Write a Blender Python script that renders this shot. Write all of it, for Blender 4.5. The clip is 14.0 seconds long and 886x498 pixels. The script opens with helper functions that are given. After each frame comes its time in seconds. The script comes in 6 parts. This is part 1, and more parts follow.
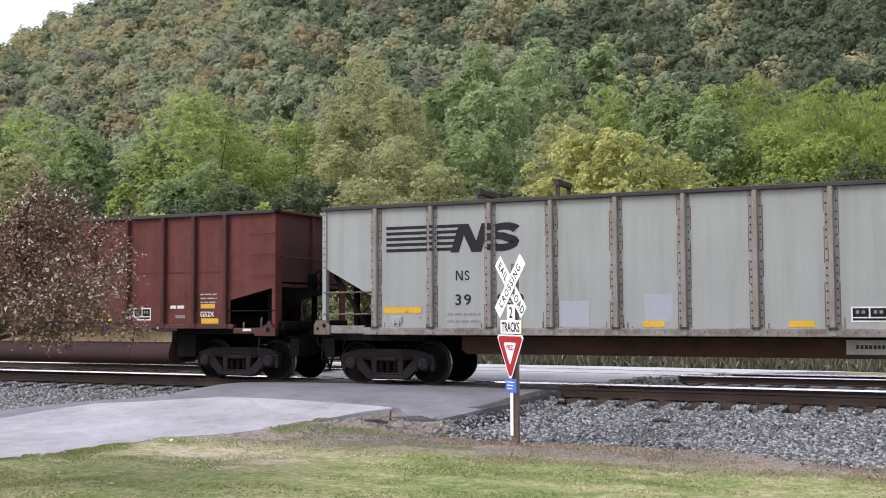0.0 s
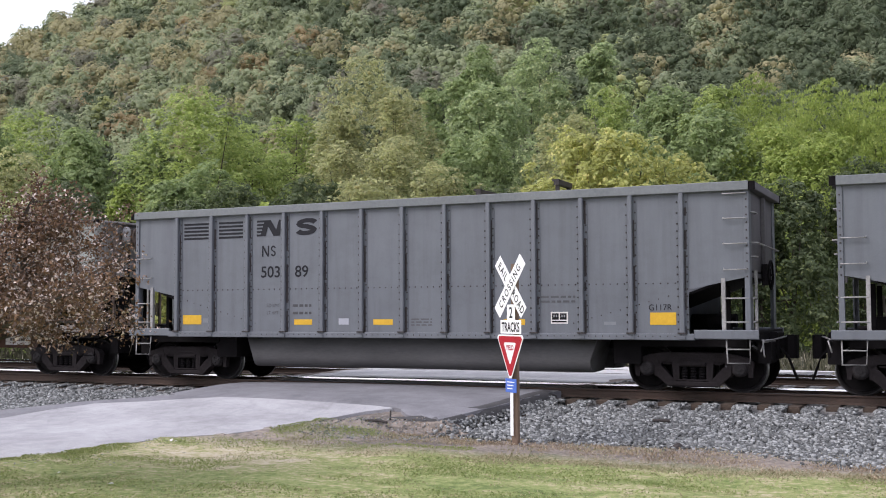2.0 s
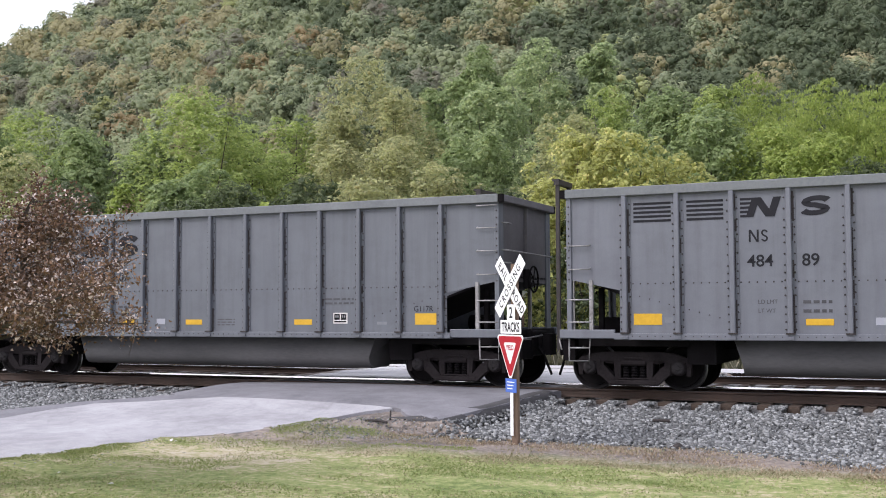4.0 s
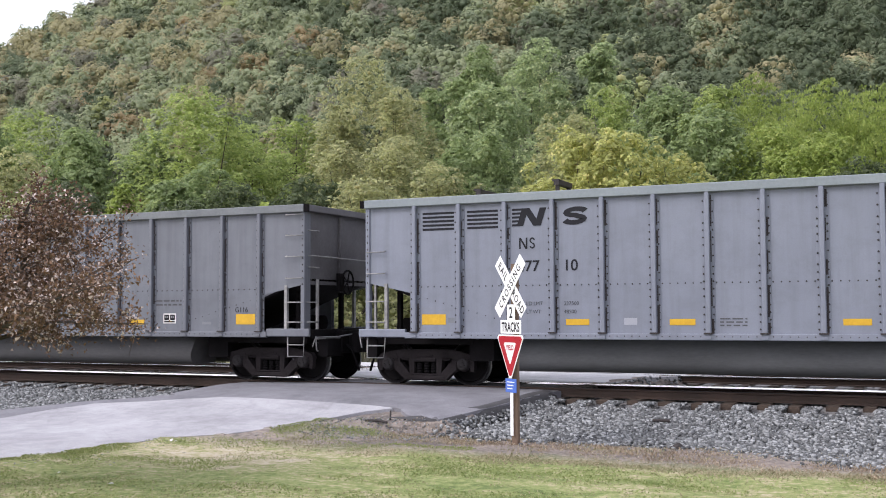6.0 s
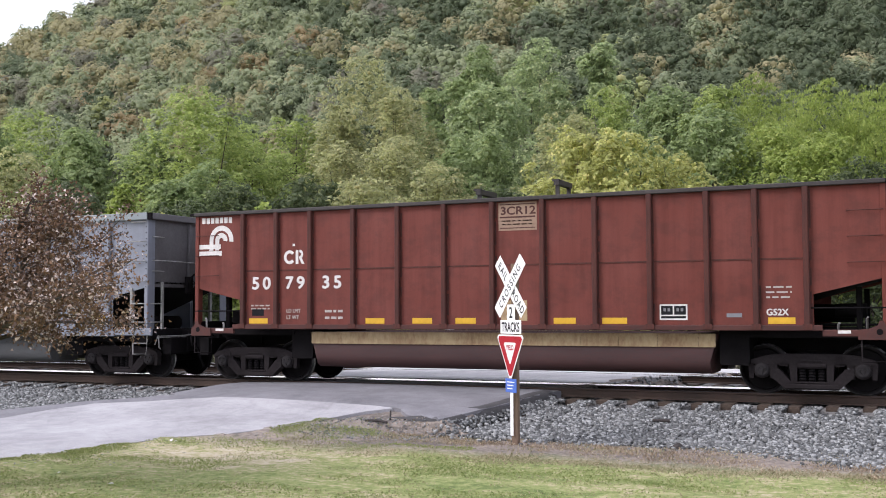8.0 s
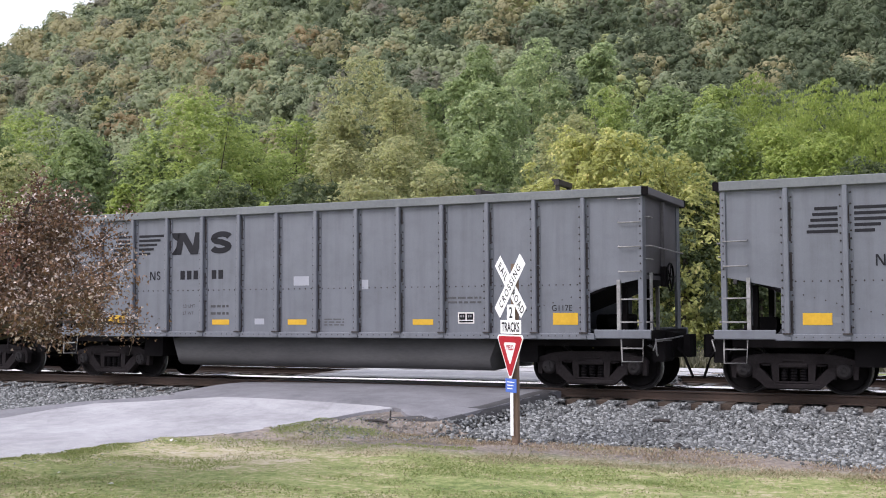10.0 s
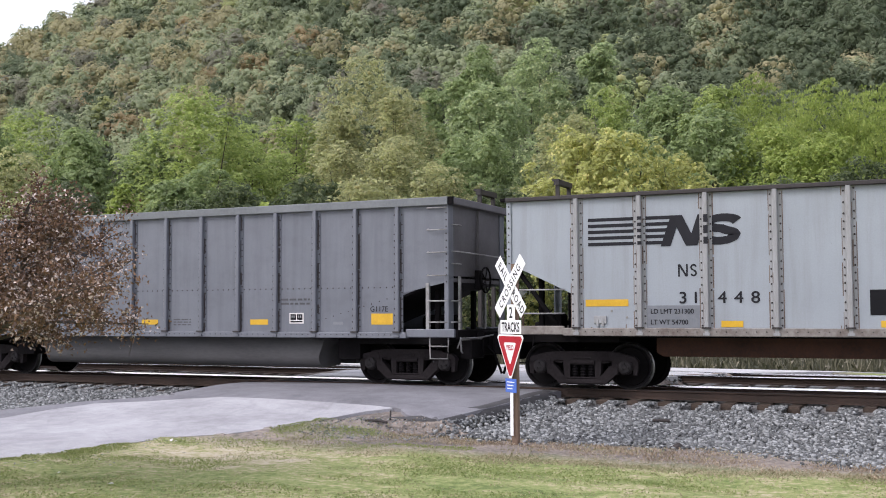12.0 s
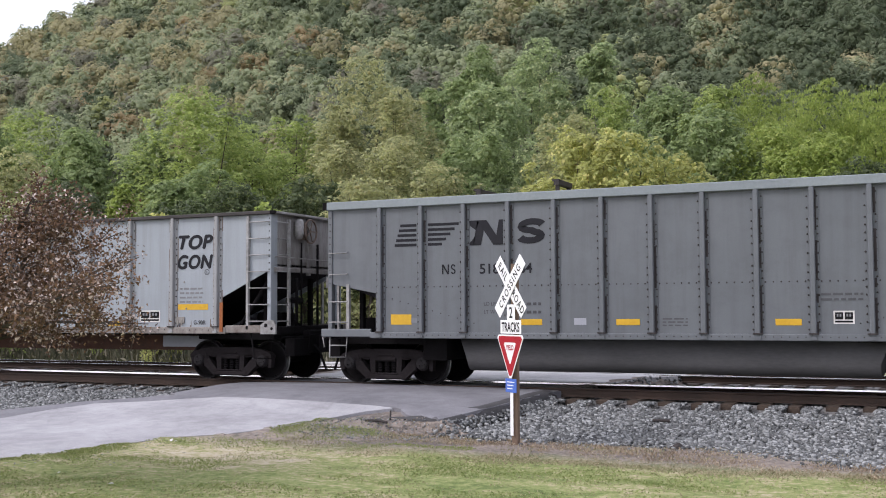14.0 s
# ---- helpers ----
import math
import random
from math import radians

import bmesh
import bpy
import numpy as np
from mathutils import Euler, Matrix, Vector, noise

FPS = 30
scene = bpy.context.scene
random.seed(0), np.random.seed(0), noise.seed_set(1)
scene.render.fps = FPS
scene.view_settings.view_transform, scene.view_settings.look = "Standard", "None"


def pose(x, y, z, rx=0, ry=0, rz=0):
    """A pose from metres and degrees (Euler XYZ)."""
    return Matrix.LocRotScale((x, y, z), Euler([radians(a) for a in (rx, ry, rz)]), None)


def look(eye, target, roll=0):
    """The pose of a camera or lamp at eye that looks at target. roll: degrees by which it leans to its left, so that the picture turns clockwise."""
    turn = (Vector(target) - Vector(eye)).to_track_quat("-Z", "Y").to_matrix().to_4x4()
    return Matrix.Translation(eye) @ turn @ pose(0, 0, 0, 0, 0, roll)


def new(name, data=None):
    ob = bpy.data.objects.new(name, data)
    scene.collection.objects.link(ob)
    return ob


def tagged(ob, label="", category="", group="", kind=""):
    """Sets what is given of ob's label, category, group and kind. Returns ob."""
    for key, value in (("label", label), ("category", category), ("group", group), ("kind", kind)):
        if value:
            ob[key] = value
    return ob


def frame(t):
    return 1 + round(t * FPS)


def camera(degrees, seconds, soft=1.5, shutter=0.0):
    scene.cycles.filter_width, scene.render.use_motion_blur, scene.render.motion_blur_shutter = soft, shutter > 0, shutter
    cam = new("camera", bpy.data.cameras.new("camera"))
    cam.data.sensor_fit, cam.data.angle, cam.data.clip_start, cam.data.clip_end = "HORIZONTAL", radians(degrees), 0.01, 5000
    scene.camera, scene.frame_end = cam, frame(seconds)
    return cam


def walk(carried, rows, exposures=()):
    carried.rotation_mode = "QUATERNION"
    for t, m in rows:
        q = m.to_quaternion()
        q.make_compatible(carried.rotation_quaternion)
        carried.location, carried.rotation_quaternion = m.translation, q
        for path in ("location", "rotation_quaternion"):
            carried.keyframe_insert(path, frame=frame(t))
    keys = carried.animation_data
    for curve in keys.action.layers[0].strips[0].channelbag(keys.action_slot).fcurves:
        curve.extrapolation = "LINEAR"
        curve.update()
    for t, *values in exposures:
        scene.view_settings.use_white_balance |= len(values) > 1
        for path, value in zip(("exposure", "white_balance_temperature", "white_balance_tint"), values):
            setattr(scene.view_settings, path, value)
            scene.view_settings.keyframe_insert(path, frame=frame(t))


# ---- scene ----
# ---------------------------------------------------------------- camera
# x runs along the tracks, y away from the lawn, z up; the top of the rails lies at z = 0
cam = camera(43.78, 14.0, soft=1.0)
LENS = 1951.7  # the focal length, in units of a picture 1568 wide
EYE, YAW, PITCH, ROLL = (-2.726, -22.414, 1.576), 25.063, 3.2315, -0.2611
a, b = radians(YAW), radians(PITCH)
AIM = (EYE[0] - math.sin(a) * math.cos(b), EYE[1] + math.cos(a) * math.cos(b), EYE[2] + math.sin(b))
VIEW = look(EYE, AIM, ROLL)
# the lens closes a little while the pale cars pass
EXPOSURE = [(0.0, 0.24), (0.8, 0.15), (1.3, 0.18), (3.0, 0.31), (5.5, 0.35), (8.0, 0.34), (10.5, 0.33), (11.5, 0.30), (12.5, 0.22), (13.0, 0.11), (13.5, 0.09), (14.0, 0.14)]
walk(cam, [(0.0, VIEW), (14.0, VIEW)], exposures=[(t, e, 6100, 17) for t, e in EXPOSURE])

# ---------------------------------------------------------------- light: thin overcast, sun low behind the lawn
SUN_UP, SUN_ROUND = 44.0, 226.0
world = bpy.data.worlds.new("overcast_sky")
scene.world = world
world.use_nodes = True
wn, wl = world.node_tree.nodes, world.node_tree.links
wn.clear()
sky = wn.new("ShaderNodeTexSky")
sky.sky_type, sky.sun_disc = "NISHITA", False
sky.sun_elevation, sky.sun_rotation = radians(SUN_UP), radians(SUN_ROUND)
sky.air_density, sky.dust_density = 1.0, 4.0
veil = wn.new("ShaderNodeMixRGB")
veil.inputs[0].default_value = 0.7
veil.inputs[2].default_value = (9.6, 9.6, 10.0, 1)
back = wn.new("ShaderNodeBackground")
back.inputs[1].default_value = 0.15
wout = wn.new("ShaderNodeOutputWorld")
wl.new(sky.outputs[0], veil.inputs[1])
wl.new(veil.outputs[0], back.inputs[0])
wl.new(back.outputs[0], wout.inputs[0])
sun = new("sun", bpy.data.lights.new("sun", "SUN"))
sun.data.energy, sun.data.angle, sun.data.color = 2.2, radians(22), (1.0, 0.96, 0.9)
sun.matrix_world = look((0, 0, 0), (-math.sin(radians(SUN_ROUND)) * math.cos(radians(SUN_UP)),
                                    -math.cos(radians(SUN_ROUND)) * math.cos(radians(SUN_UP)), -math.sin(radians(SUN_UP))))
# ---------------------------------------------------------------- materials
def nodes_of(name):
    m = bpy.data.materials.new(name)
    m.use_nodes = True
    t = m.node_tree
    return m, t.nodes, t.links, t.nodes["Principled BSDF"]


def noise_node(n, l, vec, scale, detail=5.0, rough=0.6, stretch=None):
    if stretch:
        mp = n.new("ShaderNodeMapping")
        mp.inputs["Scale"].default_value = stretch
        l.new(vec, mp.inputs[0])
        vec = mp.outputs[0]
    t = n.new("ShaderNodeTexNoise")
    t.inputs["Scale"].default_value, t.inputs["Detail"].default_value, t.inputs["Roughness"].default_value = scale, detail, rough
    l.new(vec, t.inputs["Vector"])
    return t.outputs["Fac"]


def ramp(n, l, fac, stops):
    r = n.new("ShaderNodeValToRGB")
    while len(r.color_ramp.elements) < len(stops):
        r.color_ramp.elements.new(0.5)
    for e, (p, c) in zip(r.color_ramp.elements, stops):
        e.position, e.color = p, (*c, 1) if len(c) == 3 else (c[0], c[0], c[0], 1)
    l.new(fac, r.inputs[0])
    return r.outputs[0]


def mix(n, l, fac, one, two, mode="MIX"):
    m = n.new("ShaderNodeMixRGB")
    m.blend_type = mode
    for k, v in ((0, fac), (1, one), (2, two)):
        if isinstance(v, (int, float)):
            m.inputs[k].default_value = v
        elif isinstance(v, tuple):
            m.inputs[k].default_value = (*v, 1)
        else:
            l.new(v, m.inputs[k])
    return m.outputs[0]


def map_range(n, l, value, lo, hi):
    r = n.new("ShaderNodeMapRange")
    r.inputs["From Min"].default_value, r.inputs["From Max"].default_value = lo, hi
    l.new(value, r.inputs["Value"])
    return r.outputs[0]


def relief(n, l, bsdf, fac, strength, distance):
    b = n.new("ShaderNodeBump")
    b.inputs["Strength"].default_value, b.inputs["Distance"].default_value = strength, distance
    l.new(fac, b.inputs["Height"])
    l.new(b.outputs[0], bsdf.inputs["Normal"])


def surface(name, low, high, big=0.6, fine=14.0, rough=0.8, metal=0.0, bump=0.3, depth=0.01, stretch=None, spec=0.4):
    """A plain worn surface: two colours mixed by a broad and a fine noise, with relief."""
    m, n, l, bsdf = nodes_of(name)
    vec = n.new("ShaderNodeTexCoord").outputs["Object"]
    f1 = noise_node(n, l, vec, big, 4, 0.6, stretch)
    f2 = noise_node(n, l, vec, fine, 6, 0.7, stretch)
    f = mix(n, l, 0.5, f1, f2)
    l.new(ramp(n, l, f, [(0.34, low), (0.66, high)]), bsdf.inputs["Base Color"])
    l.new(ramp(n, l, f2, [(0.3, (max(0.05, rough - 0.12),)), (0.7, (min(1, rough + 0.12),))]), bsdf.inputs["Roughness"])
    bsdf.inputs["Metallic"].default_value = metal
    bsdf.inputs["Specular IOR Level"].default_value = spec
    relief(n, l, bsdf, f2, bump, depth)
    return m


def car_paint(name, colour, dirt, rust_amount, rough=0.5, blotch=0.0, spec=0.5):
    """Weathered car paint: faded patches, vertical run-off streaks, rust freckles, slightly buckled sheets."""
    m, n, l, bsdf = nodes_of(name)
    vec = n.new("ShaderNodeTexCoord").outputs["Object"]
    fade = noise_node(n, l, vec, 0.7, 4, 0.55)
    streak = noise_node(n, l, vec, 1.0, 5, 0.65, (5.0, 5.0, 0.35))
    grain = noise_node(n, l, vec, 40.0, 4, 0.7)
    rust = noise_node(n, l, vec, 3.2, 9, 0.72)
    base = mix(n, l, ramp(n, l, fade, [(0.35, (0.0,)), (0.7, (0.42,))]), colour, tuple(min(1, c * 1.22 + 0.02) for c in colour))
    base = mix(n, l, ramp(n, l, streak, [(0.46, (0.0,)), (0.85, (0.42,))]), base, dirt)
    base = mix(n, l, ramp(n, l, grain, [(0.35, (0.0,)), (0.8, (0.22,))]), base, dirt)
    base = mix(n, l, ramp(n, l, rust, [(0.72 - rust_amount * 0.2, (0.0,)), (0.80 - rust_amount * 0.12, (0.85,))]), base, (0.10, 0.045, 0.025))
    if blotch:
        spot = noise_node(n, l, vec, 1.9, 8, 0.7, (1.0, 1.0, 1.3))
        base = mix(n, l, ramp(n, l, spot, [(0.47, (0.0,)), (0.62, (blotch,))]), base, tuple(c * 0.5 for c in dirt))
    bsdf.inputs["Specular IOR Level"].default_value = spec
    l.new(base, bsdf.inputs["Base Color"])
    l.new(ramp(n, l, streak, [(0.3, (rough - 0.1,)), (0.7, (rough + 0.2,))]), bsdf.inputs["Roughness"])
    buckle = noise_node(n, l, vec, 1.1, 2, 0.4)
    relief(n, l, bsdf, mix(n, l, 0.06, buckle, grain), 0.35, 0.03)
    return m


def leaf_material(name, dark, light, odd, odd_share=0.08, gloss=0.5, through_light=0.55, mixed=0.35, patch_scale=0.5, tuft_scale=5.0):
    """Foliage: colour varies leaf by leaf and in broad patches; some light passes through."""
    m, n, l, bsdf = nodes_of(name)
    vec = n.new("ShaderNodeTexCoord").outputs["Object"]
    patch = noise_node(n, l, vec, patch_scale, 3, 0.6)
    isl = n.new("ShaderNodeNewGeometry").outputs["Random Per Island"]
    f = mix(n, l, mixed, patch, isl)
    base = ramp(n, l, f, [(0.30, dark), (0.68, light)])
    # leaf clusters too small to model: a darker tone in the relief's lows
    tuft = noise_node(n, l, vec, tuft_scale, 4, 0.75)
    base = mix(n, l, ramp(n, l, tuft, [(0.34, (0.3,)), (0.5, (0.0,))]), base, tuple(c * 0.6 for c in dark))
    base = mix(n, l, ramp(n, l, isl, [(1 - odd_share - 0.02, (0.0,)), (1 - odd_share, (0.8,))]), base, odd)
    l.new(base, bsdf.inputs["Base Color"])
    bsdf.inputs["Roughness"].default_value = gloss
    bsdf.inputs["Specular IOR Level"].default_value = 0.35
    relief(n, l, bsdf, tuft, 0.4, 0.3 / tuft_scale)
    tr = n.new("ShaderNodeBsdfTranslucent")
    l.new(base, tr.inputs[0])
    ms = n.new("ShaderNodeMixShader")
    ms.inputs[0].default_value = through_light
    l.new(bsdf.outputs[0], ms.inputs[1])
    l.new(tr.outputs[0], ms.inputs[2])
    l.new(ms.outputs[0], n["Material Output"].inputs[0])
    return m


def stone_material(name, low, high, rough=0.85):
    m, n, l, bsdf = nodes_of(name)
    isl = n.new("ShaderNodeNewGeometry").outputs["Random Per Island"]
    vec = n.new("ShaderNodeTexCoord").outputs["Object"]
    g = noise_node(n, l, vec, 30, 4, 0.7)
    l.new(ramp(n, l, mix(n, l, 0.3, isl, g), [(0.12, low), (0.55, tuple(0.62 * p + 0.3 * q for p, q in zip(low, high))), (0.88, high)]), bsdf.inputs["Base Color"])
    bsdf.inputs["Roughness"].default_value = rough
    relief(n, l, bsdf, g, 0.3, 0.01)
    return m




def asphalt(name, low, high, crack, seed):
    """Worn asphalt: broad bleached patches, aggregate grain, dark stains drawn out along the road, thin cracks."""
    m, n, l, bsdf = nodes_of(name)
    vec = n.new("ShaderNodeTexCoord").outputs["Object"]
    mp = n.new("ShaderNodeMapping")
    mp.inputs["Location"].default_value = (seed, seed * 2, 0)
    l.new(vec, mp.inputs[0])
    vec = mp.outputs[0]
    big = noise_node(n, l, vec, 0.55, 5, 0.62)
    mid = noise_node(n, l, vec, 2.6, 7, 0.72)
    grain = noise_node(n, l, vec, 55, 5, 0.8)
    base = ramp(n, l, mix(n, l, 0.45, big, mid), [(0.33, low), (0.62, high)])
    base = mix(n, l, ramp(n, l, grain, [(0.38, (0.35,)), (0.56, (0.0,))]), base, tuple(c * 0.45 for c in low))
    base = mix(n, l, ramp(n, l, mid, [(0.60, (0.0,)), (0.72, (0.35,))]), base, tuple(c * 0.55 for c in low))
    vor = n.new("ShaderNodeTexVoronoi")
    vor.feature = "DISTANCE_TO_EDGE"
    vor.inputs["Scale"].default_value = 0.8
    wob = n.new("ShaderNodeMixRGB")
    wob.inputs[0].default_value = 0.12
    l.new(vec, wob.inputs[1])
    l.new(n.new("ShaderNodeTexNoise").outputs["Color"], wob.inputs[2])
    l.new(wob.outputs[0], vor.inputs["Vector"])
    line = ramp(n, l, vor.outputs["Distance"], [(0.0, (1.0,)), (0.018, (0.0,))])
    base = mix(n, l, mix(n, l, crack, (0, 0, 0), line), base, tuple(c * 0.3 for c in low))
    l.new(base, bsdf.inputs["Base Color"])
    bsdf.inputs["Roughness"].default_value = 0.85
    relief(n, l, bsdf, mix(n, l, 0.4, grain, mid), 0.6, 0.012)
    return m


ASPHALT = asphalt("dark_patched_asphalt", (0.095, 0.093, 0.103), (0.215, 0.212, 0.228), 0.12, 3.0)
ASPHALT_OLD = asphalt("bleached_old_asphalt", (0.21, 0.206, 0.218), (0.42, 0.415, 0.43), 0.12, 8.0)
# paler copy for the far side: the sky's glare put into the asphalt colour
ASPHALT_PALE = asphalt("glare_paled_asphalt", (0.33, 0.325, 0.33), (0.56, 0.55, 0.555), 0.05, 12.0)
GREY = car_paint("grey_car_paint", (0.123, 0.132, 0.153), (0.073, 0.075, 0.083), 0.0, 0.5, 0.12)
GREY_DARK = car_paint("dark_grey_car_paint", (0.105, 0.114, 0.130), (0.068, 0.070, 0.077), 0.0, 0.5, 0.12)
GREY_PALE = car_paint("pale_blue_grey_car_paint", (0.172, 0.187, 0.227), (0.115, 0.122, 0.139), 0.0, 0.5, 0.12)
GREY_WARM = car_paint("warm_grey_car_paint", (0.125, 0.133, 0.153), (0.078, 0.079, 0.088), 0.05, 0.5, 0.12)
GREY_GREEN = car_paint("greenish_grey_car_paint", (0.108, 0.118, 0.128), (0.075, 0.076, 0.080), 0.0, 0.5, 0.12)
WHITE = car_paint("chalky_light_grey_car_paint", (0.255, 0.272, 0.258), (0.15, 0.13, 0.105), 0.36)
WHITE_COOL = car_paint("bluish_light_grey_car_paint", (0.258, 0.285, 0.310), (0.15, 0.145, 0.135), 0.30)
RED = car_paint("faded_oxide_red_car_paint", (0.125, 0.026, 0.017), (0.050, 0.020, 0.017), 0.12, 0.62, 0.28, 0.3)
RED_DIRTY = car_paint("dirty_oxide_red_car_paint", (0.100, 0.024, 0.018), (0.040, 0.018, 0.016), 0.15, 0.62, 0.30, 0.25)
RED_POST = surface("sooty_red_post_paint", (0.036, 0.016, 0.014), (0.098, 0.030, 0.022), 1.0, 10, 0.75, stretch=(5, 5, 0.8), spec=0.25)
DARK_CHORD = surface("blackened_steel_chord", (0.016, 0.014, 0.014), (0.05, 0.042, 0.04), 1.0, 20, 0.7)
TAN = surface("faded_tan_paint", (0.20, 0.115, 0.055), (0.43, 0.335, 0.19), 2.5, 12, 0.7, stretch=(1, 1, 0.5))
TAN_PLATE = surface("pale_tan_stencil_plate", (0.20, 0.125, 0.085), (0.30, 0.21, 0.15), 2.5, 16, 0.7)
RUST = surface("rusty_steel", (0.030, 0.016, 0.012), (0.10, 0.045, 0.028), 1.5, 18, 0.85)
RUST_POST = surface("rust_streaked_post_paint", (0.135, 0.108, 0.085), (0.285, 0.283, 0.268), 1.2, 9, 0.8, stretch=(6, 6, 0.7))
POST_PALE = surface("light_grey_post_paint", (0.21, 0.205, 0.20), (0.325, 0.335, 0.34), 1.2, 9, 0.75, stretch=(6, 6, 0.7))
# undergear and wheels near black: shade under the cars put into their colours
UNDER = surface("oily_shaded_undergear", (0.004, 0.0036, 0.004), (0.012, 0.0105, 0.0115), 2.0, 25, 0.88, spec=0.08)
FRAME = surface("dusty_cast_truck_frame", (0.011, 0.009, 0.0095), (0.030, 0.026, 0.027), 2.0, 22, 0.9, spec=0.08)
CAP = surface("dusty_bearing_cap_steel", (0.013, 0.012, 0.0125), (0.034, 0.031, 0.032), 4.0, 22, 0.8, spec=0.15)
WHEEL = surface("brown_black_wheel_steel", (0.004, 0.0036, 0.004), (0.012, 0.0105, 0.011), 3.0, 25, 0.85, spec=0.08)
WORN_EDGE = surface("worn_wheel_edge", (0.010, 0.009, 0.009), (0.032, 0.030, 0.030), 5, 20, 0.6, 0.4)
TREAD = surface("rolled_wheel_tread", (0.10, 0.097, 0.095), (0.24, 0.24, 0.24), 6, 30, 0.35, 0.9)
RAIL_TOP = surface("polished_rail_head", (0.82, 0.82, 0.83), (0.92, 0.92, 0.93), 6, 30, 0.17, 1.0, bump=0.0)
# near rail head: shade and dark reflection of the train put into its colour
RAIL_SHADED = surface("shaded_rail_head", (0.030, 0.026, 0.025), (0.075, 0.066, 0.062), 3, 30, 0.75, spec=0.15)
RAIL = surface("rusty_rail_web", (0.024, 0.016, 0.012), (0.066, 0.042, 0.031), 1.0, 16, 0.85)
TIE = surface("weathered_wooden_tie", (0.022, 0.016, 0.012), (0.085, 0.06, 0.044), 2.0, 20, 0.9, stretch=(3, 0.6, 3))
LETTER = surface("faded_charcoal_lettering", (0.012, 0.012, 0.015), (0.024, 0.024, 0.028), 1.5, 20, 0.85, spec=0.2)
LETTER_GREY = surface("worn_grey_lettering", (0.035, 0.035, 0.04), (0.065, 0.065, 0.07), 3, 20, 0.7)
LETTER_SOFT = surface("soft_grey_lettering", (0.055, 0.056, 0.060), (0.085, 0.086, 0.092), 3, 20, 0.8)
LETTER_FAINT = surface("faint_grey_lettering", (0.15, 0.15, 0.155), (0.21, 0.21, 0.215), 3, 20, 0.8)
LETTER_WHITE = surface("worn_white_lettering", (0.46, 0.44, 0.42), (0.66, 0.64, 0.62), 2, 16, 0.7)
YELLOW = surface("yellow_reflective_stripe", (0.46, 0.27, 0.010), (0.60, 0.36, 0.02), 2, 16, 0.5)
BLACK = surface("black_stencil_panel", (0.006, 0.006, 0.007), (0.014, 0.014, 0.016), 2, 20, 0.85, spec=0.15)
PATCH = surface("grey_repaint_patch", (0.13, 0.14, 0.155), (0.19, 0.20, 0.215), 1, 12, 0.6)
PATCH_PALE = surface("pale_repaint_patch", (0.265, 0.275, 0.31), (0.32, 0.33, 0.365), 1, 12, 0.6)
SIGN_WHITE = surface("white_sign_sheeting", (0.70, 0.70, 0.70), (0.80, 0.80, 0.80), 3, 20, 0.4, bump=0.05)
SIGN_RED = surface("red_sign_sheeting", (0.30, 0.007, 0.014), (0.37, 0.010, 0.018), 3, 20, 0.35, bump=0.05)
SIGN_BLUE = surface("blue_sign_sheeting", (0.05, 0.11, 0.42), (0.07, 0.15, 0.50), 3, 20, 0.35, bump=0.05)
SIGN_BLACK = surface("black_sign_ink", (0.008, 0.008, 0.008), (0.014, 0.014, 0.014), 3, 20, 0.5, bump=0.0)
POST_WOOD = surface("weathered_sign_post_wood", (0.10, 0.065, 0.042), (0.20, 0.14, 0.10), 2, 18, 0.9, stretch=(5, 5, 0.6))
BARK = surface("grey_brown_bark", (0.035, 0.028, 0.022), (0.10, 0.082, 0.066), 1.2, 10, 0.95, bump=0.7, depth=0.03, stretch=(4, 4, 0.8))
STONE = stone_material("crushed_grey_ballast_stone", (0.050, 0.052, 0.052), (0.36, 0.37, 0.365))
BALLAST_BED = surface("ballast_fines", (0.10, 0.097, 0.095), (0.26, 0.255, 0.25), 2.5, 30, 0.95, bump=0.9, depth=0.05)
# tub paints darkened: shade under the car body is put into the colour
TUB_GREY = surface("shaded_grey_tub_paint", (0.038, 0.037, 0.038), (0.088, 0.086, 0.088), 0.9, 16, 0.7, stretch=(0.5, 1, 2))
TUB_PALE = surface("shaded_pale_tub_paint", (0.045, 0.046, 0.047), (0.092, 0.094, 0.097), 0.9, 16, 0.7, stretch=(0.5, 1, 2))
TUB_RED = surface("shaded_red_tub_paint", (0.026, 0.012, 0.012), (0.058, 0.023, 0.021), 0.9, 16, 0.7, stretch=(0.5, 1, 2))
END_GREY = surface("sooty_grey_end_paint", (0.058, 0.055, 0.058), (0.125, 0.120, 0.126), 0.9, 14, 0.75)
END_WHITE = surface("stained_light_grey_end_paint", (0.12, 0.105, 0.095), (0.28, 0.275, 0.27), 1.2, 10, 0.8, stretch=(3, 3, 0.6))
END_RED = surface("sooty_red_end_paint", (0.034, 0.014, 0.012), (0.082, 0.026, 0.020), 1.0, 12, 0.8)
WOOD_WHITE = surface("white_painted_board", (0.62, 0.62, 0.63), (0.78, 0.78, 0.78), 2, 16, 0.6)
LITTER = surface("dry_brown_scrap", (0.02, 0.018, 0.018), (0.06, 0.05, 0.045), 3, 20, 0.9)
RIVET = surface("dark_rusty_rivet_heads", (0.022, 0.018, 0.018), (0.05, 0.042, 0.042), 3, 20, 0.8)
LETTER_DIM = surface("dull_pale_lettering", (0.28, 0.25, 0.23), (0.42, 0.39, 0.36), 2, 16, 0.7)
TAR = asphalt("black_asphalt_rim", (0.032, 0.031, 0.032), (0.080, 0.077, 0.079), 0.0, 5.0)
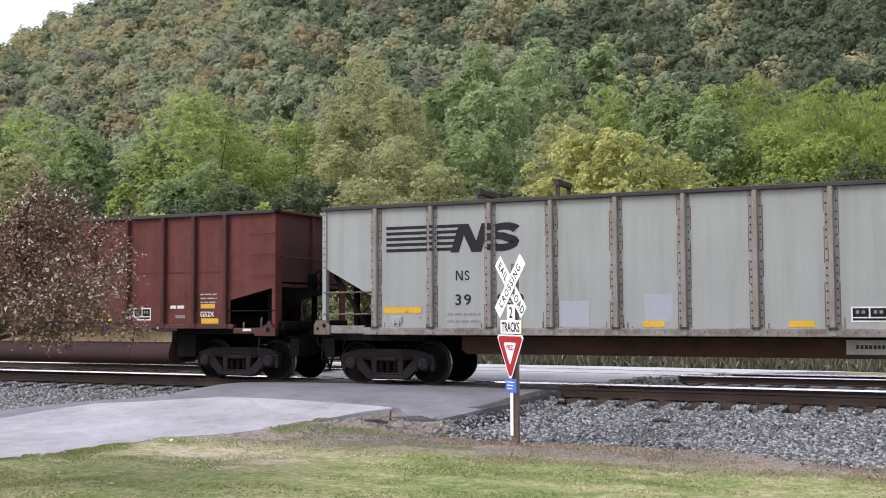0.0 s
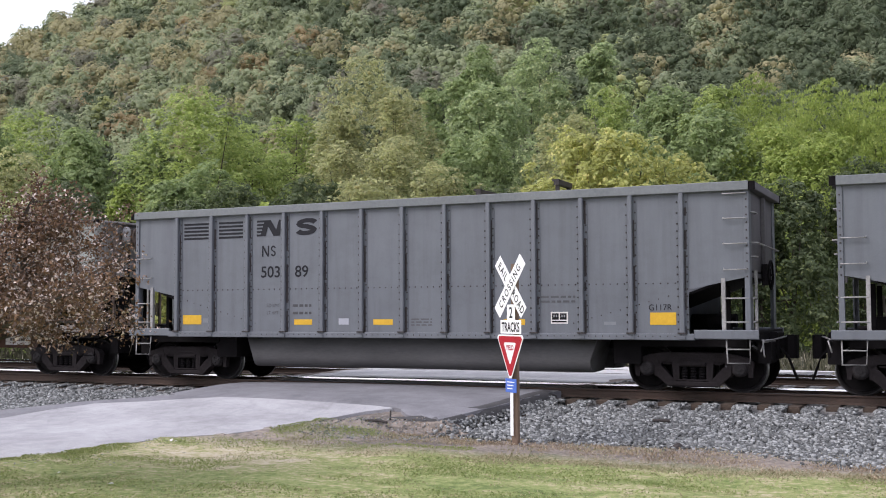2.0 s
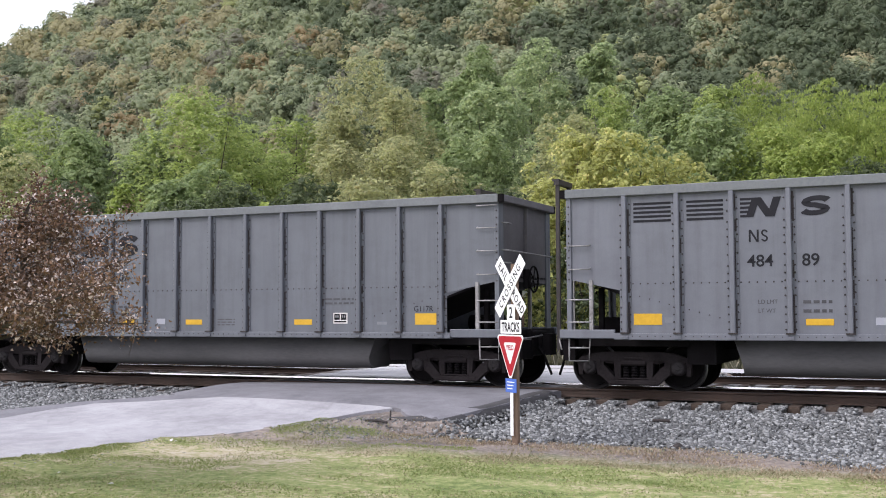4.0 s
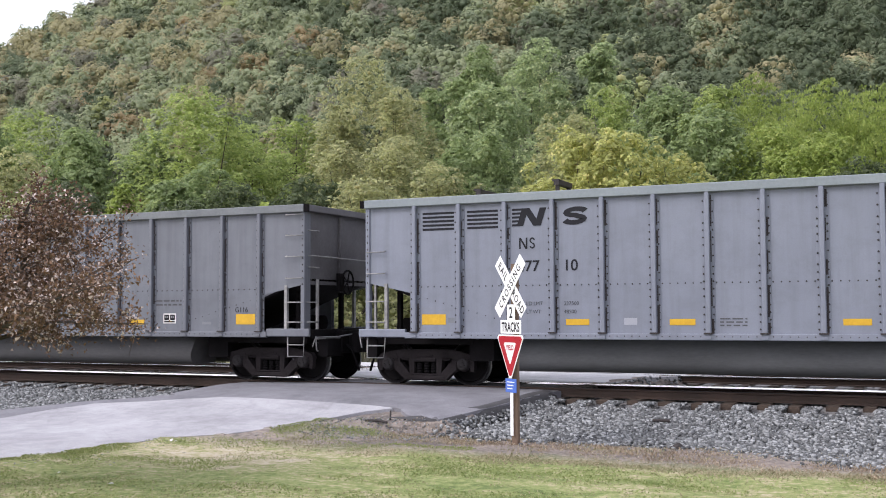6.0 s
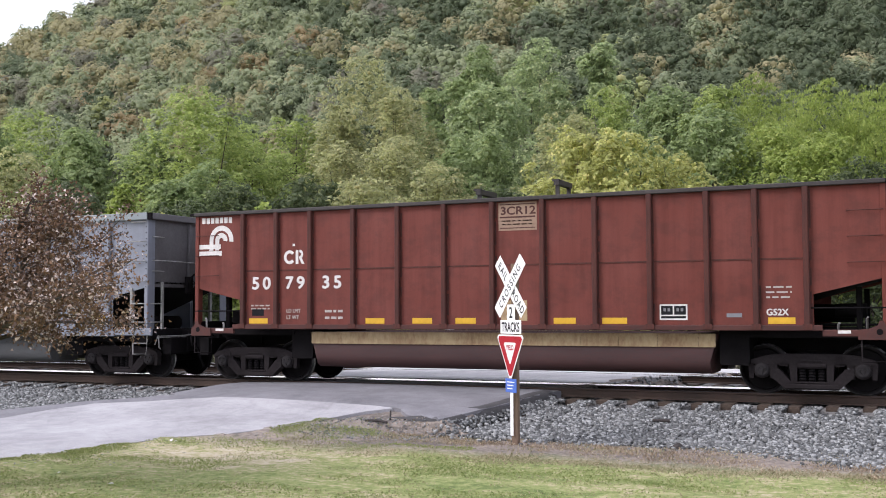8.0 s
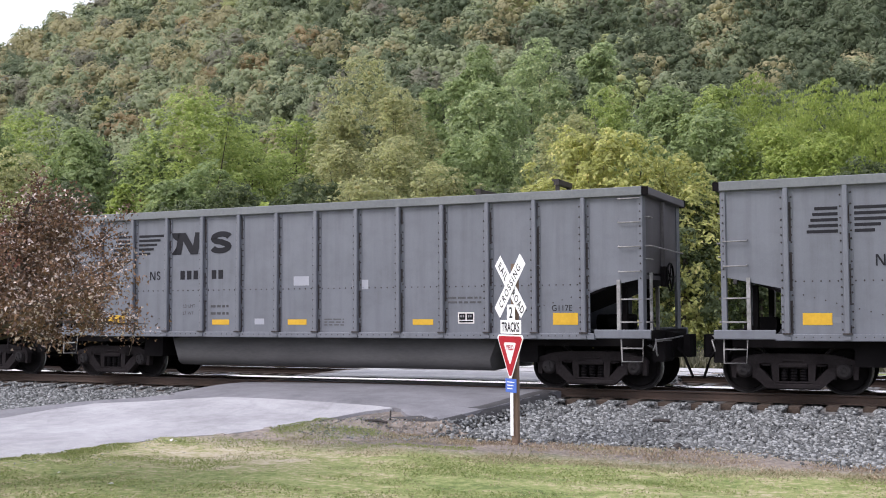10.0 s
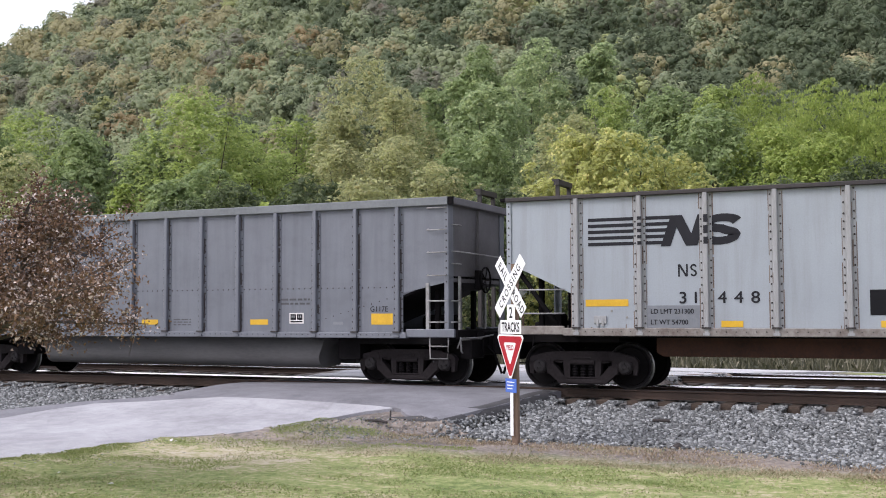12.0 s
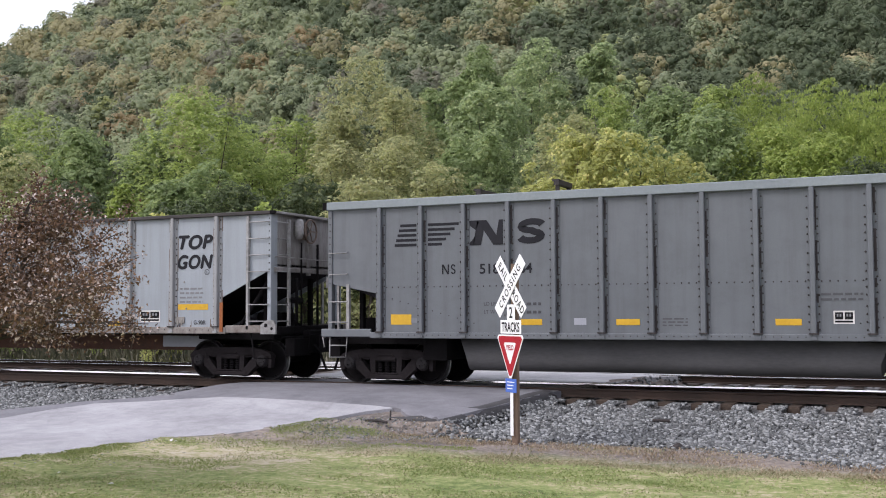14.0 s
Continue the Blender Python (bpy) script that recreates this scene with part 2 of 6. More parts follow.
RUSTY_LADDER = surface("rust_streaked_ladder_steel", (0.06, 0.036, 0.026), (0.21, 0.165, 0.135), 2.0, 10, 0.85, stretch=(2, 2, 0.8))
SILL_WHITE = surface("rust_stained_light_sill", (0.085, 0.060, 0.048), (0.27, 0.255, 0.235), 1.4, 9, 0.8)
LADDER_GREY = surface("worn_light_ladder_steel", (0.13, 0.125, 0.12), (0.34, 0.335, 0.33), 3.0, 14, 0.6)
# ---------------------------------------------------------------- mesh tools
class Shape:
    """Collects boxes, prisms and tubes, and hands them over as one mesh."""

    def __init__(self):
        self.v, self.f, self.smooth = [], [], []

    def add(self, verts, faces, smooth=False):
        k = len(self.v)
        self.v += [tuple(p) for p in verts]
        self.f += [tuple(i + k for i in f) for f in faces]
        self.smooth += [smooth] * len(faces)
        return self

    def box(self, x0, x1, y0, y1, z0, z1, c=0.0):
        """A box; with c > 0 its edges along the longest side are chamfered."""
        if c <= 0:
            p = [(x, y, z) for x in (x0, x1) for y in (y0, y1) for z in (z0, z1)]
            return self.add(p, [(0, 1, 3, 2), (4, 6, 7, 5), (0, 4, 5, 1), (2, 3, 7, 6), (0, 2, 6, 4), (1, 5, 7, 3)])
        d = (x1 - x0, y1 - y0, z1 - z0)
        ax = d.index(max(d))
        lo, hi = [(x0, y0, z0)[k] for k in range(3)], [(x1, y1, z1)[k] for k in range(3)]
        i, j = [k for k in range(3) if k != ax]
        ring = [(lo[i] + c, lo[j]), (hi[i] - c, lo[j]), (hi[i], lo[j] + c), (hi[i], hi[j] - c),
                (hi[i] - c, hi[j]), (lo[i] + c, hi[j]), (lo[i], hi[j] - c), (lo[i], lo[j] + c)]
        p = []
        for end in (lo[ax], hi[ax]):
            for q, r in ring:
                w = [0, 0, 0]
                w[ax], w[i], w[j] = end, q, r
                p.append(w)
        return self.add(p, [tuple(range(7, -1, -1)), tuple(range(8, 16))] + [(k, (k + 1) % 8, (k + 1) % 8 + 8, k + 8) for k in range(8)])

    def prism(self, outline, y0, y1):
        """An outline in (x, z), drawn out from y0 to y1."""
        n = len(outline)
        p = [(x, y0, z) for x, z in outline] + [(x, y1, z) for x, z in outline]
        return self.add(p, [tuple(range(n)), tuple(range(2 * n - 1, n - 1, -1))] + [(i, i + n, (i + 1) % n + n, (i + 1) % n) for i in range(n)])

    def strip_between(self, pairs, y0, y1):
        """A band in (x, z) between two lines, given point by point, drawn out from y0 to y1."""
        p = [(x, y, z) for pair in pairs for x, z in pair for y in (y0, y1)]
        f = []
        for k in range(0, 4 * (len(pairs) - 1), 4):
            f += [(k, k + 4, k + 6, k + 2), (k + 1, k + 3, k + 7, k + 5), (k, k + 1, k + 5, k + 4), (k + 2, k + 6, k + 7, k + 3)]
        n = len(p)
        return self.add(p, f + [(0, 2, 3, 1), (n - 4, n - 3, n - 1, n - 2)])

    def along(self, outline, x0, x1, smooth=False):
        """An outline in (y, z), drawn out from x0 to x1."""
        n = len(outline)
        p = [(x0, y, z) for y, z in outline] + [(x1, y, z) for y, z in outline]
        self.add(p, [tuple(range(n)), tuple(range(2 * n - 1, n - 1, -1))])
        return self.add(p, [(i, i + n, (i + 1) % n + n, (i + 1) % n) for i in range(n)], smooth)

    def tube(self, points, radii, n=8, caps=True):
        pts = [Vector(p) for p in points]
        if not isinstance(radii, (list, tuple)):
            radii = [radii] * len(pts)
        rings = []
        for i, p in enumerate(pts):
            d = (pts[min(i + 1, len(pts) - 1)] - pts[max(i - 1, 0)]).normalized()
            u = d.cross(Vector((0, 0, 1)) if abs(d.z) < 0.9 else Vector((1, 0, 0))).normalized()
            w = d.cross(u)
            rings += [p + (u * math.cos(t) + w * math.sin(t)) * radii[i] for t in (2 * math.pi * k / n for k in range(n))]
        f = [(i * n + k, i * n + (k + 1) % n, (i + 1) * n + (k + 1) % n, (i + 1) * n + k) for i in range(len(pts) - 1) for k in range(n)]
        self.add(rings, f, True)
        if caps:
            k = len(self.v) - len(rings)
            self.f += [tuple(k + i for i in range(n)), tuple(k + len(rings) - 1 - i for i in range(n))]
            self.smooth += [False, False]
        return self

    def lathe(self, profile, n=24, axis_y=True):
        """A profile of (radius, y), turned about the y axis (or about z)."""
        p = []
        for r, y in profile:
            for k in range(n):
                c, s = r * math.cos(2 * math.pi * k / n), r * math.sin(2 * math.pi * k / n)
                p.append((c, y, s) if axis_y else (c, s, y))
        m = len(profile)
        self.add(p, [(i * n + k, i * n + (k + 1) % n, (i + 1) * n + (k + 1) % n, (i + 1) * n + k) for i in range(m - 1) for k in range(n)], False)
        return self

    def knob(self, x, y, z, r, out):
        """A rivet head on a side sheet; out is -1 or 1, the way it sticks out along y."""
        q = 0.55
        p = [(x - r, y, z), (x, y, z - r), (x + r, y, z), (x, y, z + r),
             (x - r * q, y + out * r * 0.8, z), (x, y + out * r * 0.8, z - r * q), (x + r * q, y + out * r * 0.8, z), (x, y + out * r * 0.8, z + r * q)]
        return self.add(p, [(0, 1, 5, 4), (1, 2, 6, 5), (2, 3, 7, 6), (3, 0, 4, 7), (4, 5, 6, 7)])

    def mesh(self, name, material, recalc=True):
        me = bpy.data.meshes.new(name)
        me.from_pydata(self.v, [], self.f)
        me.polygons.foreach_set("use_smooth", self.smooth)
        if recalc and len(self.f) < 60000:
            bm = bmesh.new()
            bm.from_mesh(me)
            bmesh.ops.recalc_face_normals(bm, faces=bm.faces)
            bm.to_mesh(me)
            bm.free()
        me.materials.append(material)
        return me


def part(name, shape, material, parent, label="", at=None):
    """Links a shape (or a mesh) as one mesh object under a thing or a part."""
    me = shape if isinstance(shape, bpy.types.Mesh) else shape.mesh(name, material)
    ob = new(name, me)
    ob.parent = parent
    if at is not None:
        ob.matrix_basis = at
    return tagged(ob, label)


def thing(name, label, category, group="", at=None, kind=""):
    ob = new(name)
    ob.empty_display_size = 0.3
    if at is not None:
        ob.matrix_basis = at
    return tagged(ob, label, category, group, kind)


def structure(name, shape, material, label, category=""):
    me = shape if isinstance(shape, bpy.types.Mesh) else shape.mesh(name, material)
    return tagged(new(name, me), label, category or name.split("_")[0], kind="structure")


TEXTS = {}


def text_mesh(body, size, material, thick=0.0, shear=0.0, gap=1.0, wide=1.0, bold=0.0):
    """Flat writing as a mesh that stands in the x-z plane, read from -y, its lower left corner at the origin."""
    key = (body, size, material.name, thick, shear, gap, wide, bold)
    if key not in TEXTS:
        cu = bpy.data.curves.new("writing", "FONT")
        cu.body, cu.size, cu.offset, cu.shear, cu.space_character, cu.extrude = body, size, thick, shear, gap, 0.0
        ob = bpy.data.objects.new("writing", cu)
        scene.collection.objects.link(ob)
        me = bpy.data.meshes.new_from_object(ob.evaluated_get(bpy.context.evaluated_depsgraph_get()))
        bpy.data.objects.remove(ob)
        bpy.data.curves.remove(cu)
        me.transform(Matrix.Rotation(radians(90), 4, "X") @ Matrix.Diagonal((wide, 1, 1, 1)))
        if bold:
            v, f = [tuple(p.co) for p in me.vertices], [tuple(q.vertices) for q in me.polygons]
            s = Shape()
            for k, (dx, dz) in enumerate(((0, 0), (bold, 0), (-bold, 0), (0, bold * 0.8), (0, -bold * 0.8))):
                s.add([(x + dx, y - 0.0012 * k, z + dz) for x, y, z in v], f)
            me = s.mesh("writing", material, False)
        me.materials.clear()
        me.materials.append(material)
        TEXTS[key] = me
    return TEXTS[key]


def lump_template(level):
    bm = bmesh.new()
    bmesh.ops.create_icosphere(bm, subdivisions=level, radius=1.0)
    bm.verts.ensure_lookup_table()
    v = np.array([tuple(p.co) for p in bm.verts])
    f = np.array([[q.index for q in t.verts] for t in bm.faces])
    bm.free()
    return v, f


LUMP = lump_template(1)


def crown_mesh(name, centre, normal, along, length, width, material, blobs, rng, fill=0.55, flat=0.9):
    """A crown: uneven closed lumps of foliage mass under a skin of single leaves, each pointing along its own way."""
    n = len(centre)
    u = along - normal * np.sum(along * normal, axis=1)[:, None]
    u /= np.linalg.norm(u, axis=1)[:, None] + 1e-9
    w = np.cross(normal, u)
    L, B = np.asarray(length).reshape(-1, 1) * 0.5, np.asarray(width).reshape(-1, 1) * 0.5
    leaf = np.stack([centre - u * L * 0.8 + w * B, centre - u * L * 0.5 - w * B, centre + u * L], 1).reshape(-1, 3)
    tv, tf = LUMP
    b = np.asarray(blobs, float)
    k = len(b)
    swell = 1 + 0.16 * np.sin(tv[None, :, 0] * 4 + b[:, :1] * 3) * np.sin(tv[None, :, 1] * 5 + b[:, 1:2] * 3) + rng.uniform(-0.13, 0.1, (k, len(tv)))
    mass = b[:, None, :3] + tv[None] * (b[:, 3] * fill)[:, None, None] * swell[..., None] * np.array([1, 1, flat])
    faces = np.concatenate([np.arange(3 * n).reshape(-1, 3), (tf[None] + (np.arange(k) * len(tv))[:, None, None]).reshape(-1, 3) + 3 * n])
    v = np.concatenate([leaf, mass.reshape(-1, 3)])
    me = bpy.data.meshes.new(name)
    me.vertices.add(len(v))
    me.vertices.foreach_set("co", v.astype(np.float32).ravel())
    me.loops.add(3 * len(faces))
    me.loops.foreach_set("vertex_index", faces.astype(np.int32).ravel())
    me.polygons.add(len(faces))
    me.polygons.foreach_set("loop_start", np.arange(0, 3 * len(faces), 3, dtype=np.int32))
    smooth = np.zeros(len(faces), dtype=bool)
    smooth[n:] = True
    me.update(calc_edges=True)
    me.polygons.foreach_set("use_smooth", smooth)
    me.materials.append(material)
    return me


def cards(name, centre, normal, length, width, material, twist=None, corners=4):
    """Leaves or blades: one small bent diamond, or with three corners a plain sharp leaf, for each row of centre."""
    n = len(centre)
    rng = np.random.default_rng(n)
    ref = rng.normal(size=(n, 3))
    if twist is not None:
        ref = twist
    u = np.cross(normal, ref)
    u /= np.linalg.norm(u, axis=1)[:, None] + 1e-9
    w = np.cross(normal, u)
    L, B = np.asarray(length).reshape(-1, 1) * 0.5, np.asarray(width).reshape(-1, 1) * 0.5
    if corners == 4:
        v = np.stack([centre - u * L, centre + w * B + normal * B * 0.3, centre + u * L, centre - w * B + normal * B * 0.3], 1).reshape(-1, 3)
    else:
        v = np.stack([centre - u * L * 0.8 + w * B, centre - u * L * 0.5 - w * B, centre + u * L], 1).reshape(-1, 3)
    me = bpy.data.meshes.new(name)
    me.vertices.add(corners * n)
    me.vertices.foreach_set("co", v.astype(np.float32).ravel())
    me.loops.add(corners * n)
    me.loops.foreach_set("vertex_index", np.arange(corners * n, dtype=np.int32))
    me.polygons.add(n)
    me.polygons.foreach_set("loop_start", np.arange(0, corners * n, corners, dtype=np.int32))
    me.update(calc_edges=True)
    me.materials.append(material)
    return me
# ---------------------------------------------------------------- ground, hill, road and tracks
def knots(v, table):
    return np.interp(v, [p for p, _ in table], [q for _, q in table])


GROUND = [(-300, -0.2), (-40, -0.35), (-13, -0.6), (-8.5, -0.6), (-6.7, -0.55), (-5.4, -0.55), (-4.85, -0.7), (-2, -0.8), (7.6, -0.8), (9.2, -0.42), (12, -0.45), (40, -0.9), (165, -0.5)]
ROAD = [(-60, -0.35), (-14, -0.5), (-9, -0.53), (-7, -0.5), (-5, -0.33), (-3.2, -0.12), (-1.7, -0.06), (-0.84, -0.06), (-0.66, -0.012), (4.4, 0.0), (7.3, 0.0), (9.3, -0.1), (12, -0.3)]


ROAD_EDGE = [(-60, -15.6), (-10.6, -15.35), (-8.6, -15.05), (-7.4, -14.8), (-6.86, -14.1), (-5.75, -13.45), (-5.25, -13.25), (-4.4, -12.75), (-3.9, -12.2)]
APPROACH_EAST = [(-4.85, -11.05), (-4.65, -10.85), (-3.87, -10.65), (-3.2, -10.35), (-1.4, -10.25), (-0.8, -10.2)]
EAST = [(-1, -10.2), (1, -9.8), (3.5, -9.45), (5.9, -8.0), (6.4, -7.2), (8, -5.5), (9.5, -4.5)]
WEST = [(-9.5, -23.0), (-7, -21.5), (-5.79, -20.46), (-4.96, -19.76), (-4.44, -19.17), (-4.0, -18.4), (-3.51, -18.0), (-1, -18.0), (6, -18.3), (7, -20.0), (8, -24), (9.5, -26)]
VERGE = ROAD_EDGE[:-2] + APPROACH_EAST + EAST[1:]


def hill(x, y):
    slope = 0.6790 * y + -0.0004 * x + -114.03
    side = 0.4588 * x + 0.4913 * y + 119.19
    h = np.minimum(slope, side)
    return np.maximum(h, 0)


def ground_height(x, y):
    fine = np.clip((np.abs(y - 2.5) - 7) / 4, 0, 1)
    bumps = 0.035 * np.sin(x * 0.9 + 1.3 * np.sin(y * 0.7)) * np.sin(y * 1.1 + 0.8) + 0.02 * np.sin(x * 2.3 + y * 1.7)
    base = knots(y, GROUND) + fine * bumps * (np.abs(y) < 60) + hill(x, y)
    # the verge rises to the road's edge
    west = knots(y, WEST)
    out = np.maximum(np.maximum(west - x, x - knots(y, VERGE)), 0) + np.maximum(y - 9.5, 0)
    verge = knots(y, ROAD) - 0.006 - knots(y, [(-6, 0.08), (-5, 0.12), (-4.2, 0.5), (-3.8, 0.9), (-1, 0.9), (0.8, 0.55), (7, 0.55), (9, 0.2)]) * out - knots(y, [(-4.95, 0.01), (-4.3, 0.30), (7, 0.32), (8, 0.0)]) * np.minimum(1, out * 6) - 0.015 * np.sin(x * 3 + y * 2) ** 2
    under = (x > west + 0.5) & (x < knots(y, VERGE) - 0.5) & (y < 10.0)
    return np.where(under, knots(y, ROAD) - 0.07, np.maximum(base, np.where(y > 10.5, -9.0, verge)))


def ground_material():
    m, n, l, bsdf = nodes_of("lawn_and_dirt")
    vec = n.new("ShaderNodeTexCoord").outputs["Object"]
    sep = n.new("ShaderNodeSeparateXYZ")
    l.new(vec, sep.inputs[0])
    big = noise_node(n, l, vec, 0.55, 5, 0.65)
    fine = noise_node(n, l, vec, 9.0, 8, 0.75)
    mid = noise_node(n, l, vec, 1.9, 6, 0.7, (0.7, 1.0, 1))
    # a worn, drier stretch of lawn beside the old road
    off = n.new("ShaderNodeVectorMath")
    off.operation = "SUBTRACT"
    off.inputs[1].default_value = (-13.3, -8.6, 0)
    l.new(vec, off.inputs[0])
    span = n.new("ShaderNodeVectorMath")
    span.operation = "MULTIPLY"
    span.inputs[1].default_value = (0.50, 0.62, 0)
    l.new(off.outputs[0], span.inputs[0])
    far = n.new("ShaderNodeVectorMath")
    far.operation = "LENGTH"
    l.new(span.outputs[0], far.inputs[0])
    dry = n.new("ShaderNodeMath")
    dry.operation = "MULTIPLY_ADD"
    dry.inputs[1].default_value = -0.065
    l.new(map_range(n, l, far.outputs["Value"], 0.35, 1.35), dry.inputs[0])
    l.new(mix(n, l, 0.5, mix(n, l, 0.55, big, mid), fine), dry.inputs[2])
    raise_dry = n.new("ShaderNodeMath")
    raise_dry.inputs[1].default_value = 0.055
    l.new(dry.outputs[0], raise_dry.inputs[0])
    grass = ramp(n, l, raise_dry.outputs[0], [(0.36, (0.085, 0.120, 0.040)), (0.44, (0.165, 0.208, 0.070)), (0.51, (0.262, 0.282, 0.116)), (0.56, (0.40, 0.350, 0.225)), (0.63, (0.50, 0.44, 0.34))])
    dirt = ramp(n, l, mix(n, l, 0.6, big, fine), [(0.38, (0.072, 0.064, 0.058)), (0.47, (0.155, 0.135, 0.120)), (0.54, (0.240, 0.205, 0.178)), (0.63, (0.33, 0.28, 0.225))])
    wob = n.new("ShaderNodeMath")
    wob.operation = "MULTIPLY_ADD"
    wob.inputs[1].default_value = 1.7
    l.new(mix(n, l, 0.35, big, fine), wob.inputs[0])
    l.new(sep.outputs[1], wob.inputs[2])
    strip = ramp(n, l, map_range(n, l, wob.outputs[0], -6.85, 10.9), [(0.0, (0.0,)), (0.055, (1.0,)), (0.86, (1.0,)), (0.93, (0.0,))])
    # wood floor: litter and undergrowth, darkened to pass for shade between the crowns
    litter = ramp(n, l, mix(n, l, 0.6, big, fine), [(0.35, (0.016, 0.022, 0.010)), (0.65, (0.046, 0.052, 0.024))])
    woods = ramp(n, l, map_range(n, l, sep.outputs[1], 22.0, 34.0), [(0.0, (0.0,)), (1.0, (1.0,))])
    l.new(mix(n, l, woods, mix(n, l, strip, grass, dirt), litter), bsdf.inputs["Base Color"])
    bsdf.inputs["Roughness"].default_value = 0.95
    bsdf.inputs["Specular IOR Level"].default_value = 0.15
    relief(n, l, bsdf, fine, 0.8, 0.05)
    return m


def sheet(name, xs, ys, height, material):
    gx, gy = np.meshgrid(xs, ys, indexing="ij")
    v = np.stack([gx, gy, height(gx, gy)], -1).reshape(-1, 3)
    nx, ny = len(xs), len(ys)
    f = [(i * ny + j, (i + 1) * ny + j, (i + 1) * ny + j + 1, i * ny + j + 1) for i in range(nx - 1) for j in range(ny - 1)]
    me = bpy.data.meshes.new(name)
    me.from_pydata(v.tolist(), [], f)
    me.polygons.foreach_set("use_smooth", [True] * len(f))
    me.materials.append(material)
    return me


def build_ground():
    xs = np.unique(np.concatenate([np.linspace(-1400, -60, 40), np.linspace(-60, -24, 25), np.linspace(-24, -16, 20), np.linspace(-16, -8, 54), np.linspace(-8, 4, 30), np.linspace(4, 60, 25), np.linspace(60, 1200, 30)]))
    ys = np.unique(np.concatenate([np.linspace(-900, -60, 15), np.linspace(-60, -20, 20), np.linspace(-20, -8, 30), np.linspace(-8, -3, 34), np.linspace(-3, 16, 48), np.linspace(16, 60, 15), np.linspace(60, 1500, 80)]))
    structure("ground", sheet("ground", xs, ys, ground_height, ground_material()), None, "short dry lawn and bare dirt sloping up to the wooded hill", "ground")


def build_road():
    # bleached old road on the lawn side, darker patched asphalt over the crossing, pale road beyond the far track
    def strip(name, xa, xb, ya, yb, lift, material, label, ragged=0.0):
        ys = np.linspace(ya, yb, max(6, int((yb - ya) / (0.35 if yb - ya > 20 else 0.12))))
        s, m = Shape(), 14
        rows = []
        for j, y in enumerate(ys):
            r0 = ragged * noise.noise((xa(y), y * 0.9, 3.0)) + ragged * 0.4 * noise.noise((xa(y), y * 3.1, 1.0))
            r1 = ragged * noise.noise((xb(y), y * 0.9, 7.0)) + ragged * 0.4 * noise.noise((xb(y), y * 3.1, 5.0))
            rows.append([(xa(y) + r0 + (xb(y) + r1 - xa(y) - r0) * k / m, y) for k in range(m + 1)])
        z = [float(knots(y, ROAD)) + lift for y in ys]
        top = [(x, y, z[j] + (0.03 * math.sin(math.pi * k / m) if 0 < k < m else -0.012)) for j, row in enumerate(rows) for k, (x, y) in enumerate(row)]
        low = [(x, y, z[j] - 0.3) for j, row in enumerate(rows) for k, (x, y) in enumerate(row)]
        w, n = m + 1, len(top)
        f = [(j * w + k, j * w + k + 1, (j + 1) * w + k + 1, (j + 1) * w + k) for j in range(len(ys) - 1) for k in range(m)]
        s.add(top, f, True)
        edge = [k for k in range(w)] + [j * w + m for j in range(1, len(ys))] + [(len(ys) - 1) * w + k for k in range(m - 1, -1, -1)] + [j * w for j in range(len(ys) - 2, 0, -1)]
        q = [top[i] for i in edge] + [low[i] for i in edge]
        e = len(edge)
        s.add(q, [(i, (i + 1) % e, (i + 1) % e + e, i + e) for i in range(e)])
        structure(name, s, material, label, "road")

    strip("road_lawn_side", lambda y: float(knots(y, WEST)) if y > -9.5 else -23.0, lambda y: float(knots(y, ROAD_EDGE)), -60, -3.7, 0.0, ASPHALT_OLD,
          "old asphalt road, bleached pale grey along its lane", 0.12)
    strip("road_crossing_near", lambda y: float(knots(y, [(-4.85, -11.2), (-4.6, -11.8), (-4.0, -12.25), (-3.9, -13.2), (-3.74, -17.2), (-3.5, -18.0), (-1, -18.0)])), lambda y: float(knots(y, APPROACH_EAST)), -4.85, -0.86, 0.012, ASPHALT,
          "dark patched asphalt approach to the crossing", 0.12)
    strip("road_shoulder", lambda y: float(knots(y, WEST)) + 0.02, lambda y: float(knots(y, [(-12, -21.5), (-9.5, -20.4), (-6.8, -19.39), (-5.7, -19.33), (-5.2, -19.22), (-4.7, -18.93), (-4.41, -17.85), (-4.01, -17.17), (-3.75, -16.3)])), -12, -3.75, 0.010, ASPHALT,
          "dark asphalt shoulder between the old road and the ballast", 0.06)
    rim, ys = [], np.linspace(-4.95, -1.0, 40)
    for y in ys:
        x, z = float(knots(y, VERGE)), float(knots(y, ROAD))
        j = 0.07 * noise.noise((x, y * 2.5, 2.0))
        rim += [(x - (0.22 + 0.4 * min(max(-3.8 - y, 0), 1.0)) + j, y, z + 0.024), (x - 0.02 + j, y, z + 0.004), (x + 0.05 + j, y, z - 0.09), (x + 0.10 + j, y, z - 0.35)]
    s = Shape().add(rim, [(4 * j + k, 4 * j + k + 1, 4 * j + k + 5, 4 * j + k + 4) for j in range(39) for k in range(3)], True)
    structure("road_rim", s, TAR, "crumbling black asphalt rim of the approach", "road")
    for name, y0, y1 in (("road_crossing_gauge", -0.64, 0.60), ("road_crossing_middle", 0.86, 4.31), ("road_crossing_far_gauge", 4.53, 5.81)):
        # near gauge in the dark asphalt: the train's shade put into its colour
        near = name == "road_crossing_gauge"
        strip(name, lambda y: -18.0, lambda y: float(knots(y, EAST)), y0, y1, -0.045 if near else -0.012, ASPHALT if near else ASPHALT_PALE,
              "dark asphalt between the rails of the crossing" if near else "worn asphalt of the crossing, paled for sky glare", 0.08)
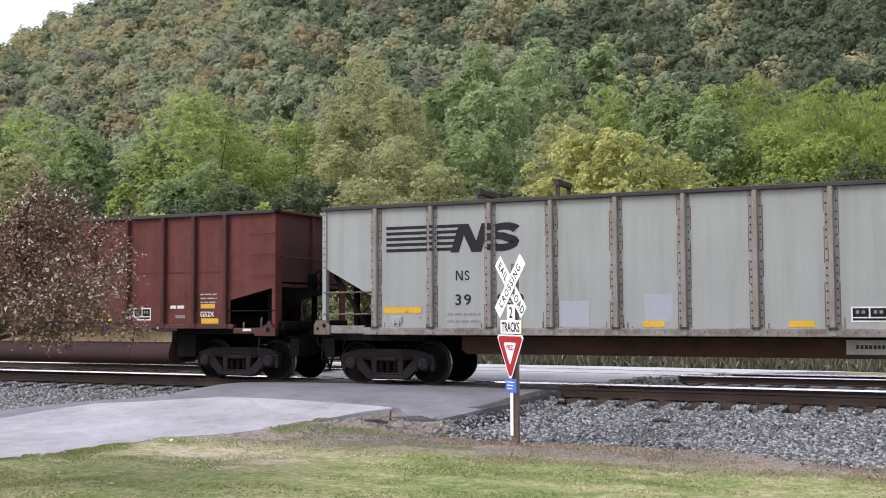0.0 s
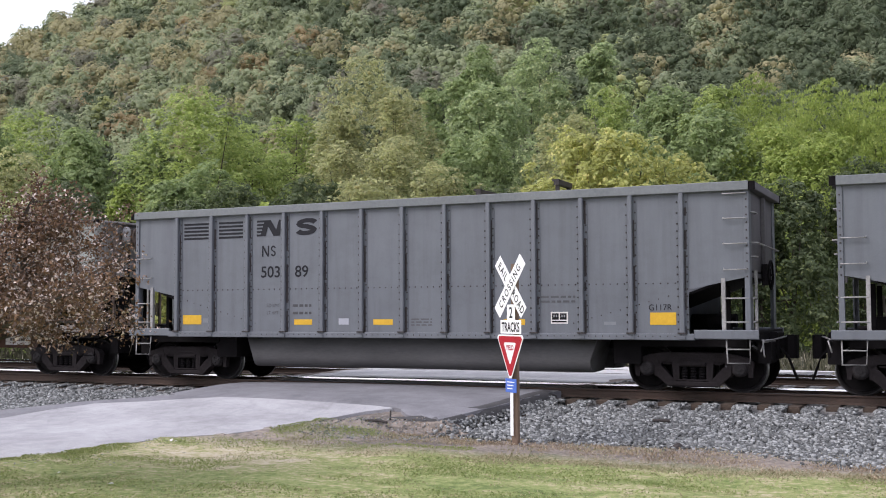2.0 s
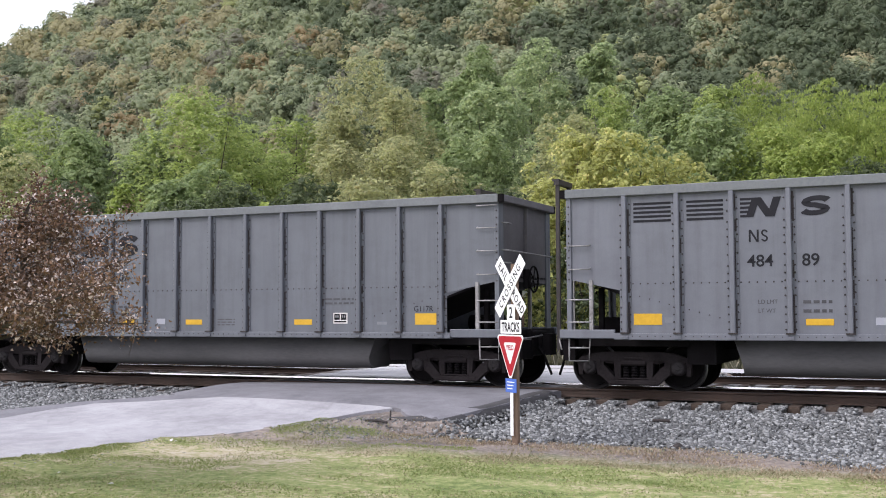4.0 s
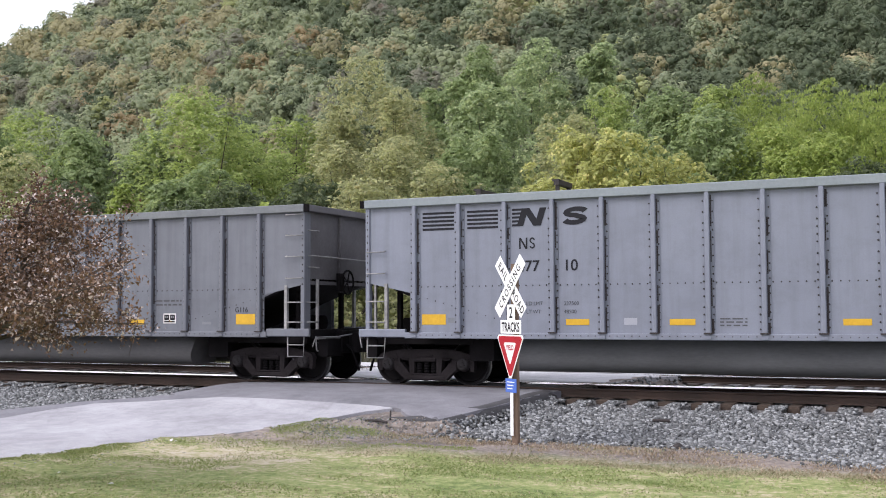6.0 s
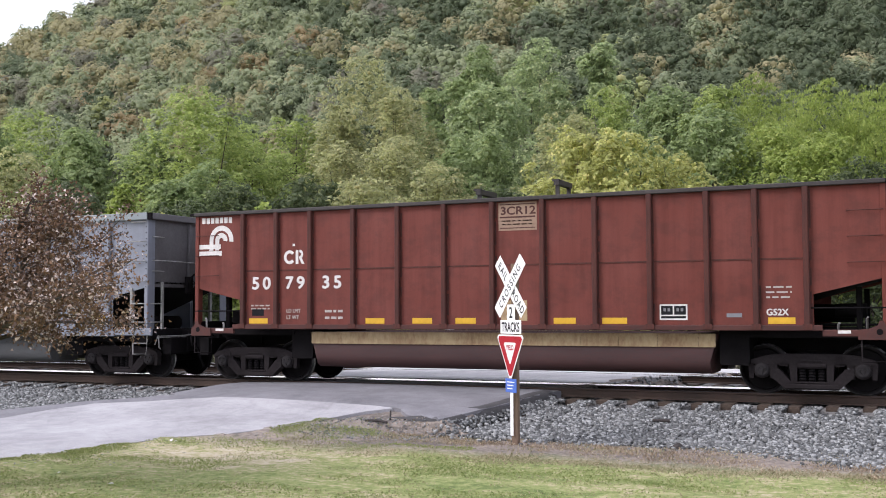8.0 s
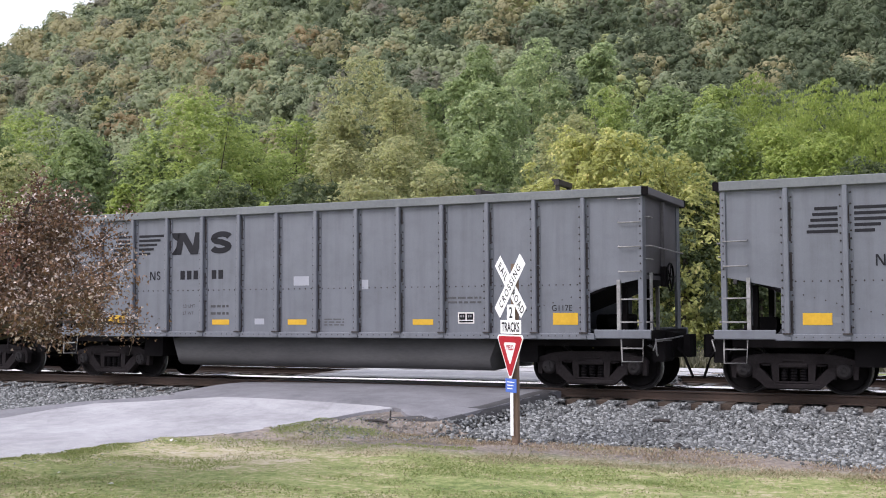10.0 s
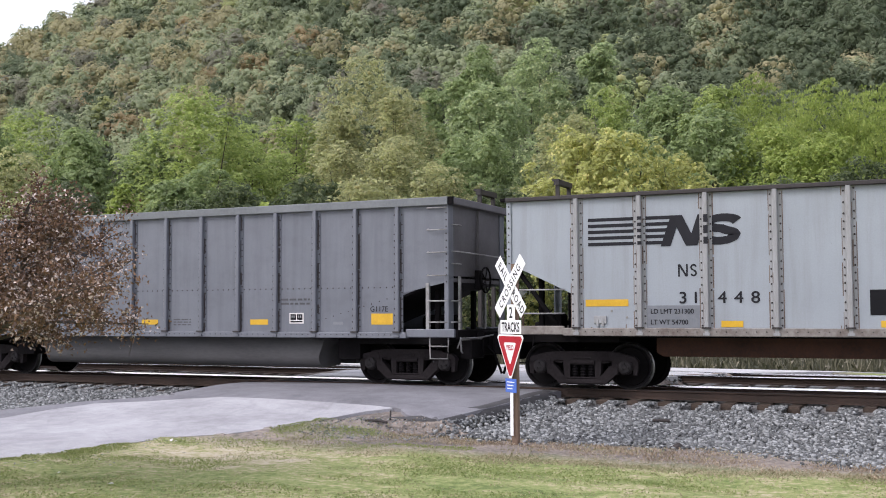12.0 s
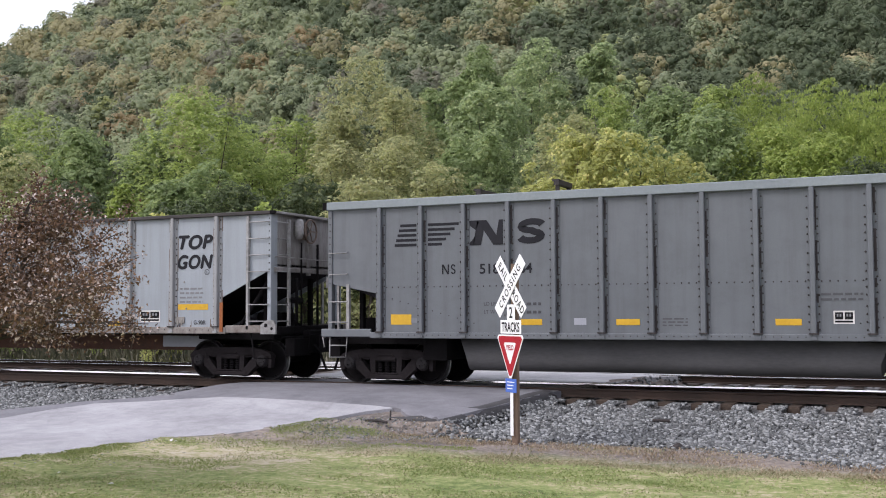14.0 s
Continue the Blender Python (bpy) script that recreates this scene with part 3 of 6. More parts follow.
    strip("road_far_side", lambda y: float(knots(y, WEST)), lambda y: float(knots(y, EAST)), 6.03, 9.6, 0.0, ASPHALT_PALE,
          "road beyond the far track, paled for sky glare", 0.3)


RAILS = {"near": (-0.75, 0.75), "far": (4.42, 5.92)}


def build_track():
    prof = [(-5.4, -0.66), (-4.9, -0.56), (-3.6, -0.46), (-2.0, -0.36), (-1.35, -0.33), (-1.2, -0.235), (1.3, -0.235), (2.6, -0.29), (3.8, -0.225), (6.5, -0.225), (7.1, -0.3), (8.4, -0.72), (8.4, -0.9), (-5.4, -0.9)]
    structure("ballast_bed", Shape().along(prof, -260, 260), BALLAST_BED, "bed of grey crushed stone under both tracks", "ballast")
    web = [(-0.07, -0.18), (0.07, -0.18), (0.07, -0.165), (0.012, -0.14), (0.012, -0.045), (0.036, -0.035), (0.036, -0.006), (-0.036, -0.006), (-0.036, -0.035), (-0.012, -0.045), (-0.012, -0.14), (-0.07, -0.165)]
    for track, ys in RAILS.items():
        for y in ys:
            rail = structure("rail", Shape().along([(y + p, z) for p, z in web], -260, 260), RAIL, "rusty steel rail with a polished running face", "rail")
            # side face deepened and tilted: the sky's glint is built into its shape
            worn = {-0.75: 0.004, 4.42: 0.018}.get(y, 0.032)  # how far the polish reaches down the side that faces the lawn
            part("rail_head", Shape().along([(y - 0.0385 - worn * 0.08, -0.004 - worn), (y - 0.0385, -0.004), (y - 0.030, -0.001), (y - 0.018, 0.0), (y + 0.018, 0.0), (y + 0.033, -0.006)], -260, 260), RAIL_SHADED if y < 0 else RAIL_TOP, rail)
    tie = Shape().box(-0.115, 0.115, -1.3, 1.3, -0.36, -0.185, 0.012).mesh("tie", TIE)
    rng = random.Random(4)
    far = Shape()
    for track, yc in (("near", 0.0), ("far", 5.17)):
        for i in range(-420, 420):
            x = i * 0.61 + rng.uniform(-0.03, 0.03)
            dy, dz, turn = rng.uniform(-0.06, 0.06), rng.uniform(-0.02, 0.008), rng.uniform(-1.2, 1.2)
            if -18.3 < x < -10.0 or not (-46 < x < 6):
                if not -18.3 < x < -10.0:
                    far.box(x - 0.115, x + 0.115, yc - 1.3 + dy, yc + 1.3 + dy, -0.36, -0.185 + dz)
                continue
            ob = new("tie", tie)
            ob.matrix_basis = pose(x, yc + dy, dz, 0, 0, turn)
            tagged(ob, "weathered dark wooden railway tie in ballast", "tie", "ties of the " + track + " track", "structure")
    tagged(new("far_ties", far.mesh("far_ties", TIE)), "rows of weathered wooden ties further down the line", "ties", kind="stuff")


def scatter_stones(name, xr, yr, count, size, height, seed, keep=None):
    rng = np.random.default_rng(seed)
    x, y = rng.uniform(*xr, count), rng.uniform(*yr, count)
    if keep is not None:
        k = keep(x, y)
        x, y = x[k], y[k]
    n = len(x)
    s = rng.uniform(*size, n)
    cube = np.array([(a, b, c) for a in (-1, 1) for b in (-1, 1) for c in (-1, 1)], float) * 0.5
    v = cube[None] * s[:, None, None] * rng.uniform(0.5, 1.15, (n, 8, 3)) * rng.uniform([0.85, 0.7, 0.6], [1.4, 1.1, 1.1], (n, 3))[:, None, :]
    ang = rng.uniform(0, 6.283, n)
    ca, sa = np.cos(ang)[:, None], np.sin(ang)[:, None]
    tilt = rng.uniform(-1.4, 1.4, n)
    ct, st = np.cos(tilt)[:, None], np.sin(tilt)[:, None]
    vx, vy, vz = v[..., 0], v[..., 1] * ct - v[..., 2] * st, v[..., 1] * st + v[..., 2] * ct
    v = np.stack([vx * ca - vy * sa + x[:, None], vx * sa + vy * ca + y[:, None], vz + (height(x, y) + s * 0.15)[:, None]], -1)
    quad = np.array([(0, 1, 3, 2), (4, 6, 7, 5), (0, 4, 5, 1), (2, 3, 7, 6), (0, 2, 6, 4), (1, 5, 7, 3)])
    idx = (np.arange(n)[:, None, None] * 8 + quad[None]).reshape(-1)
    me = bpy.data.meshes.new(name)
    me.vertices.add(8 * n)
    me.vertices.foreach_set("co", v.astype(np.float32).ravel())
    me.loops.add(24 * n)
    me.loops.foreach_set("vertex_index", idx.astype(np.int32))
    me.polygons.add(6 * n)
    me.polygons.foreach_set("loop_start", np.arange(0, 24 * n, 4, dtype=np.int32))
    me.update(calc_edges=True)
    me.materials.append(STONE)
    label = "fine grey grit along the road edge" if name == "road_grit" else "loose crushed grey ballast stones beside the track"
    return tagged(new(name, me), label, "grit" if name == "road_grit" else "ballast", kind="stuff")


def bed_height(x, y):
    # stone heaps up between the tie ends and falls away in front of each
    crib = np.abs((x / 0.61 + 0.5) % 1.0 - 0.5) > 0.26
    heap = np.where(crib, 0.015, -0.15) * np.clip(1.4 - np.abs(y + 1.55) / 0.42, 0, 1)
    return heap + knots(y, [(-6.4, -0.55), (-5.4, -0.56), (-4.9, -0.54), (-3.6, -0.44), (-1.75, -0.235), (-1.25, -0.225), (6.5, -0.225), (7.1, -0.3), (8.4, -0.7)])


def stone_height(x, y):
    # the stone banks up against the rim of the crossing
    bank = knots(y, ROAD) - 0.085 - 0.5 * np.maximum(x - knots(y, VERGE), 0)
    bank = np.where((y > -5.3) & (x > knots(y, VERGE)), bank, -9.0)
    west = knots(y, WEST)
    bank = np.where((y > -4.3) & (x < west), knots(y, ROAD) - 0.10 - 0.4 * (west - x), bank)
    return np.maximum(np.maximum(bed_height(x, y), bank), np.where(y > -5.6, ground_height(x, y), -9.0))


def build_stones():
    foot = lambda x: np.interp(x, [-11, -9, -7.3, -6, -4.9, -3.7, 2], [-5.1, -5.35, -5.25, -5.6, -5.95, -6.4, -6.8])
    scatter_stones("ballast_stones", (-11.8, 1.0), (-7.6, -1.28), 40000, (0.026, 0.064), stone_height, 1,
                   lambda x, y: (x > knots(y, APPROACH_EAST) + 0.02) & (np.random.default_rng(5).uniform(size=len(x)) < np.interp(y - foot(x), [-0.7, -0.3, 0.1, 0.45], [0.0, 0.08, 0.5, 1.0])))
    scatter_stones("ballast_stones", (-27, -17.9), (-6.6, -1.28), 21000, (0.028, 0.064), stone_height, 2, lambda x, y: x < knots(y, WEST))
    # grey grit washed off the edge of the old road
    scatter_stones("road_grit", (-15.6, -11.6), (-11.0, -4.0), 2600, (0.010, 0.022), lambda x, y: ground_height(x, y) - 0.003, 8,
                   lambda x, y: np.abs(x - knots(y, ROAD_EDGE) - 0.25) < np.random.default_rng(6).exponential(0.28, len(x)))
    scatter_stones("road_grit", (-13.2, -10.9), (-6.2, -4.6), 1100, (0.012, 0.036), lambda x, y: ground_height(x, y) - 0.003, 9)
    scatter_stones("ballast_stones", (-10.0, -5.0), (0.85, 5.8), 3200, (0.04, 0.085), lambda x, y: np.maximum(bed_height(x, y) - 0.05, ground_height(x, y) - 0.03), 12, lambda x, y: x > knots(y, EAST) - 0.05)
    scatter_stones("ballast_stones", (-46, 4.0), (-1.28, 8.0), 4600, (0.04, 0.09), lambda x, y: bed_height(x, y) - 0.02, 3,
                   lambda x, y: (x < -18.4) | (x > knots(y, EAST) + 0.1))
# ---------------------------------------------------------------- coal train
def truck_meshes():
    # cast side frame: arched top chord, jaws round the bearings, slanted tension members, spring seat
    side = Shape()
    side.prism([(-1.02, 0.66), (-0.84, 0.72), (-0.55, 0.76), (0.55, 0.76), (0.84, 0.72), (1.02, 0.66), (0.70, 0.56), (-0.70, 0.56)], -1.10, -0.94)
    for s in (-1, 1):
        side.prism([(s * 0.66, 0.54), (s * 0.70, 0.69), (s * 0.95, 0.685), (s * 1.07, 0.655), (s * 1.145, 0.58), (s * 1.145, 0.52), (s * 1.03, 0.565), (s * 0.76, 0.565)], -1.115, -0.93)
        side.prism([(s * 1.025, 0.57), (s * 1.145, 0.57), (s * 1.12, 0.30), (s * 1.045, 0.30)], -1.09, -0.95)
        side.prism([(s * 0.765, 0.57), (s * 0.62, 0.60), (s * 0.60, 0.40), (s * 0.68, 0.30), (s * 0.745, 0.30)], -1.095, -0.945)
        side.prism([(s * 0.735, 0.50), (s * 0.735, 0.34), (s * 0.47, 0.11), (s * 0.34, 0.13), (s * 0.34, 0.22), (s * 0.58, 0.48)], -1.12, -0.92)
        side.prism([(s * 0.26, 0.20), (s * 0.37, 0.20), (s * 0.40, 0.58), (s * 0.26, 0.58)], -1.105, -0.935)
        side.prism([(s * 0.37, 0.58), (s * 0.62, 0.58), (s * 0.56, 0.535), (s * 0.43, 0.525)], -1.10, -0.94)
        side.lathe([(0.128, -1.12), (0.155, -1.105), (0.155, -0.95), (0.128, -0.94)], 18)
        k = 18 * 4
        side.v[-k:] = [(x + s * 0.889, y, z + 0.457) for x, y, z in side.v[-k:]]
    side.box(-0.46, 0.46, -1.13, -0.91, 0.10, 0.215, 0.03)
    side.box(-0.30, 0.30, -1.125, -0.92, 0.215, 0.245, 0.01)
    side.box(-0.25, 0.25, -1.14, -0.9, 0.49, 0.585, 0.03)
    side.box(-0.18, 0.18, -1.12, -0.92, 0.61, 0.65, 0.01)
    spring = Shape()
    for k in (-0.17, 0.0, 0.17):
        spring.lathe([(0.0, 0.235), (0.072, 0.235)] + [(0.072 - 0.022 * (i % 2), 0.235 + 0.265 * i / 10) for i in range(11)] + [(0.0, 0.5)], 10, False)
        spring.v[-140:] = [(x + k, y - 1.02, z) for x, y, z in spring.v[-140:]]
    wheels = Shape()
    for s in (-1, 1):
        wheels.lathe([(r, s * y) for r, y in ((0.0, 0.80), (0.11, 0.80), (0.12, 0.755), (0.17, 0.745), (0.37, 0.73), (0.40, 0.79), (0.438, 0.79), (0.452, 0.79), (0.457, 0.78), (0.460, 0.69), (0.485, 0.675), (0.485, 0.655), (0.40, 0.65), (0.37, 0.69), (0.17, 0.69), (0.09, 0.64), (0.0, 0.64))], 28)
        wheels.lathe([(r, s * y) for r, y in ((0.08, 0.78), (0.115, 0.9), (0.12, 0.98), (0.12, 1.10), (0.10, 1.125), (0.0, 1.125))], 14)
        for k in range(3):
            t = 2 * math.pi * k / 3
            wheels.box(0.062 * math.cos(t) - 0.018, 0.062 * math.cos(t) + 0.018, min(s * 1.12, s * 1.145), max(s * 1.12, s * 1.145), 0.062 * math.sin(t) - 0.018, 0.062 * math.sin(t) + 0.018)
    wheels.tube([(0, -1.0, 0), (0, 1.0, 0)], 0.085, 12)
    caps = []
    for s in (-1, 1):
        cap = Shape().lathe([(r, s * y) for r, y in ((0.125, 1.10), (0.125, 1.15), (0.10, 1.165), (0.05, 1.165), (0.04, 1.175), (0.0, 1.175))], 18)
        for k in range(3):
            t = 2 * math.pi * k / 3
            cap.box(0.066 * math.cos(t) - 0.018, 0.066 * math.cos(t) + 0.018, *sorted((s * 1.16, s * 1.19)), 0.066 * math.sin(t) - 0.018, 0.066 * math.sin(t) + 0.018)
        caps.append(cap.mesh("bearing_cap", CAP))
    # the second box is added, to keep the gap behind the springs dark
    bolster = Shape().box(-0.2, 0.2, -1.0, 1.0, 0.48, 0.72, 0.03).box(-0.27, 0.27, -0.88, 0.88, 0.17, 0.5).box(-0.35, 0.35, -0.3, 0.3, 0.66, 0.78)
    brake = Shape()
    for s in (-1, 1):
        brake.tube([(s * 0.42, -0.85, 0.36), (s * 0.42, 0.85, 0.36)], 0.045, 6)
        for t in (-0.72, 0.72):
            brake.box(min(s * 0.38, s * 0.45), max(s * 0.38, s * 0.45), t - 0.06, t + 0.06, 0.28, 0.52)
    wheel_mesh = wheels.mesh("wheelset", WHEEL)
    wheel_mesh.materials.append(WORN_EDGE)
    wheel_mesh.materials.append(TREAD)
    for f in wheel_mesh.polygons:
        # the outer edge of the tread is worn bright
        if min(math.hypot(wheel_mesh.vertices[v].co.x, wheel_mesh.vertices[v].co.z) for v in f.vertices) > 0.43 and 0.77 < abs(f.center.y) < 0.795:
            f.material_index = 1
        elif 0.68 < abs(f.center.y) < 0.78 and min(math.hypot(wheel_mesh.vertices[v].co.x, wheel_mesh.vertices[v].co.z) for v in f.vertices) > 0.45:
            f.material_index = 2
    return {"side_frame": side.mesh("side_frame", FRAME), "spring": spring.mesh("spring", UNDER), "wheelset": wheel_mesh,
            "bolster": bolster.mesh("bolster", UNDER), "brake_beam": brake.mesh("brake_beam", UNDER),
            "bearing_caps": caps, "casting_mark": Shape().prism([(-0.018, -0.02), (0.010, -0.02), (0.018, 0.02), (-0.010, 0.02)], -0.006, 0.0).mesh("casting_mark", LETTER_GREY)}


TRUCK = truck_meshes()
FLIP = Matrix.Rotation(math.pi, 4, "Z")


def add_truck(car, x):
    truck = part("truck", TRUCK["bolster"], None, car, "dark oily two-axle cast truck", pose(x, 0, 0))
    for turn in (Matrix(), FLIP):
        part("side_frame", TRUCK["side_frame"], None, truck, at=turn)
        part("spring", TRUCK["spring"], None, truck, at=turn)
    part("brake_beam", TRUCK["brake_beam"], None, truck)
    for s in (-1, 1):
        part("wheelset", TRUCK["wheelset"], None, truck, "brown-black steel wheels on an axle", pose(s * 0.889, 0, 0.457))
        for cap in TRUCK["bearing_caps"]:
            part("bearing_cap", cap, None, truck, at=pose(s * 0.889, 0, 0.457))
    for k in range(6 if x > 0 else 0):
        f = (k + 0.5) / 6
        part("casting_mark", TRUCK["casting_mark"], None, truck, at=pose(0.40 + 0.26 * f, -1.113, 0.20 + 0.33 * f, 0, -50, 0))


def gondola(kind, name, label, paint, posts, half, top, slope, sill, chord, chord_mat, tub, ladder, end_paint, post_mat=None, rivets=True, axle=6.14):
    """A coal gondola with its origin over the middle of the track; posts: their x; half: half length of the body;
    axle: how far the trucks stand from the middle; slope: (z at the corner post, x and z at the first bay) of the end cut-out; sill: (z low, z high); chord: (z low, z high)."""
    car = thing(name, label, "train car", "cars of the coal train")
    post_mat = post_mat or paint
    zc, xs, zs = slope
    z0, z1 = sill
    for s in (-1, 1):
        yo, yi = sorted((s * 1.50, s * 1.53))
        sheet_ = Shape().prism([(-half, chord[0] + 0.02), (half, chord[0] + 0.02), (half, zc), (xs, zs), (xs, z0 + 0.02), (-xs, z0 + 0.02), (-xs, zs), (-half, zc)], yo, yi)
        part("side_sheet", sheet_, paint, car)
        part("top_chord", Shape().box(-half - 0.03, half + 0.03, *sorted((s * 1.44, s * 1.62)), chord[0], chord[1], 0.012), chord_mat, car)
        part("side_sill", Shape().box(-xs - 0.15, xs + 0.15, *sorted((s * 1.49, s * 1.62)), z0, z1, 0.01), {3: end_paint, 2: SILL_WHITE}.get(kind, paint), car)
        for e in (-1, 1):
            part("end_sill_arm", Shape().box(*sorted((e * (xs + 0.15), e * (half + (0.04 if kind == 3 else 0.17)))), *sorted((s * 1.53, s * 1.60)), *((z0 - 0.10, z0 + 0.02) if kind == 3 else (z0 + 0.02, z0 + 0.19)), 0.015), {3: end_paint, 2: SILL_WHITE}.get(kind, paint), car)
            part("corner_post", Shape().box(*sorted((e * (half - 0.07), e * (half + 0.03))), *sorted((s * 1.44, s * 1.56)), z0 + (0.0 if kind == 3 else 0.15), chord[0] + 0.01, 0.008)
                 .box(*sorted((e * (half + 0.004), e * (half + 0.026))), *sorted((s * 1.30, s * 1.45)), z0 + 0.152, chord[0] + 0.005), paint, car)
    hat = Shape().box(-0.045, 0.045, -0.095, 0.0, z0 + 0.02, chord[0] + 0.005, 0.014).box(-0.115, 0.115, -0.012, 0.0, z0 + 0.03, chord[0])
    hat.prism([(-0.06, z0 + 0.02), (0.06, z0 + 0.02), (0.06, z0 + 0.07), (-0.06, z0 + 0.07)], -0.12, -0.01)
    if kind == 3:
        hat = Shape().box(-0.052, 0.052, -0.10, 0.0, z0 + 0.02, chord[0] + 0.005, 0.016).box(-0.085, 0.085, -0.11, 0.0, z0 + 0.02, z0 + 0.12)
    hat = hat.mesh("side_post", post_mat)
    for x in posts:
        part("side_post", hat, None, car, at=pose(x, -1.53, 0))
        part("side_post", hat, None, car, at=pose(x, 1.53, 0, 0, 0, 180))
    if kind == 2:
        # rust run up from the sill and down beside the posts, heaviest at the brake end
        stain, dirt = Shape(), random.Random(len(label))
        for _ in range(70):
            x = dirt.choice(posts) + dirt.uniform(-0.3, 0.3) if dirt.random() < 0.7 else half - dirt.expovariate(0.9)
            if abs(x) < xs - 0.03:
                stain.box(x, x + dirt.uniform(0.008, 0.035), -1.5325, -1.53, z1 - 0.02, z1 + dirt.expovariate(16.0) + 0.01)
        for p in posts:
            for q in (-1, 1):
                z = z1
                while z < chord[0] - 0.1:
                    d = dirt.uniform(0.2, 0.9)
                    stain.box(*sorted((p + q * 0.117, p + q * (0.121 + dirt.uniform(0.004, 0.02)))), -1.5325, -1.53, z, min(z + d, chord[0]))
                    if dirt.random() < 0.5:
                        stain.box(*sorted((p + q * 0.047, p + q * (0.052 + dirt.uniform(0.0, 0.02)))), -1.5445, -1.542, z, min(z + d * 0.6, chord[0]))
                    z += d + dirt.uniform(0.0, 0.4)
        for _ in range(9 if post_mat is RUST_POST else 2):
            x = half - 0.1 - dirt.expovariate(1.4)
            z = chord[0] - dirt.uniform(0, 0.7)
            stain.box(x, x + dirt.uniform(0.006, 0.025), -1.5325, -1.53, max(zc, z - dirt.uniform(0.1, 0.35)), z)
        tagged(part("rust_staining", stain, RUSTY_LADDER, car), kind="stuff")
    if kind == 3:
        # narrow dark strips of uneven length beside the posts
        edge_strips, dirt = Shape(), random.Random(int(top * 100) + len(label))
        for x in posts:
            for q in (-1, 1):
                z = z0 + 0.1
                while z < chord[0] - 0.1:
                    d = dirt.uniform(0.1, 0.7)
                    w = dirt.uniform(0.008, 0.035)
                    edge_strips.box(*sorted((x + q * 0.050, x + q * (0.056 + w))), -1.5335, -1.53, z, min(z + d, chord[0]))
                    z += d + dirt.uniform(0.0, 0.25)
        tagged(part("soot_grime", edge_strips, END_RED, car), kind="stuff")
    if rivets:
        for s in (-1, 1):
            r, dirt = Shape(), random.Random(len(name) + kind + int(posts[0] * 10))
            for k, x in enumerate(posts):
                z = z0 + 0.2
                # dark box where the post is welded to the sill: its shade put in
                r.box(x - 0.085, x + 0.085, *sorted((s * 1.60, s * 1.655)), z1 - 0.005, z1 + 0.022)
                while z < chord[0] - 0.05:
                    r.knob(x - 0.09, s * 1.542, z, 0.021, s)
                    r.knob(x + 0.09, s * 1.542, z + (0.04 if k % 3 else 0.0), 0.021, s)
                    z += 0.135 if (z - z0) % 0.8 < 0.5 else 0.2
                z = z0 + 0.1
                while z < chord[0] - 0.3:
                    # dark strips along the edge of the post: packed dirt, and its shade put in
                    d = dirt.uniform(0.15, 0.9)
                    if kind == 1:
                        r.box(x + 0.046, x + 0.05 + dirt.uniform(0.012, 0.045), *sorted((s * 1.5425, s * 1.546)), z, min(z + d, chord[0] - 0.05))
                    z += d + dirt.uniform(0.02, 0.35)
                if k + 1 < len(posts):
                    gap = posts[k + 1] - x
                    for i in range(1, 7):
                        if kind == 1:
                            r.knob(x + gap * i / 7, s * 1.53, 2.03, 0.018, s)
                        r.knob(x + gap * i / 7, s * 1.62, (z0 + z1) / 2 + 0.01, 0.014, s)
            for e in (-1, 1):
                z = zc
                while z < chord[0] - 0.05:
                    r.knob(e * (half - 0.02), s * 1.56, z, 0.02, s)
                    z += 0.14
                if kind == 1:
                    for i in range(12):
                        r.knob(e * (xs - 0.15 - 0.19 * i), s * 1.53, zs - 0.06 - 0.05 * i, 0.015, s)
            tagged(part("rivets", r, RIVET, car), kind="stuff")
    for e in (-1, 1):
        # slope sheet in undergear black: shade behind the cut-out put into its colour
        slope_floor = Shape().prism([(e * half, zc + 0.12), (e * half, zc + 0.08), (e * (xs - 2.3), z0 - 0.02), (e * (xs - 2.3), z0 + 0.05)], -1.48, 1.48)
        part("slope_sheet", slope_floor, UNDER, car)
        part("end_sheet", Shape().box(*sorted((e * (half - 0.03), e * half)), -1.44, 1.44, zc, chord[0] + 0.02), end_paint, car)
        part("end_chord", Shape().box(*sorted((e * (half - 0.02), e * (half + 0.14))), -1.56, 1.56, chord[0] + 0.02, chord[1] - 0.006, 0.012), end_paint, car)
        # solid boxes: the dark inside of the open chord put into their colour
        for y in (-1.57, 1.57):
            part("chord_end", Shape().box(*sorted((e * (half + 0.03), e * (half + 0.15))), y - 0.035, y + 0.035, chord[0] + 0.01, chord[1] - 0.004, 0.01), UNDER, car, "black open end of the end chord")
        for y in (0.0,):
            part("end_post", Shape().box(*sorted((e * half, e * (half + 0.08))), y - 0.05, y + 0.05, zc - 0.1, chord[0], 0.01), end_paint, car)
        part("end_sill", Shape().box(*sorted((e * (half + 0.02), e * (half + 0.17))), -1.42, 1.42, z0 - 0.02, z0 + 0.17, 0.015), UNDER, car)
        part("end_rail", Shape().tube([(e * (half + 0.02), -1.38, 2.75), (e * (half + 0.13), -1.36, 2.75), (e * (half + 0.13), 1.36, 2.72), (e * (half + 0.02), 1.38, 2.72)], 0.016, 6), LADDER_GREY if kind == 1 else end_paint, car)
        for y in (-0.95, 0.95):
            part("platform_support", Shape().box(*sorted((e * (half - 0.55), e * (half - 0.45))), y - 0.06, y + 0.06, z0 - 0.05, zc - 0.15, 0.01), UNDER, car)
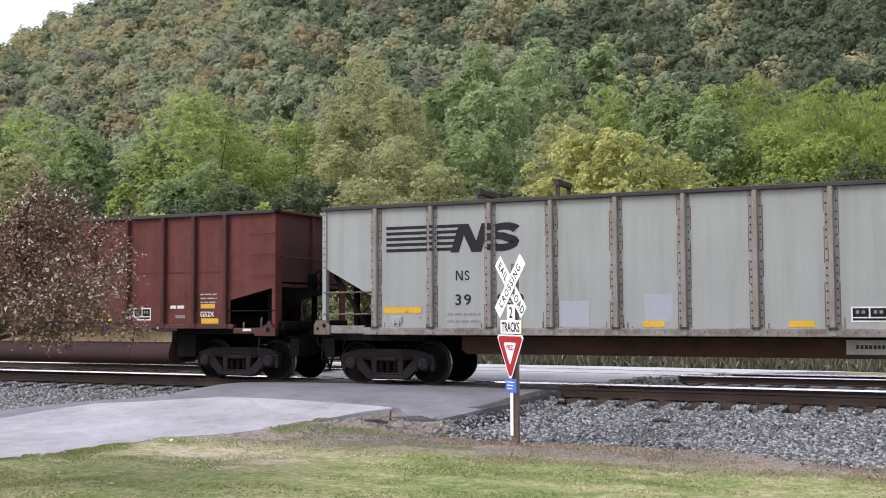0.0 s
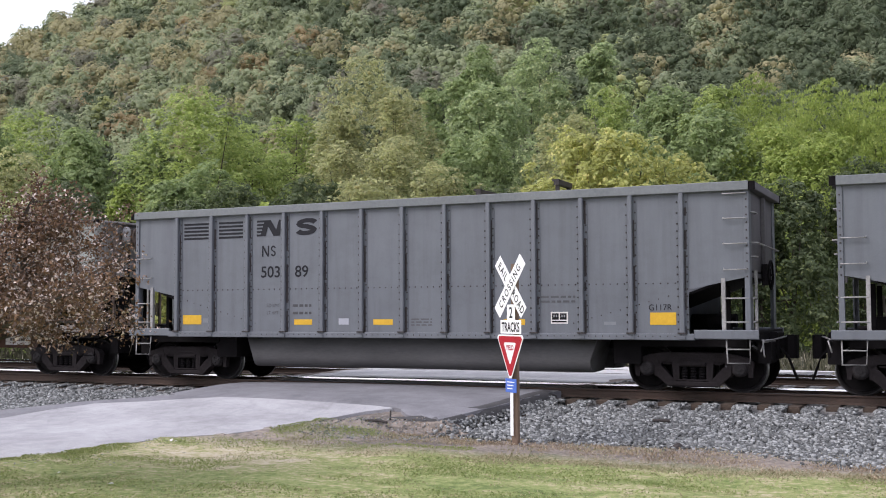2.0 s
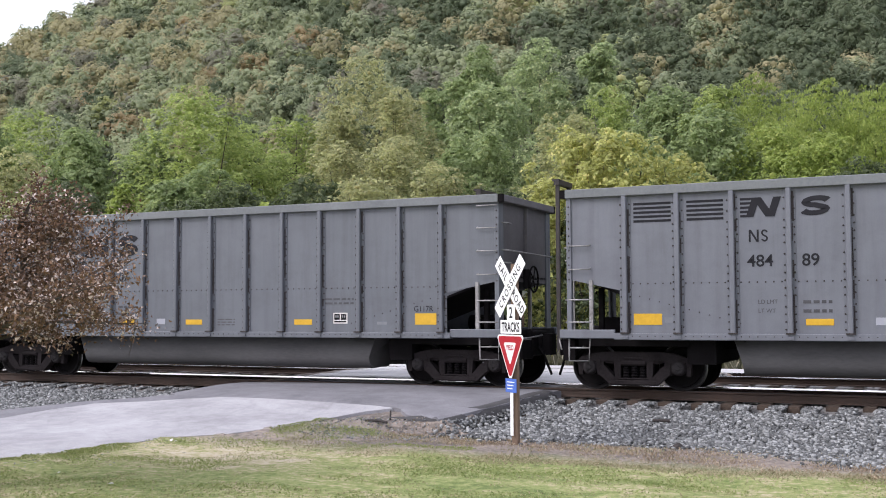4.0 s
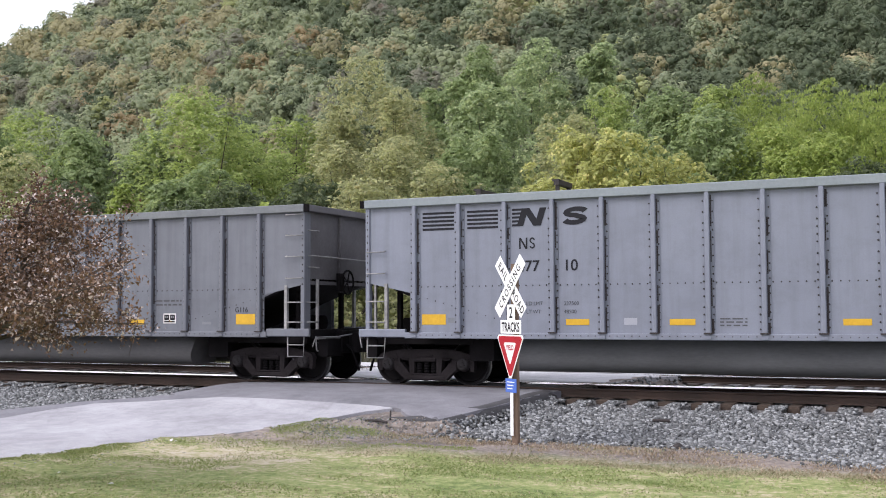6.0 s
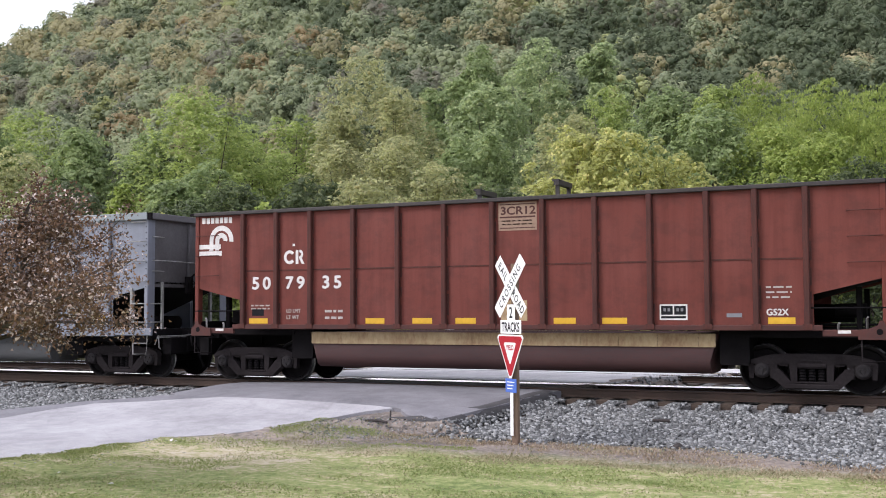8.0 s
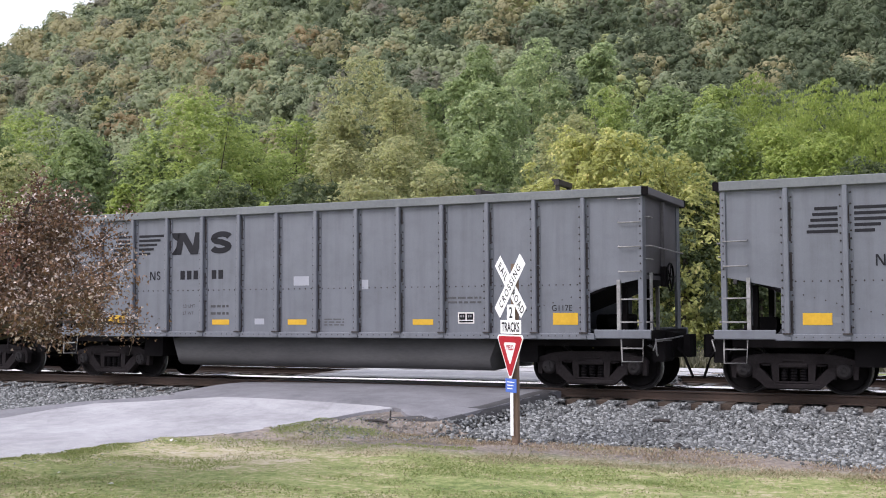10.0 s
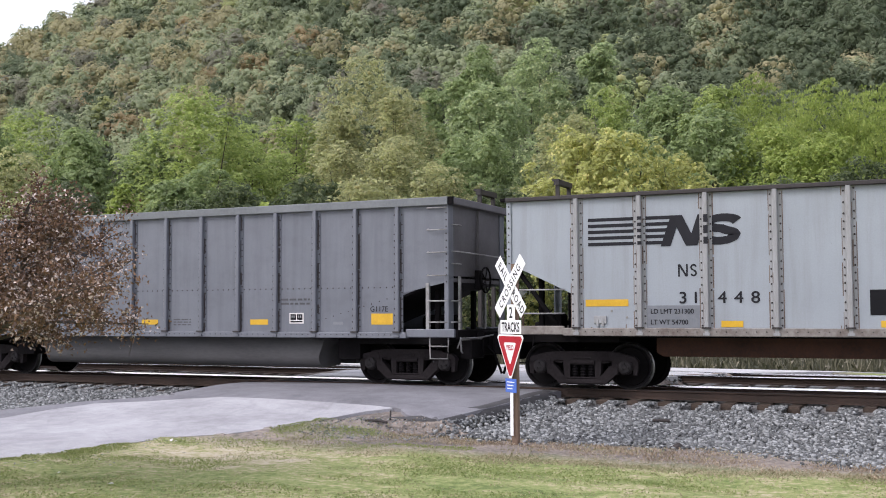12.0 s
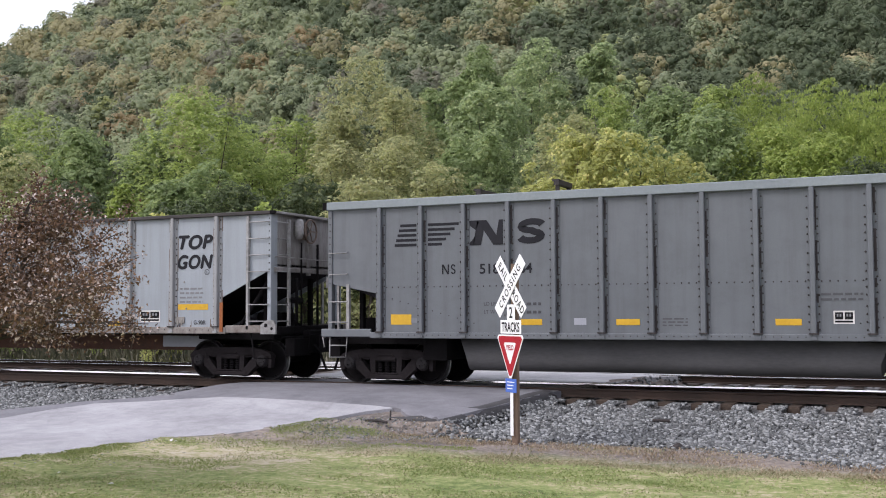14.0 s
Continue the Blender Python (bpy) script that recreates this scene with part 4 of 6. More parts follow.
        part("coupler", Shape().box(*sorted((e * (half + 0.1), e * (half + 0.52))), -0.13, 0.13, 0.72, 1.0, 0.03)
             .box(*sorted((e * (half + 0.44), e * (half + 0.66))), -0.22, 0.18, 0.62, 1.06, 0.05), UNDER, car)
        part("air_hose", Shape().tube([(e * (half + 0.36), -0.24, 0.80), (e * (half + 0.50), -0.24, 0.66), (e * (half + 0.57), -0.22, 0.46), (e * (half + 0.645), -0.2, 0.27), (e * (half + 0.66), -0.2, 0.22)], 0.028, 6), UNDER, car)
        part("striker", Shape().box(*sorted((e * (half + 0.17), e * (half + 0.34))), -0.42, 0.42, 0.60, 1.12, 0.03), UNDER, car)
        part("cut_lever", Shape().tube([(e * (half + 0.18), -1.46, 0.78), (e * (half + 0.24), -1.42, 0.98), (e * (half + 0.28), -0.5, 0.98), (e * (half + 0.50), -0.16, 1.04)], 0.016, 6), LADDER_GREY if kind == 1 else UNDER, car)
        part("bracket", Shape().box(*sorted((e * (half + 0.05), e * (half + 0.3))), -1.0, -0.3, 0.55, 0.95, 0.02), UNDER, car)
        # dark box added to close the see-through gap over the truck
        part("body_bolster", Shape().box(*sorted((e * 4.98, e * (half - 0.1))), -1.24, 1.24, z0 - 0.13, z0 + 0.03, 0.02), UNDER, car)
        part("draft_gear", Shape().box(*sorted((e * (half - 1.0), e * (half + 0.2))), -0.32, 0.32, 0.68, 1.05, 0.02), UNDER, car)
    if kind == 2:
        # brake gear on the end wall
        x = half + 0.06
        for y, r in ((-0.62, 0.035), (-0.42, 0.022), (0.30, 0.03)):
            part("brake_rod", Shape().tube([(x + 0.05, y, z0 + 0.1), (x + 0.05, y, 2.3 if y < -0.5 else 3.1)], r, 8), UNDER, car)
        part("brake_chamber", Shape().tube([(half + 0.13, -0.55, 3.18), (half + 0.13, -0.55, 3.30), (half + 0.13, -0.55, 3.58), (half + 0.13, -0.55, 3.64)], [0.06, 0.11, 0.11, 0.05], 12), LADDER_GREY, car, "grey brake chamber on the end wall")
        part("placard", Shape().box(half + 0.012, half + 0.03, 0.85, 1.22, 2.10, 2.36), LETTER_WHITE, car, "white placard on the end wall")
        part("bell_crank", Shape().box(half + 0.03, half + 0.13, -0.95, -0.35, 1.72, 1.86, 0.03).tube([(half + 0.1, -0.9, 1.8), (half + 0.12, -0.75, 1.35), (half + 0.1, -0.3, 1.15)], 0.03, 6), UNDER, car)
        part("end_stiffener", Shape().box(half, half + 0.09, -1.44, 1.44, 2.42, 2.52, 0.01), END_WHITE, car)
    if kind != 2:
        # dark boxes added to fill the gap between tub and truck
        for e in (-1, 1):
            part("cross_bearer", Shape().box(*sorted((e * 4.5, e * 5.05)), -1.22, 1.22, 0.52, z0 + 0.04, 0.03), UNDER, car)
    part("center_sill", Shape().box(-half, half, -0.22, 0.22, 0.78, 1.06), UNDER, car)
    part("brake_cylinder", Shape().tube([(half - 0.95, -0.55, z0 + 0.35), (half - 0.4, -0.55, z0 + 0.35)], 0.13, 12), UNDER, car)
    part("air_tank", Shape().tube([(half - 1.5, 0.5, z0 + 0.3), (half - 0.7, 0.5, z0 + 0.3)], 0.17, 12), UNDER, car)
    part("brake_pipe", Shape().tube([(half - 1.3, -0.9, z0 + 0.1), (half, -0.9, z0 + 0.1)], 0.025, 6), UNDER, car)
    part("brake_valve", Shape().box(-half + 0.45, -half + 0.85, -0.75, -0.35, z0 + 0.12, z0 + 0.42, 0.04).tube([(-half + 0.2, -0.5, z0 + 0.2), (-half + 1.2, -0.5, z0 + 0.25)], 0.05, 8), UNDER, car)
    wheel = Shape()
    wy, wz = (-0.08, 3.38) if kind == 2 else (0.15, 2.2)
    ring = [(half + 0.15, wy + 0.27 * math.cos(2 * math.pi * k / 18), wz + 0.27 * math.sin(2 * math.pi * k / 18)) for k in range(19)]
    wheel.tube(ring, 0.022, 6, False)
    for k in range(5):
        t = 2 * math.pi * k / 5
        wheel.tube([(half + 0.14, wy, wz), (half + 0.15, wy + 0.27 * math.cos(t), wz + 0.27 * math.sin(t))], 0.014, 5)
    wheel.box(half + 0.02, half + 0.12, wy - 0.32, wy - 0.08, wz - 0.2, wz + 0.2, 0.02)
    part("hand_brake", wheel, RUSTY_LADDER if kind == 2 else UNDER, car)
    tub(car, paint)
    ladder(car, paint, half, z0, zc)
    add_truck(car, -axle)
    add_truck(car, axle)
    return car


def steel_tub(x0, x1, low, high, wall, tub_paint, band=None):
    def build(car, paint):
        for s in (-1, 1):
            r, prof = 0.24, [(s * 0.35, high), (s * 0.35, low + 0.02)]
            for k in range(7):
                t = math.pi / 2 * k / 6
                prof.append((s * (wall - r + r * math.sin(t)), low + r - r * math.cos(t)))
            prof.append((s * wall, high))
            n = len(prof)
            sh = Shape()
            pts = [(x0 + 0.16, y, z) if z < low + 0.3 else (x0, y, z) for y, z in prof] + [(x1 - 0.16, y, z) if z < low + 0.3 else (x1, y, z) for y, z in prof]
            sh.add(pts, [tuple(range(n)), tuple(range(2 * n - 1, n - 1, -1))])
            sh.add(pts, [(i, i + n, (i + 1) % n + n, (i + 1) % n) for i in range(n)], True)
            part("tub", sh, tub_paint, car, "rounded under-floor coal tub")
            if band:
                k = 0
                while x0 + k * 0.78 < x1 - 0.1:
                    b = Shape().box(x0 + 0.05 + k * 0.78, min(x1 - 0.05, x0 + 0.05 + k * 0.78 + 0.772), *sorted((s * (wall + 0.006), s * (wall + 0.028))), *band)
                    part("tub_plate", b, TAN, car, "faded tan plate along the tub")
                    k += 1
    return build


def deep_sill(car, paint):
    part("deep_center_sill", Shape().prism([(-4.38, 1.02), (4.9, 1.02), (4.9, 0.76), (4.6, 0.64), (-4.25, 0.64), (-4.38, 0.72)], -0.62, 0.62), RUST, car, "rust-brown deep center sill")
    part("floor", Shape().box(-5.9, 5.9, -1.45, 1.45, 1.02, 1.07), UNDER, car)


def rungs_plain(car, paint, half, z0, zc):
    bar = lambda x0, x1, z, y: Shape().tube([(x0, y + 0.09, z + 0.03), (x0, y, z), (x1, y, z), (x1, y + 0.07, z)], 0.013, 6)
    for e, zs in ((-1, (2.77, 2.32)), (1, (3.64, 3.19, 2.73, 2.26))):
        for z in zs:
            part("grab_iron", bar(e * (half - 0.45), e * (half - 0.02), z, -1.60), LADDER_GREY, car)
        part("ladder_post", Shape().box(*sorted((e * (half - 0.50), e * (half - 0.43))), -1.56, -1.48, z0 + 0.1, zc - 0.02), LADDER_GREY, car)
        part("ladder_post", Shape().box(*sorted((e * (half - 0.50), e * (half - 0.43))), 1.48, 1.56, z0 + 0.1, zc - 0.02), LADDER_GREY, car)
        for z in (1.74, 1.31):
            part("grab_iron", Shape().tube([(e * (half - 0.48), -1.55, z), (e * half, -1.55, z)], 0.016, 6), LADDER_GREY, car)
        part("stirrup", Shape().tube([(e * (half - 0.43), -1.52, z0 + 0.02), (e * (half - 0.41), -1.54, 0.57), (e * (half + 0.0), -1.54, 0.57), (e * half, -1.52, z0 + 0.02)], 0.017, 6)
             .tube([(e * (half - 0.42), -1.53, 0.82), (e * half, -1.53, 0.82)], 0.015, 6), LADDER_GREY, car)
        part("ladder_post", Shape().box(*sorted((e * (half + 0.03), e * (half + 0.08))), -1.08, -1.02, z0 + 0.1, zc + 0.12), LADDER_GREY, car)
        for z in (1.74, 1.31):
            part("grab_iron", Shape().tube([(e * (half + 0.07), -1.5, z), (e * (half + 0.07), -1.04, z)], 0.016, 6), LADDER_GREY, car)
        for z in (3.3, 2.5):
            part("grab_iron", Shape().tube([(e * (half + 0.02), -1.4, z), (e * (half + 0.10), -1.4, z), (e * (half + 0.10), -1.05, z), (e * (half + 0.02), -1.05, z)], 0.013, 6), LADDER_GREY, car)
        part("cut_lever", Shape().tube([(e * (half + 0.2), -1.35, 1.0), (e * (half + 0.22), -1.35, 0.72), (e * (half + 0.23), -1.3, 0.68)], 0.016, 6)
             .tube([(e * (half + 0.22), -1.35, 0.95), (e * (half + 0.3), -0.2, 0.95)], 0.014, 6), LADDER_GREY if e > 0 else UNDER, car)


def rungs_tall(car, paint, half, z0, zc):
    steel = LADDER_GREY if paint is WHITE_COOL else RUSTY_LADDER
    part("ladder_post", Shape().box(half - 0.62, half - 0.56, -1.6, -1.53, z0 + 0.1, 3.66), steel, car)
    for k in range(7):
        part("rung", Shape().tube([(half - 0.6, -1.585, 3.52 - 0.365 * k), (half + 0.0, -1.585, 3.52 - 0.365 * k)], 0.014, 6), steel, car)
        part("rung", Shape().tube([(half + 0.1, -1.4, 3.52 - 0.365 * k), (half + 0.1, -0.95, 3.52 - 0.365 * k)], 0.014, 6), steel, car)
    part("ladder_post", Shape().box(half + 0.07, half + 0.13, -0.97, -0.9, z0, 3.6), steel, car)
    part("ladder_post", Shape().box(half - 0.55, half - 0.5, 1.53, 1.6, z0 + 0.1, 3.66), steel, car)
    for z in (1.94, 1.48):
        part("grab_iron", Shape().tube([(-half, -1.56, z), (-half + 1.2, -1.56, z)], 0.017, 6), steel, car)
    for e in (-1, 1):
        part("stirrup", Shape().tube([(e * (half - 0.55), -1.5, z0 + 0.02), (e * (half - 0.42), -1.54, 0.52), (e * (half + 0.05), -1.54, 0.52), (e * half, -1.52, z0 + 0.02)], 0.017, 6), UNDER, car)
        pad = part("jacking_pad", Shape().prism([(e * (half - 0.2), z0 + 0.0), (e * (half - 0.2), z0 + 0.2), (e * (half - 0.05), z0 + 0.3), (e * (half + 0.14), z0 + 0.3), (e * (half + 0.2), z0 + 0.2), (e * (half + 0.2), z0)], -1.63, -1.58), steel, car)
        # flat discs for the holes, whose dark is put into the colour
        for dx, dz, r in ((-0.06, 0.19, 0.045), (0.10, 0.12, 0.035)):
            part("pad_hole", Shape().prism([(e * (half + dx) + r * math.cos(k * 0.6283), z0 + dz + r * math.sin(k * 0.6283)) for k in range(10)], -1.634, -1.631), UNDER, pad)
        part("platform_support", Shape().tube([(e * (half - 0.15), -1.3, 2.3), (e * (half - 1.1), -1.3, z0)], 0.05, 6), UNDER, car)


def rungs_red(car, paint, half, z0, zc):
    for e in (-1, 1):
        for z in (3.25, 2.8, 2.35):
            part("grab_iron", Shape().tube([(e * (half - 0.63), -1.53, z), (e * (half - 0.63), -1.6, z), (e * (half - 0.02), -1.6, z), (e * (half - 0.02), -1.53, z)], 0.010, 6), RED_POST, car)
        part("hand_rail", Shape().tube([(e * (half + 0.02), -1.55, 1.56), (e * 6.12, -1.55, 1.56)], 0.016, 6), UNDER, car)
        part("stirrup", Shape().tube([(e * (half - 0.43), -1.5, z0 - 0.08), (e * (half - 0.43), -1.54, 0.63), (e * (half + 0.04), -1.54, 0.63), (e * (half + 0.04), -1.52, z0 - 0.08)], 0.017, 6), FRAME, car)
        for x, h in ((half - 0.33, 0.21), (half - 0.81, 0.11)):
            part("release_lever", Shape().tube([(e * x, -1.57, z0 + 0.01), (e * x, -1.58, z0 + h), (e * (x + 0.02), -1.59, z0 + h + 0.03)], 0.024, 6), LADDER_GREY, car, "pale release lever handle")
        part("placard", Shape().box(*sorted((e * (half - 0.82), e * (half - 0.60))), -1.606, -1.601, z0 - 0.045, z0 + 0.01), LETTER_WHITE, car, "small white placard")


KX = [1.0]  # how far apart the marks of a car stand, beside those of the longest kind


def mark(car, name, x0, x1, z0, z1, material, y=-1.534, slant=0.0, label=""):
    """A painted or stuck-on rectangle on the near side."""
    x0, x1 = x0 * KX[0], x1 * KX[0]
    return part(name, Shape().prism([(x0, z0), (x1, z0), (x1 + slant, z1), (x0 + slant, z1)], y - 0.002, y), material, car, label)


def write(car, body, x, z, size, material, **style):
    """Writing on the near side, lower left corner at x, z."""
    return part("lettering", text_mesh(body, size, material, **style), None, car, at=pose(x * KX[0], -1.537, z))
def stencil_box(car, x, z, w=0.42, h=0.25):
    """A white-framed black stencil: two squares with pale print over a narrow band."""
    b = 0.028
    mark(car, "stencil_frame", x, x + w, z, z + h, LETTER_WHITE)
    for k in range(2):
        x0, x1 = x + b + k * (w - b) / 2, x + (k + 1) * (w - b) / 2
        mark(car, "stencil_panel", x0, x1, z + h * 0.34, z + h - b, BLACK, -1.537)
        for j in range(2):
            mark(car, "stencil_print", x0 + (x1 - x0) * (0.2 + 0.36 * j), x0 + (x1 - x0) * (0.42 + 0.36 * j), z + h * 0.55, z + h * 0.76, LETTER_FAINT, -1.54)
    mark(car, "stencil_band", x + b, x + w - b, z + h * 0.11, z + h * 0.25, BLACK, -1.537)


def small_print(car, x, z, w, rows, material, h=0.045, gap=0.09):
    rng = random.Random(int(abs(x) * 100) + rows)
    for r in range(rows):
        p = x
        while p < x + w:
            q = min(x + w, p + rng.uniform(0.06, 0.2))
            mark(car, "small_print", p, q, z - r * gap, z - r * gap + h, material)
            p = q + 0.04


def letter_n(car, x, z, w, h, lean, material):
    """A slanted zigzag block of the emblem."""
    x, t = x * KX[0], w * 0.27
    part("emblem_block", Shape().prism([(x, z), (x + t, z), (x + t + lean, z + h), (x + lean, z + h)], -1.538, -1.534), material, car)
    part("emblem_block", Shape().prism([(x + lean, z + h), (x + lean + t * 1.15, z + h), (x + w, z), (x + w - t * 1.15, z)], -1.541, -1.5385), material, car)
    part("emblem_block", Shape().prism([(x + w - t, z), (x + w, z), (x + w + lean, z + h), (x + w - t + lean, z + h)], -1.538, -1.534), material, car)


def letter_s(car, x, z, w, h, lean, material, y=-1.534):
    """A slanted round double-bend block of the emblem."""
    x, path = x * KX[0], []
    for k in range(13):
        t = radians(15 + 255 * k / 12)
        path.append((w * (0.5 + 0.37 * math.cos(t)), h * (0.70 + 0.175 * math.sin(t)), t))
    for k in range(1, 13):
        t = radians(90 - 255 * k / 12)
        path.append((w * (0.5 + 0.37 * math.cos(t)), h * (0.30 + 0.175 * math.sin(t)), t))
    shape = Shape()
    rim = []
    for i, (p, q, _) in enumerate(path):
        p0, q0, _ = path[max(i - 1, 0)]
        p1, q1, _ = path[min(i + 1, len(path) - 1)]
        d = Vector((p1 - p0, q1 - q0)).normalized()
        rim.append([(p - d.y * w * e * 0.15, q + d.x * h * e * 0.125) for e in (-1, 1)])
    shape.strip_between([[(x + p + lean * q / h, z + q) for p, q in pair] for pair in rim], y - 0.004, y)
    part("emblem_block", shape, material, car)


def stripes(car, x0, x1, z0, z1, n, material, cut0=0.0, cut1=0.0):
    step = (z1 - z0) / (n - 0.45)
    for i in range(n):
        z = z0 + i * step
        f = (z - z0) / (z1 - z0)
        mark(car, "emblem_bar", x0 + cut0 * f, x1 - cut1 * (1 - f), z, z + step * 0.55, material, -1.5345, 0.0)


def speckle(car, items, z, material=YELLOW):
    for x, w in items:
        mark(car, "reflective_stripe", x, x + w, z, z + 0.115, material)




def grey_car(label, paint, chord_mat, style, number, code, bay=1.026, letters=LETTER):
    KX[0] = bay / 1.026
    wide_set = style == 1 and bay < 1  # larger lettering, set further along
    car = gondola(1, "gondola", label, paint, [(-6 + i) * bay for i in range(13)], 1.16 + 6 * bay if bay > 1 else 7.18, 3.86, (2.13, 6 * bay + 0.065, 1.9), (0.98, 1.1), (3.69, 3.86), chord_mat,
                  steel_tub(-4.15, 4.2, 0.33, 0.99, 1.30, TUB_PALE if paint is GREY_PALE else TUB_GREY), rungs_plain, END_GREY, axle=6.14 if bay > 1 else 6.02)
    mark(car, "reflective_stripe", -6.0 + (0.0 if style == 1 else 0.1), -5.45 + (0.0 if style == 1 else 0.06), 1.26, 1.47, YELLOW)
    mark(car, "reflective_stripe", 5.5, 6.02, 1.26, 1.49, YELLOW)
    speckle(car, [(-2.82, 0.48), (-0.75, 0.49), (2.37, 0.48)], 1.255)
    mark(car, "stencil_frame", -1.64, -1.38, 1.26, 1.39, PATCH_PALE)
    stencil_box(car, 3.42, 1.28, 0.37, 0.23)
    small_print(car, 3.2, 1.78, 0.75, 2, LETTER_SOFT, 0.04)
    small_print(car, 0.2, 1.36, 0.5, 3, LETTER_SOFT, 0.025, 0.06)
    limits = {"47710": ("237500", "48500"), "52567": ("237100", "48700")}.get(number)
    for k, word in enumerate(("LD LMT", "LT WT")):
        write(car, word, -3.58 if wide_set else -3.66, 1.64 - 0.16 * k, 0.105, LETTER_GREY)
        if limits:
            write(car, limits[k], -2.86, 1.64 - 0.16 * k, 0.105, LETTER_GREY)
        else:
            small_print(car, -2.86, 1.64 - 0.16 * k, 0.5, 1, LETTER_GREY, 0.055)
    mark(car, "builder_plate", 4.55, 4.8, 1.26, 1.32, PATCH)
    mark(car, "defect_card_board", -5.4, -5.15, 1.30, 1.40, PATCH)
    write(car, code, 5.47, 1.53, 0.16, LETTER)
    if style == 1:
        for x0, x1 in ((-5.98, -5.25), (-4.95, -4.26)):
            stripes(car, x0, x1, 3.18, 3.55, 5, letters)
        d, s = (0.085, 1.15) if wide_set else (0.0, 1.0)
        stripes(car, -3.95 + d, -3.72 + d, 3.2, 3.55, 5, letters)
        letter_n(car, -3.85 + d, 3.2, 0.52, 0.35, 0.12, letters)
        letter_s(car, -2.92 + d, 3.19, 0.52 + 0.4 * d, 0.35 + 0.2 * d, 0.10, letters)
        small_mark(car, -3.80 + d, 2.75, 0.22 * s ** 0.5, letters)
        write(car, number[:3], -3.84 + d, 2.31 - 0.2 * d, 0.30 * s, letters, wide=1.05, thick=0.004)
        write(car, number[3:], -2.87 + 0.7 * d, 2.31 - 0.2 * d, 0.30 * s, letters, wide=1.05, thick=0.004)
    else:
        stripes(car, -5.80, -5.26, 2.87, 3.33, 5, letters, 0.16, 0.0)
        stripes(car, -4.98, -4.18, 2.87, 3.33, 5, letters, 0.0, 0.46)
        letter_n(car, -3.90, 2.85, 0.66, 0.50, 0.10, letters)
        foot = -3.90 * KX[0]
        part("emblem_block", Shape().prism([(foot - 0.13, 2.85), (foot + 0.02, 2.85), (foot + 0.06, 3.06), (foot - 0.02, 2.95)], -1.538, -1.534), letters, car)
        part("emblem_block", Shape().prism([(foot - 0.10, 3.35), (foot - 0.06, 3.24), (foot + 0.06, 3.16), (foot + 0.16, 3.35)], -1.538, -1.534), letters, car)
        letter_s(car, -2.92, 2.85, 0.60, 0.50, 0.08, letters)
        small_mark(car, -4.64, 2.28, 0.2, letters)
        if not number:
            for x in (-3.74, -3.55, -3.36, -2.84, -2.65):
                mark(car, "number_bar", x, x + 0.13, 2.28, 2.48, letters)
            mark(car, "chalk_smudge", -0.6, -0.2, 2.1, 2.3, PATCH_PALE)
            mark(car, "chalk_smudge", 0.9, 1.3, 2.0, 2.2, PATCH_PALE)
        if number:
            write(car, number[:3], -3.76, 2.28, 0.28, letters, wide=1.08, thick=0.004)
            write(car, number[3:], -2.86, 2.28, 0.28, letters, wide=1.08, thick=0.004)
    return car


def small_mark(car, x, z, h, material):
    """The short owner's mark before the number, as plain strokes."""
    t, x = h * 0.14, x * KX[0]
    for p, q in ((0, t), (h * 0.66, h * 0.66 + t)):
        part("owner_mark", Shape().prism([(x + p, z), (x + q, z), (x + q, z + h), (x + p, z + h)], -1.538, -1.534), material, car)
    part("owner_mark", Shape().prism([(x, z + h), (x + t * 1.3, z + h), (x + h * 0.66 + t, z), (x + h * 0.66 - t * 0.3, z)], -1.541, -1.5385), material, car)
    part("owner_mark", ring_shape(x + h * 1.28, z + h * 0.73, h * 0.13, h * 0.27, 0.2, 4.7), material, car)
    part("owner_mark", ring_shape(x + h * 1.28, z + h * 0.27, h * 0.13, h * 0.27, -2.9, 1.6), material, car)


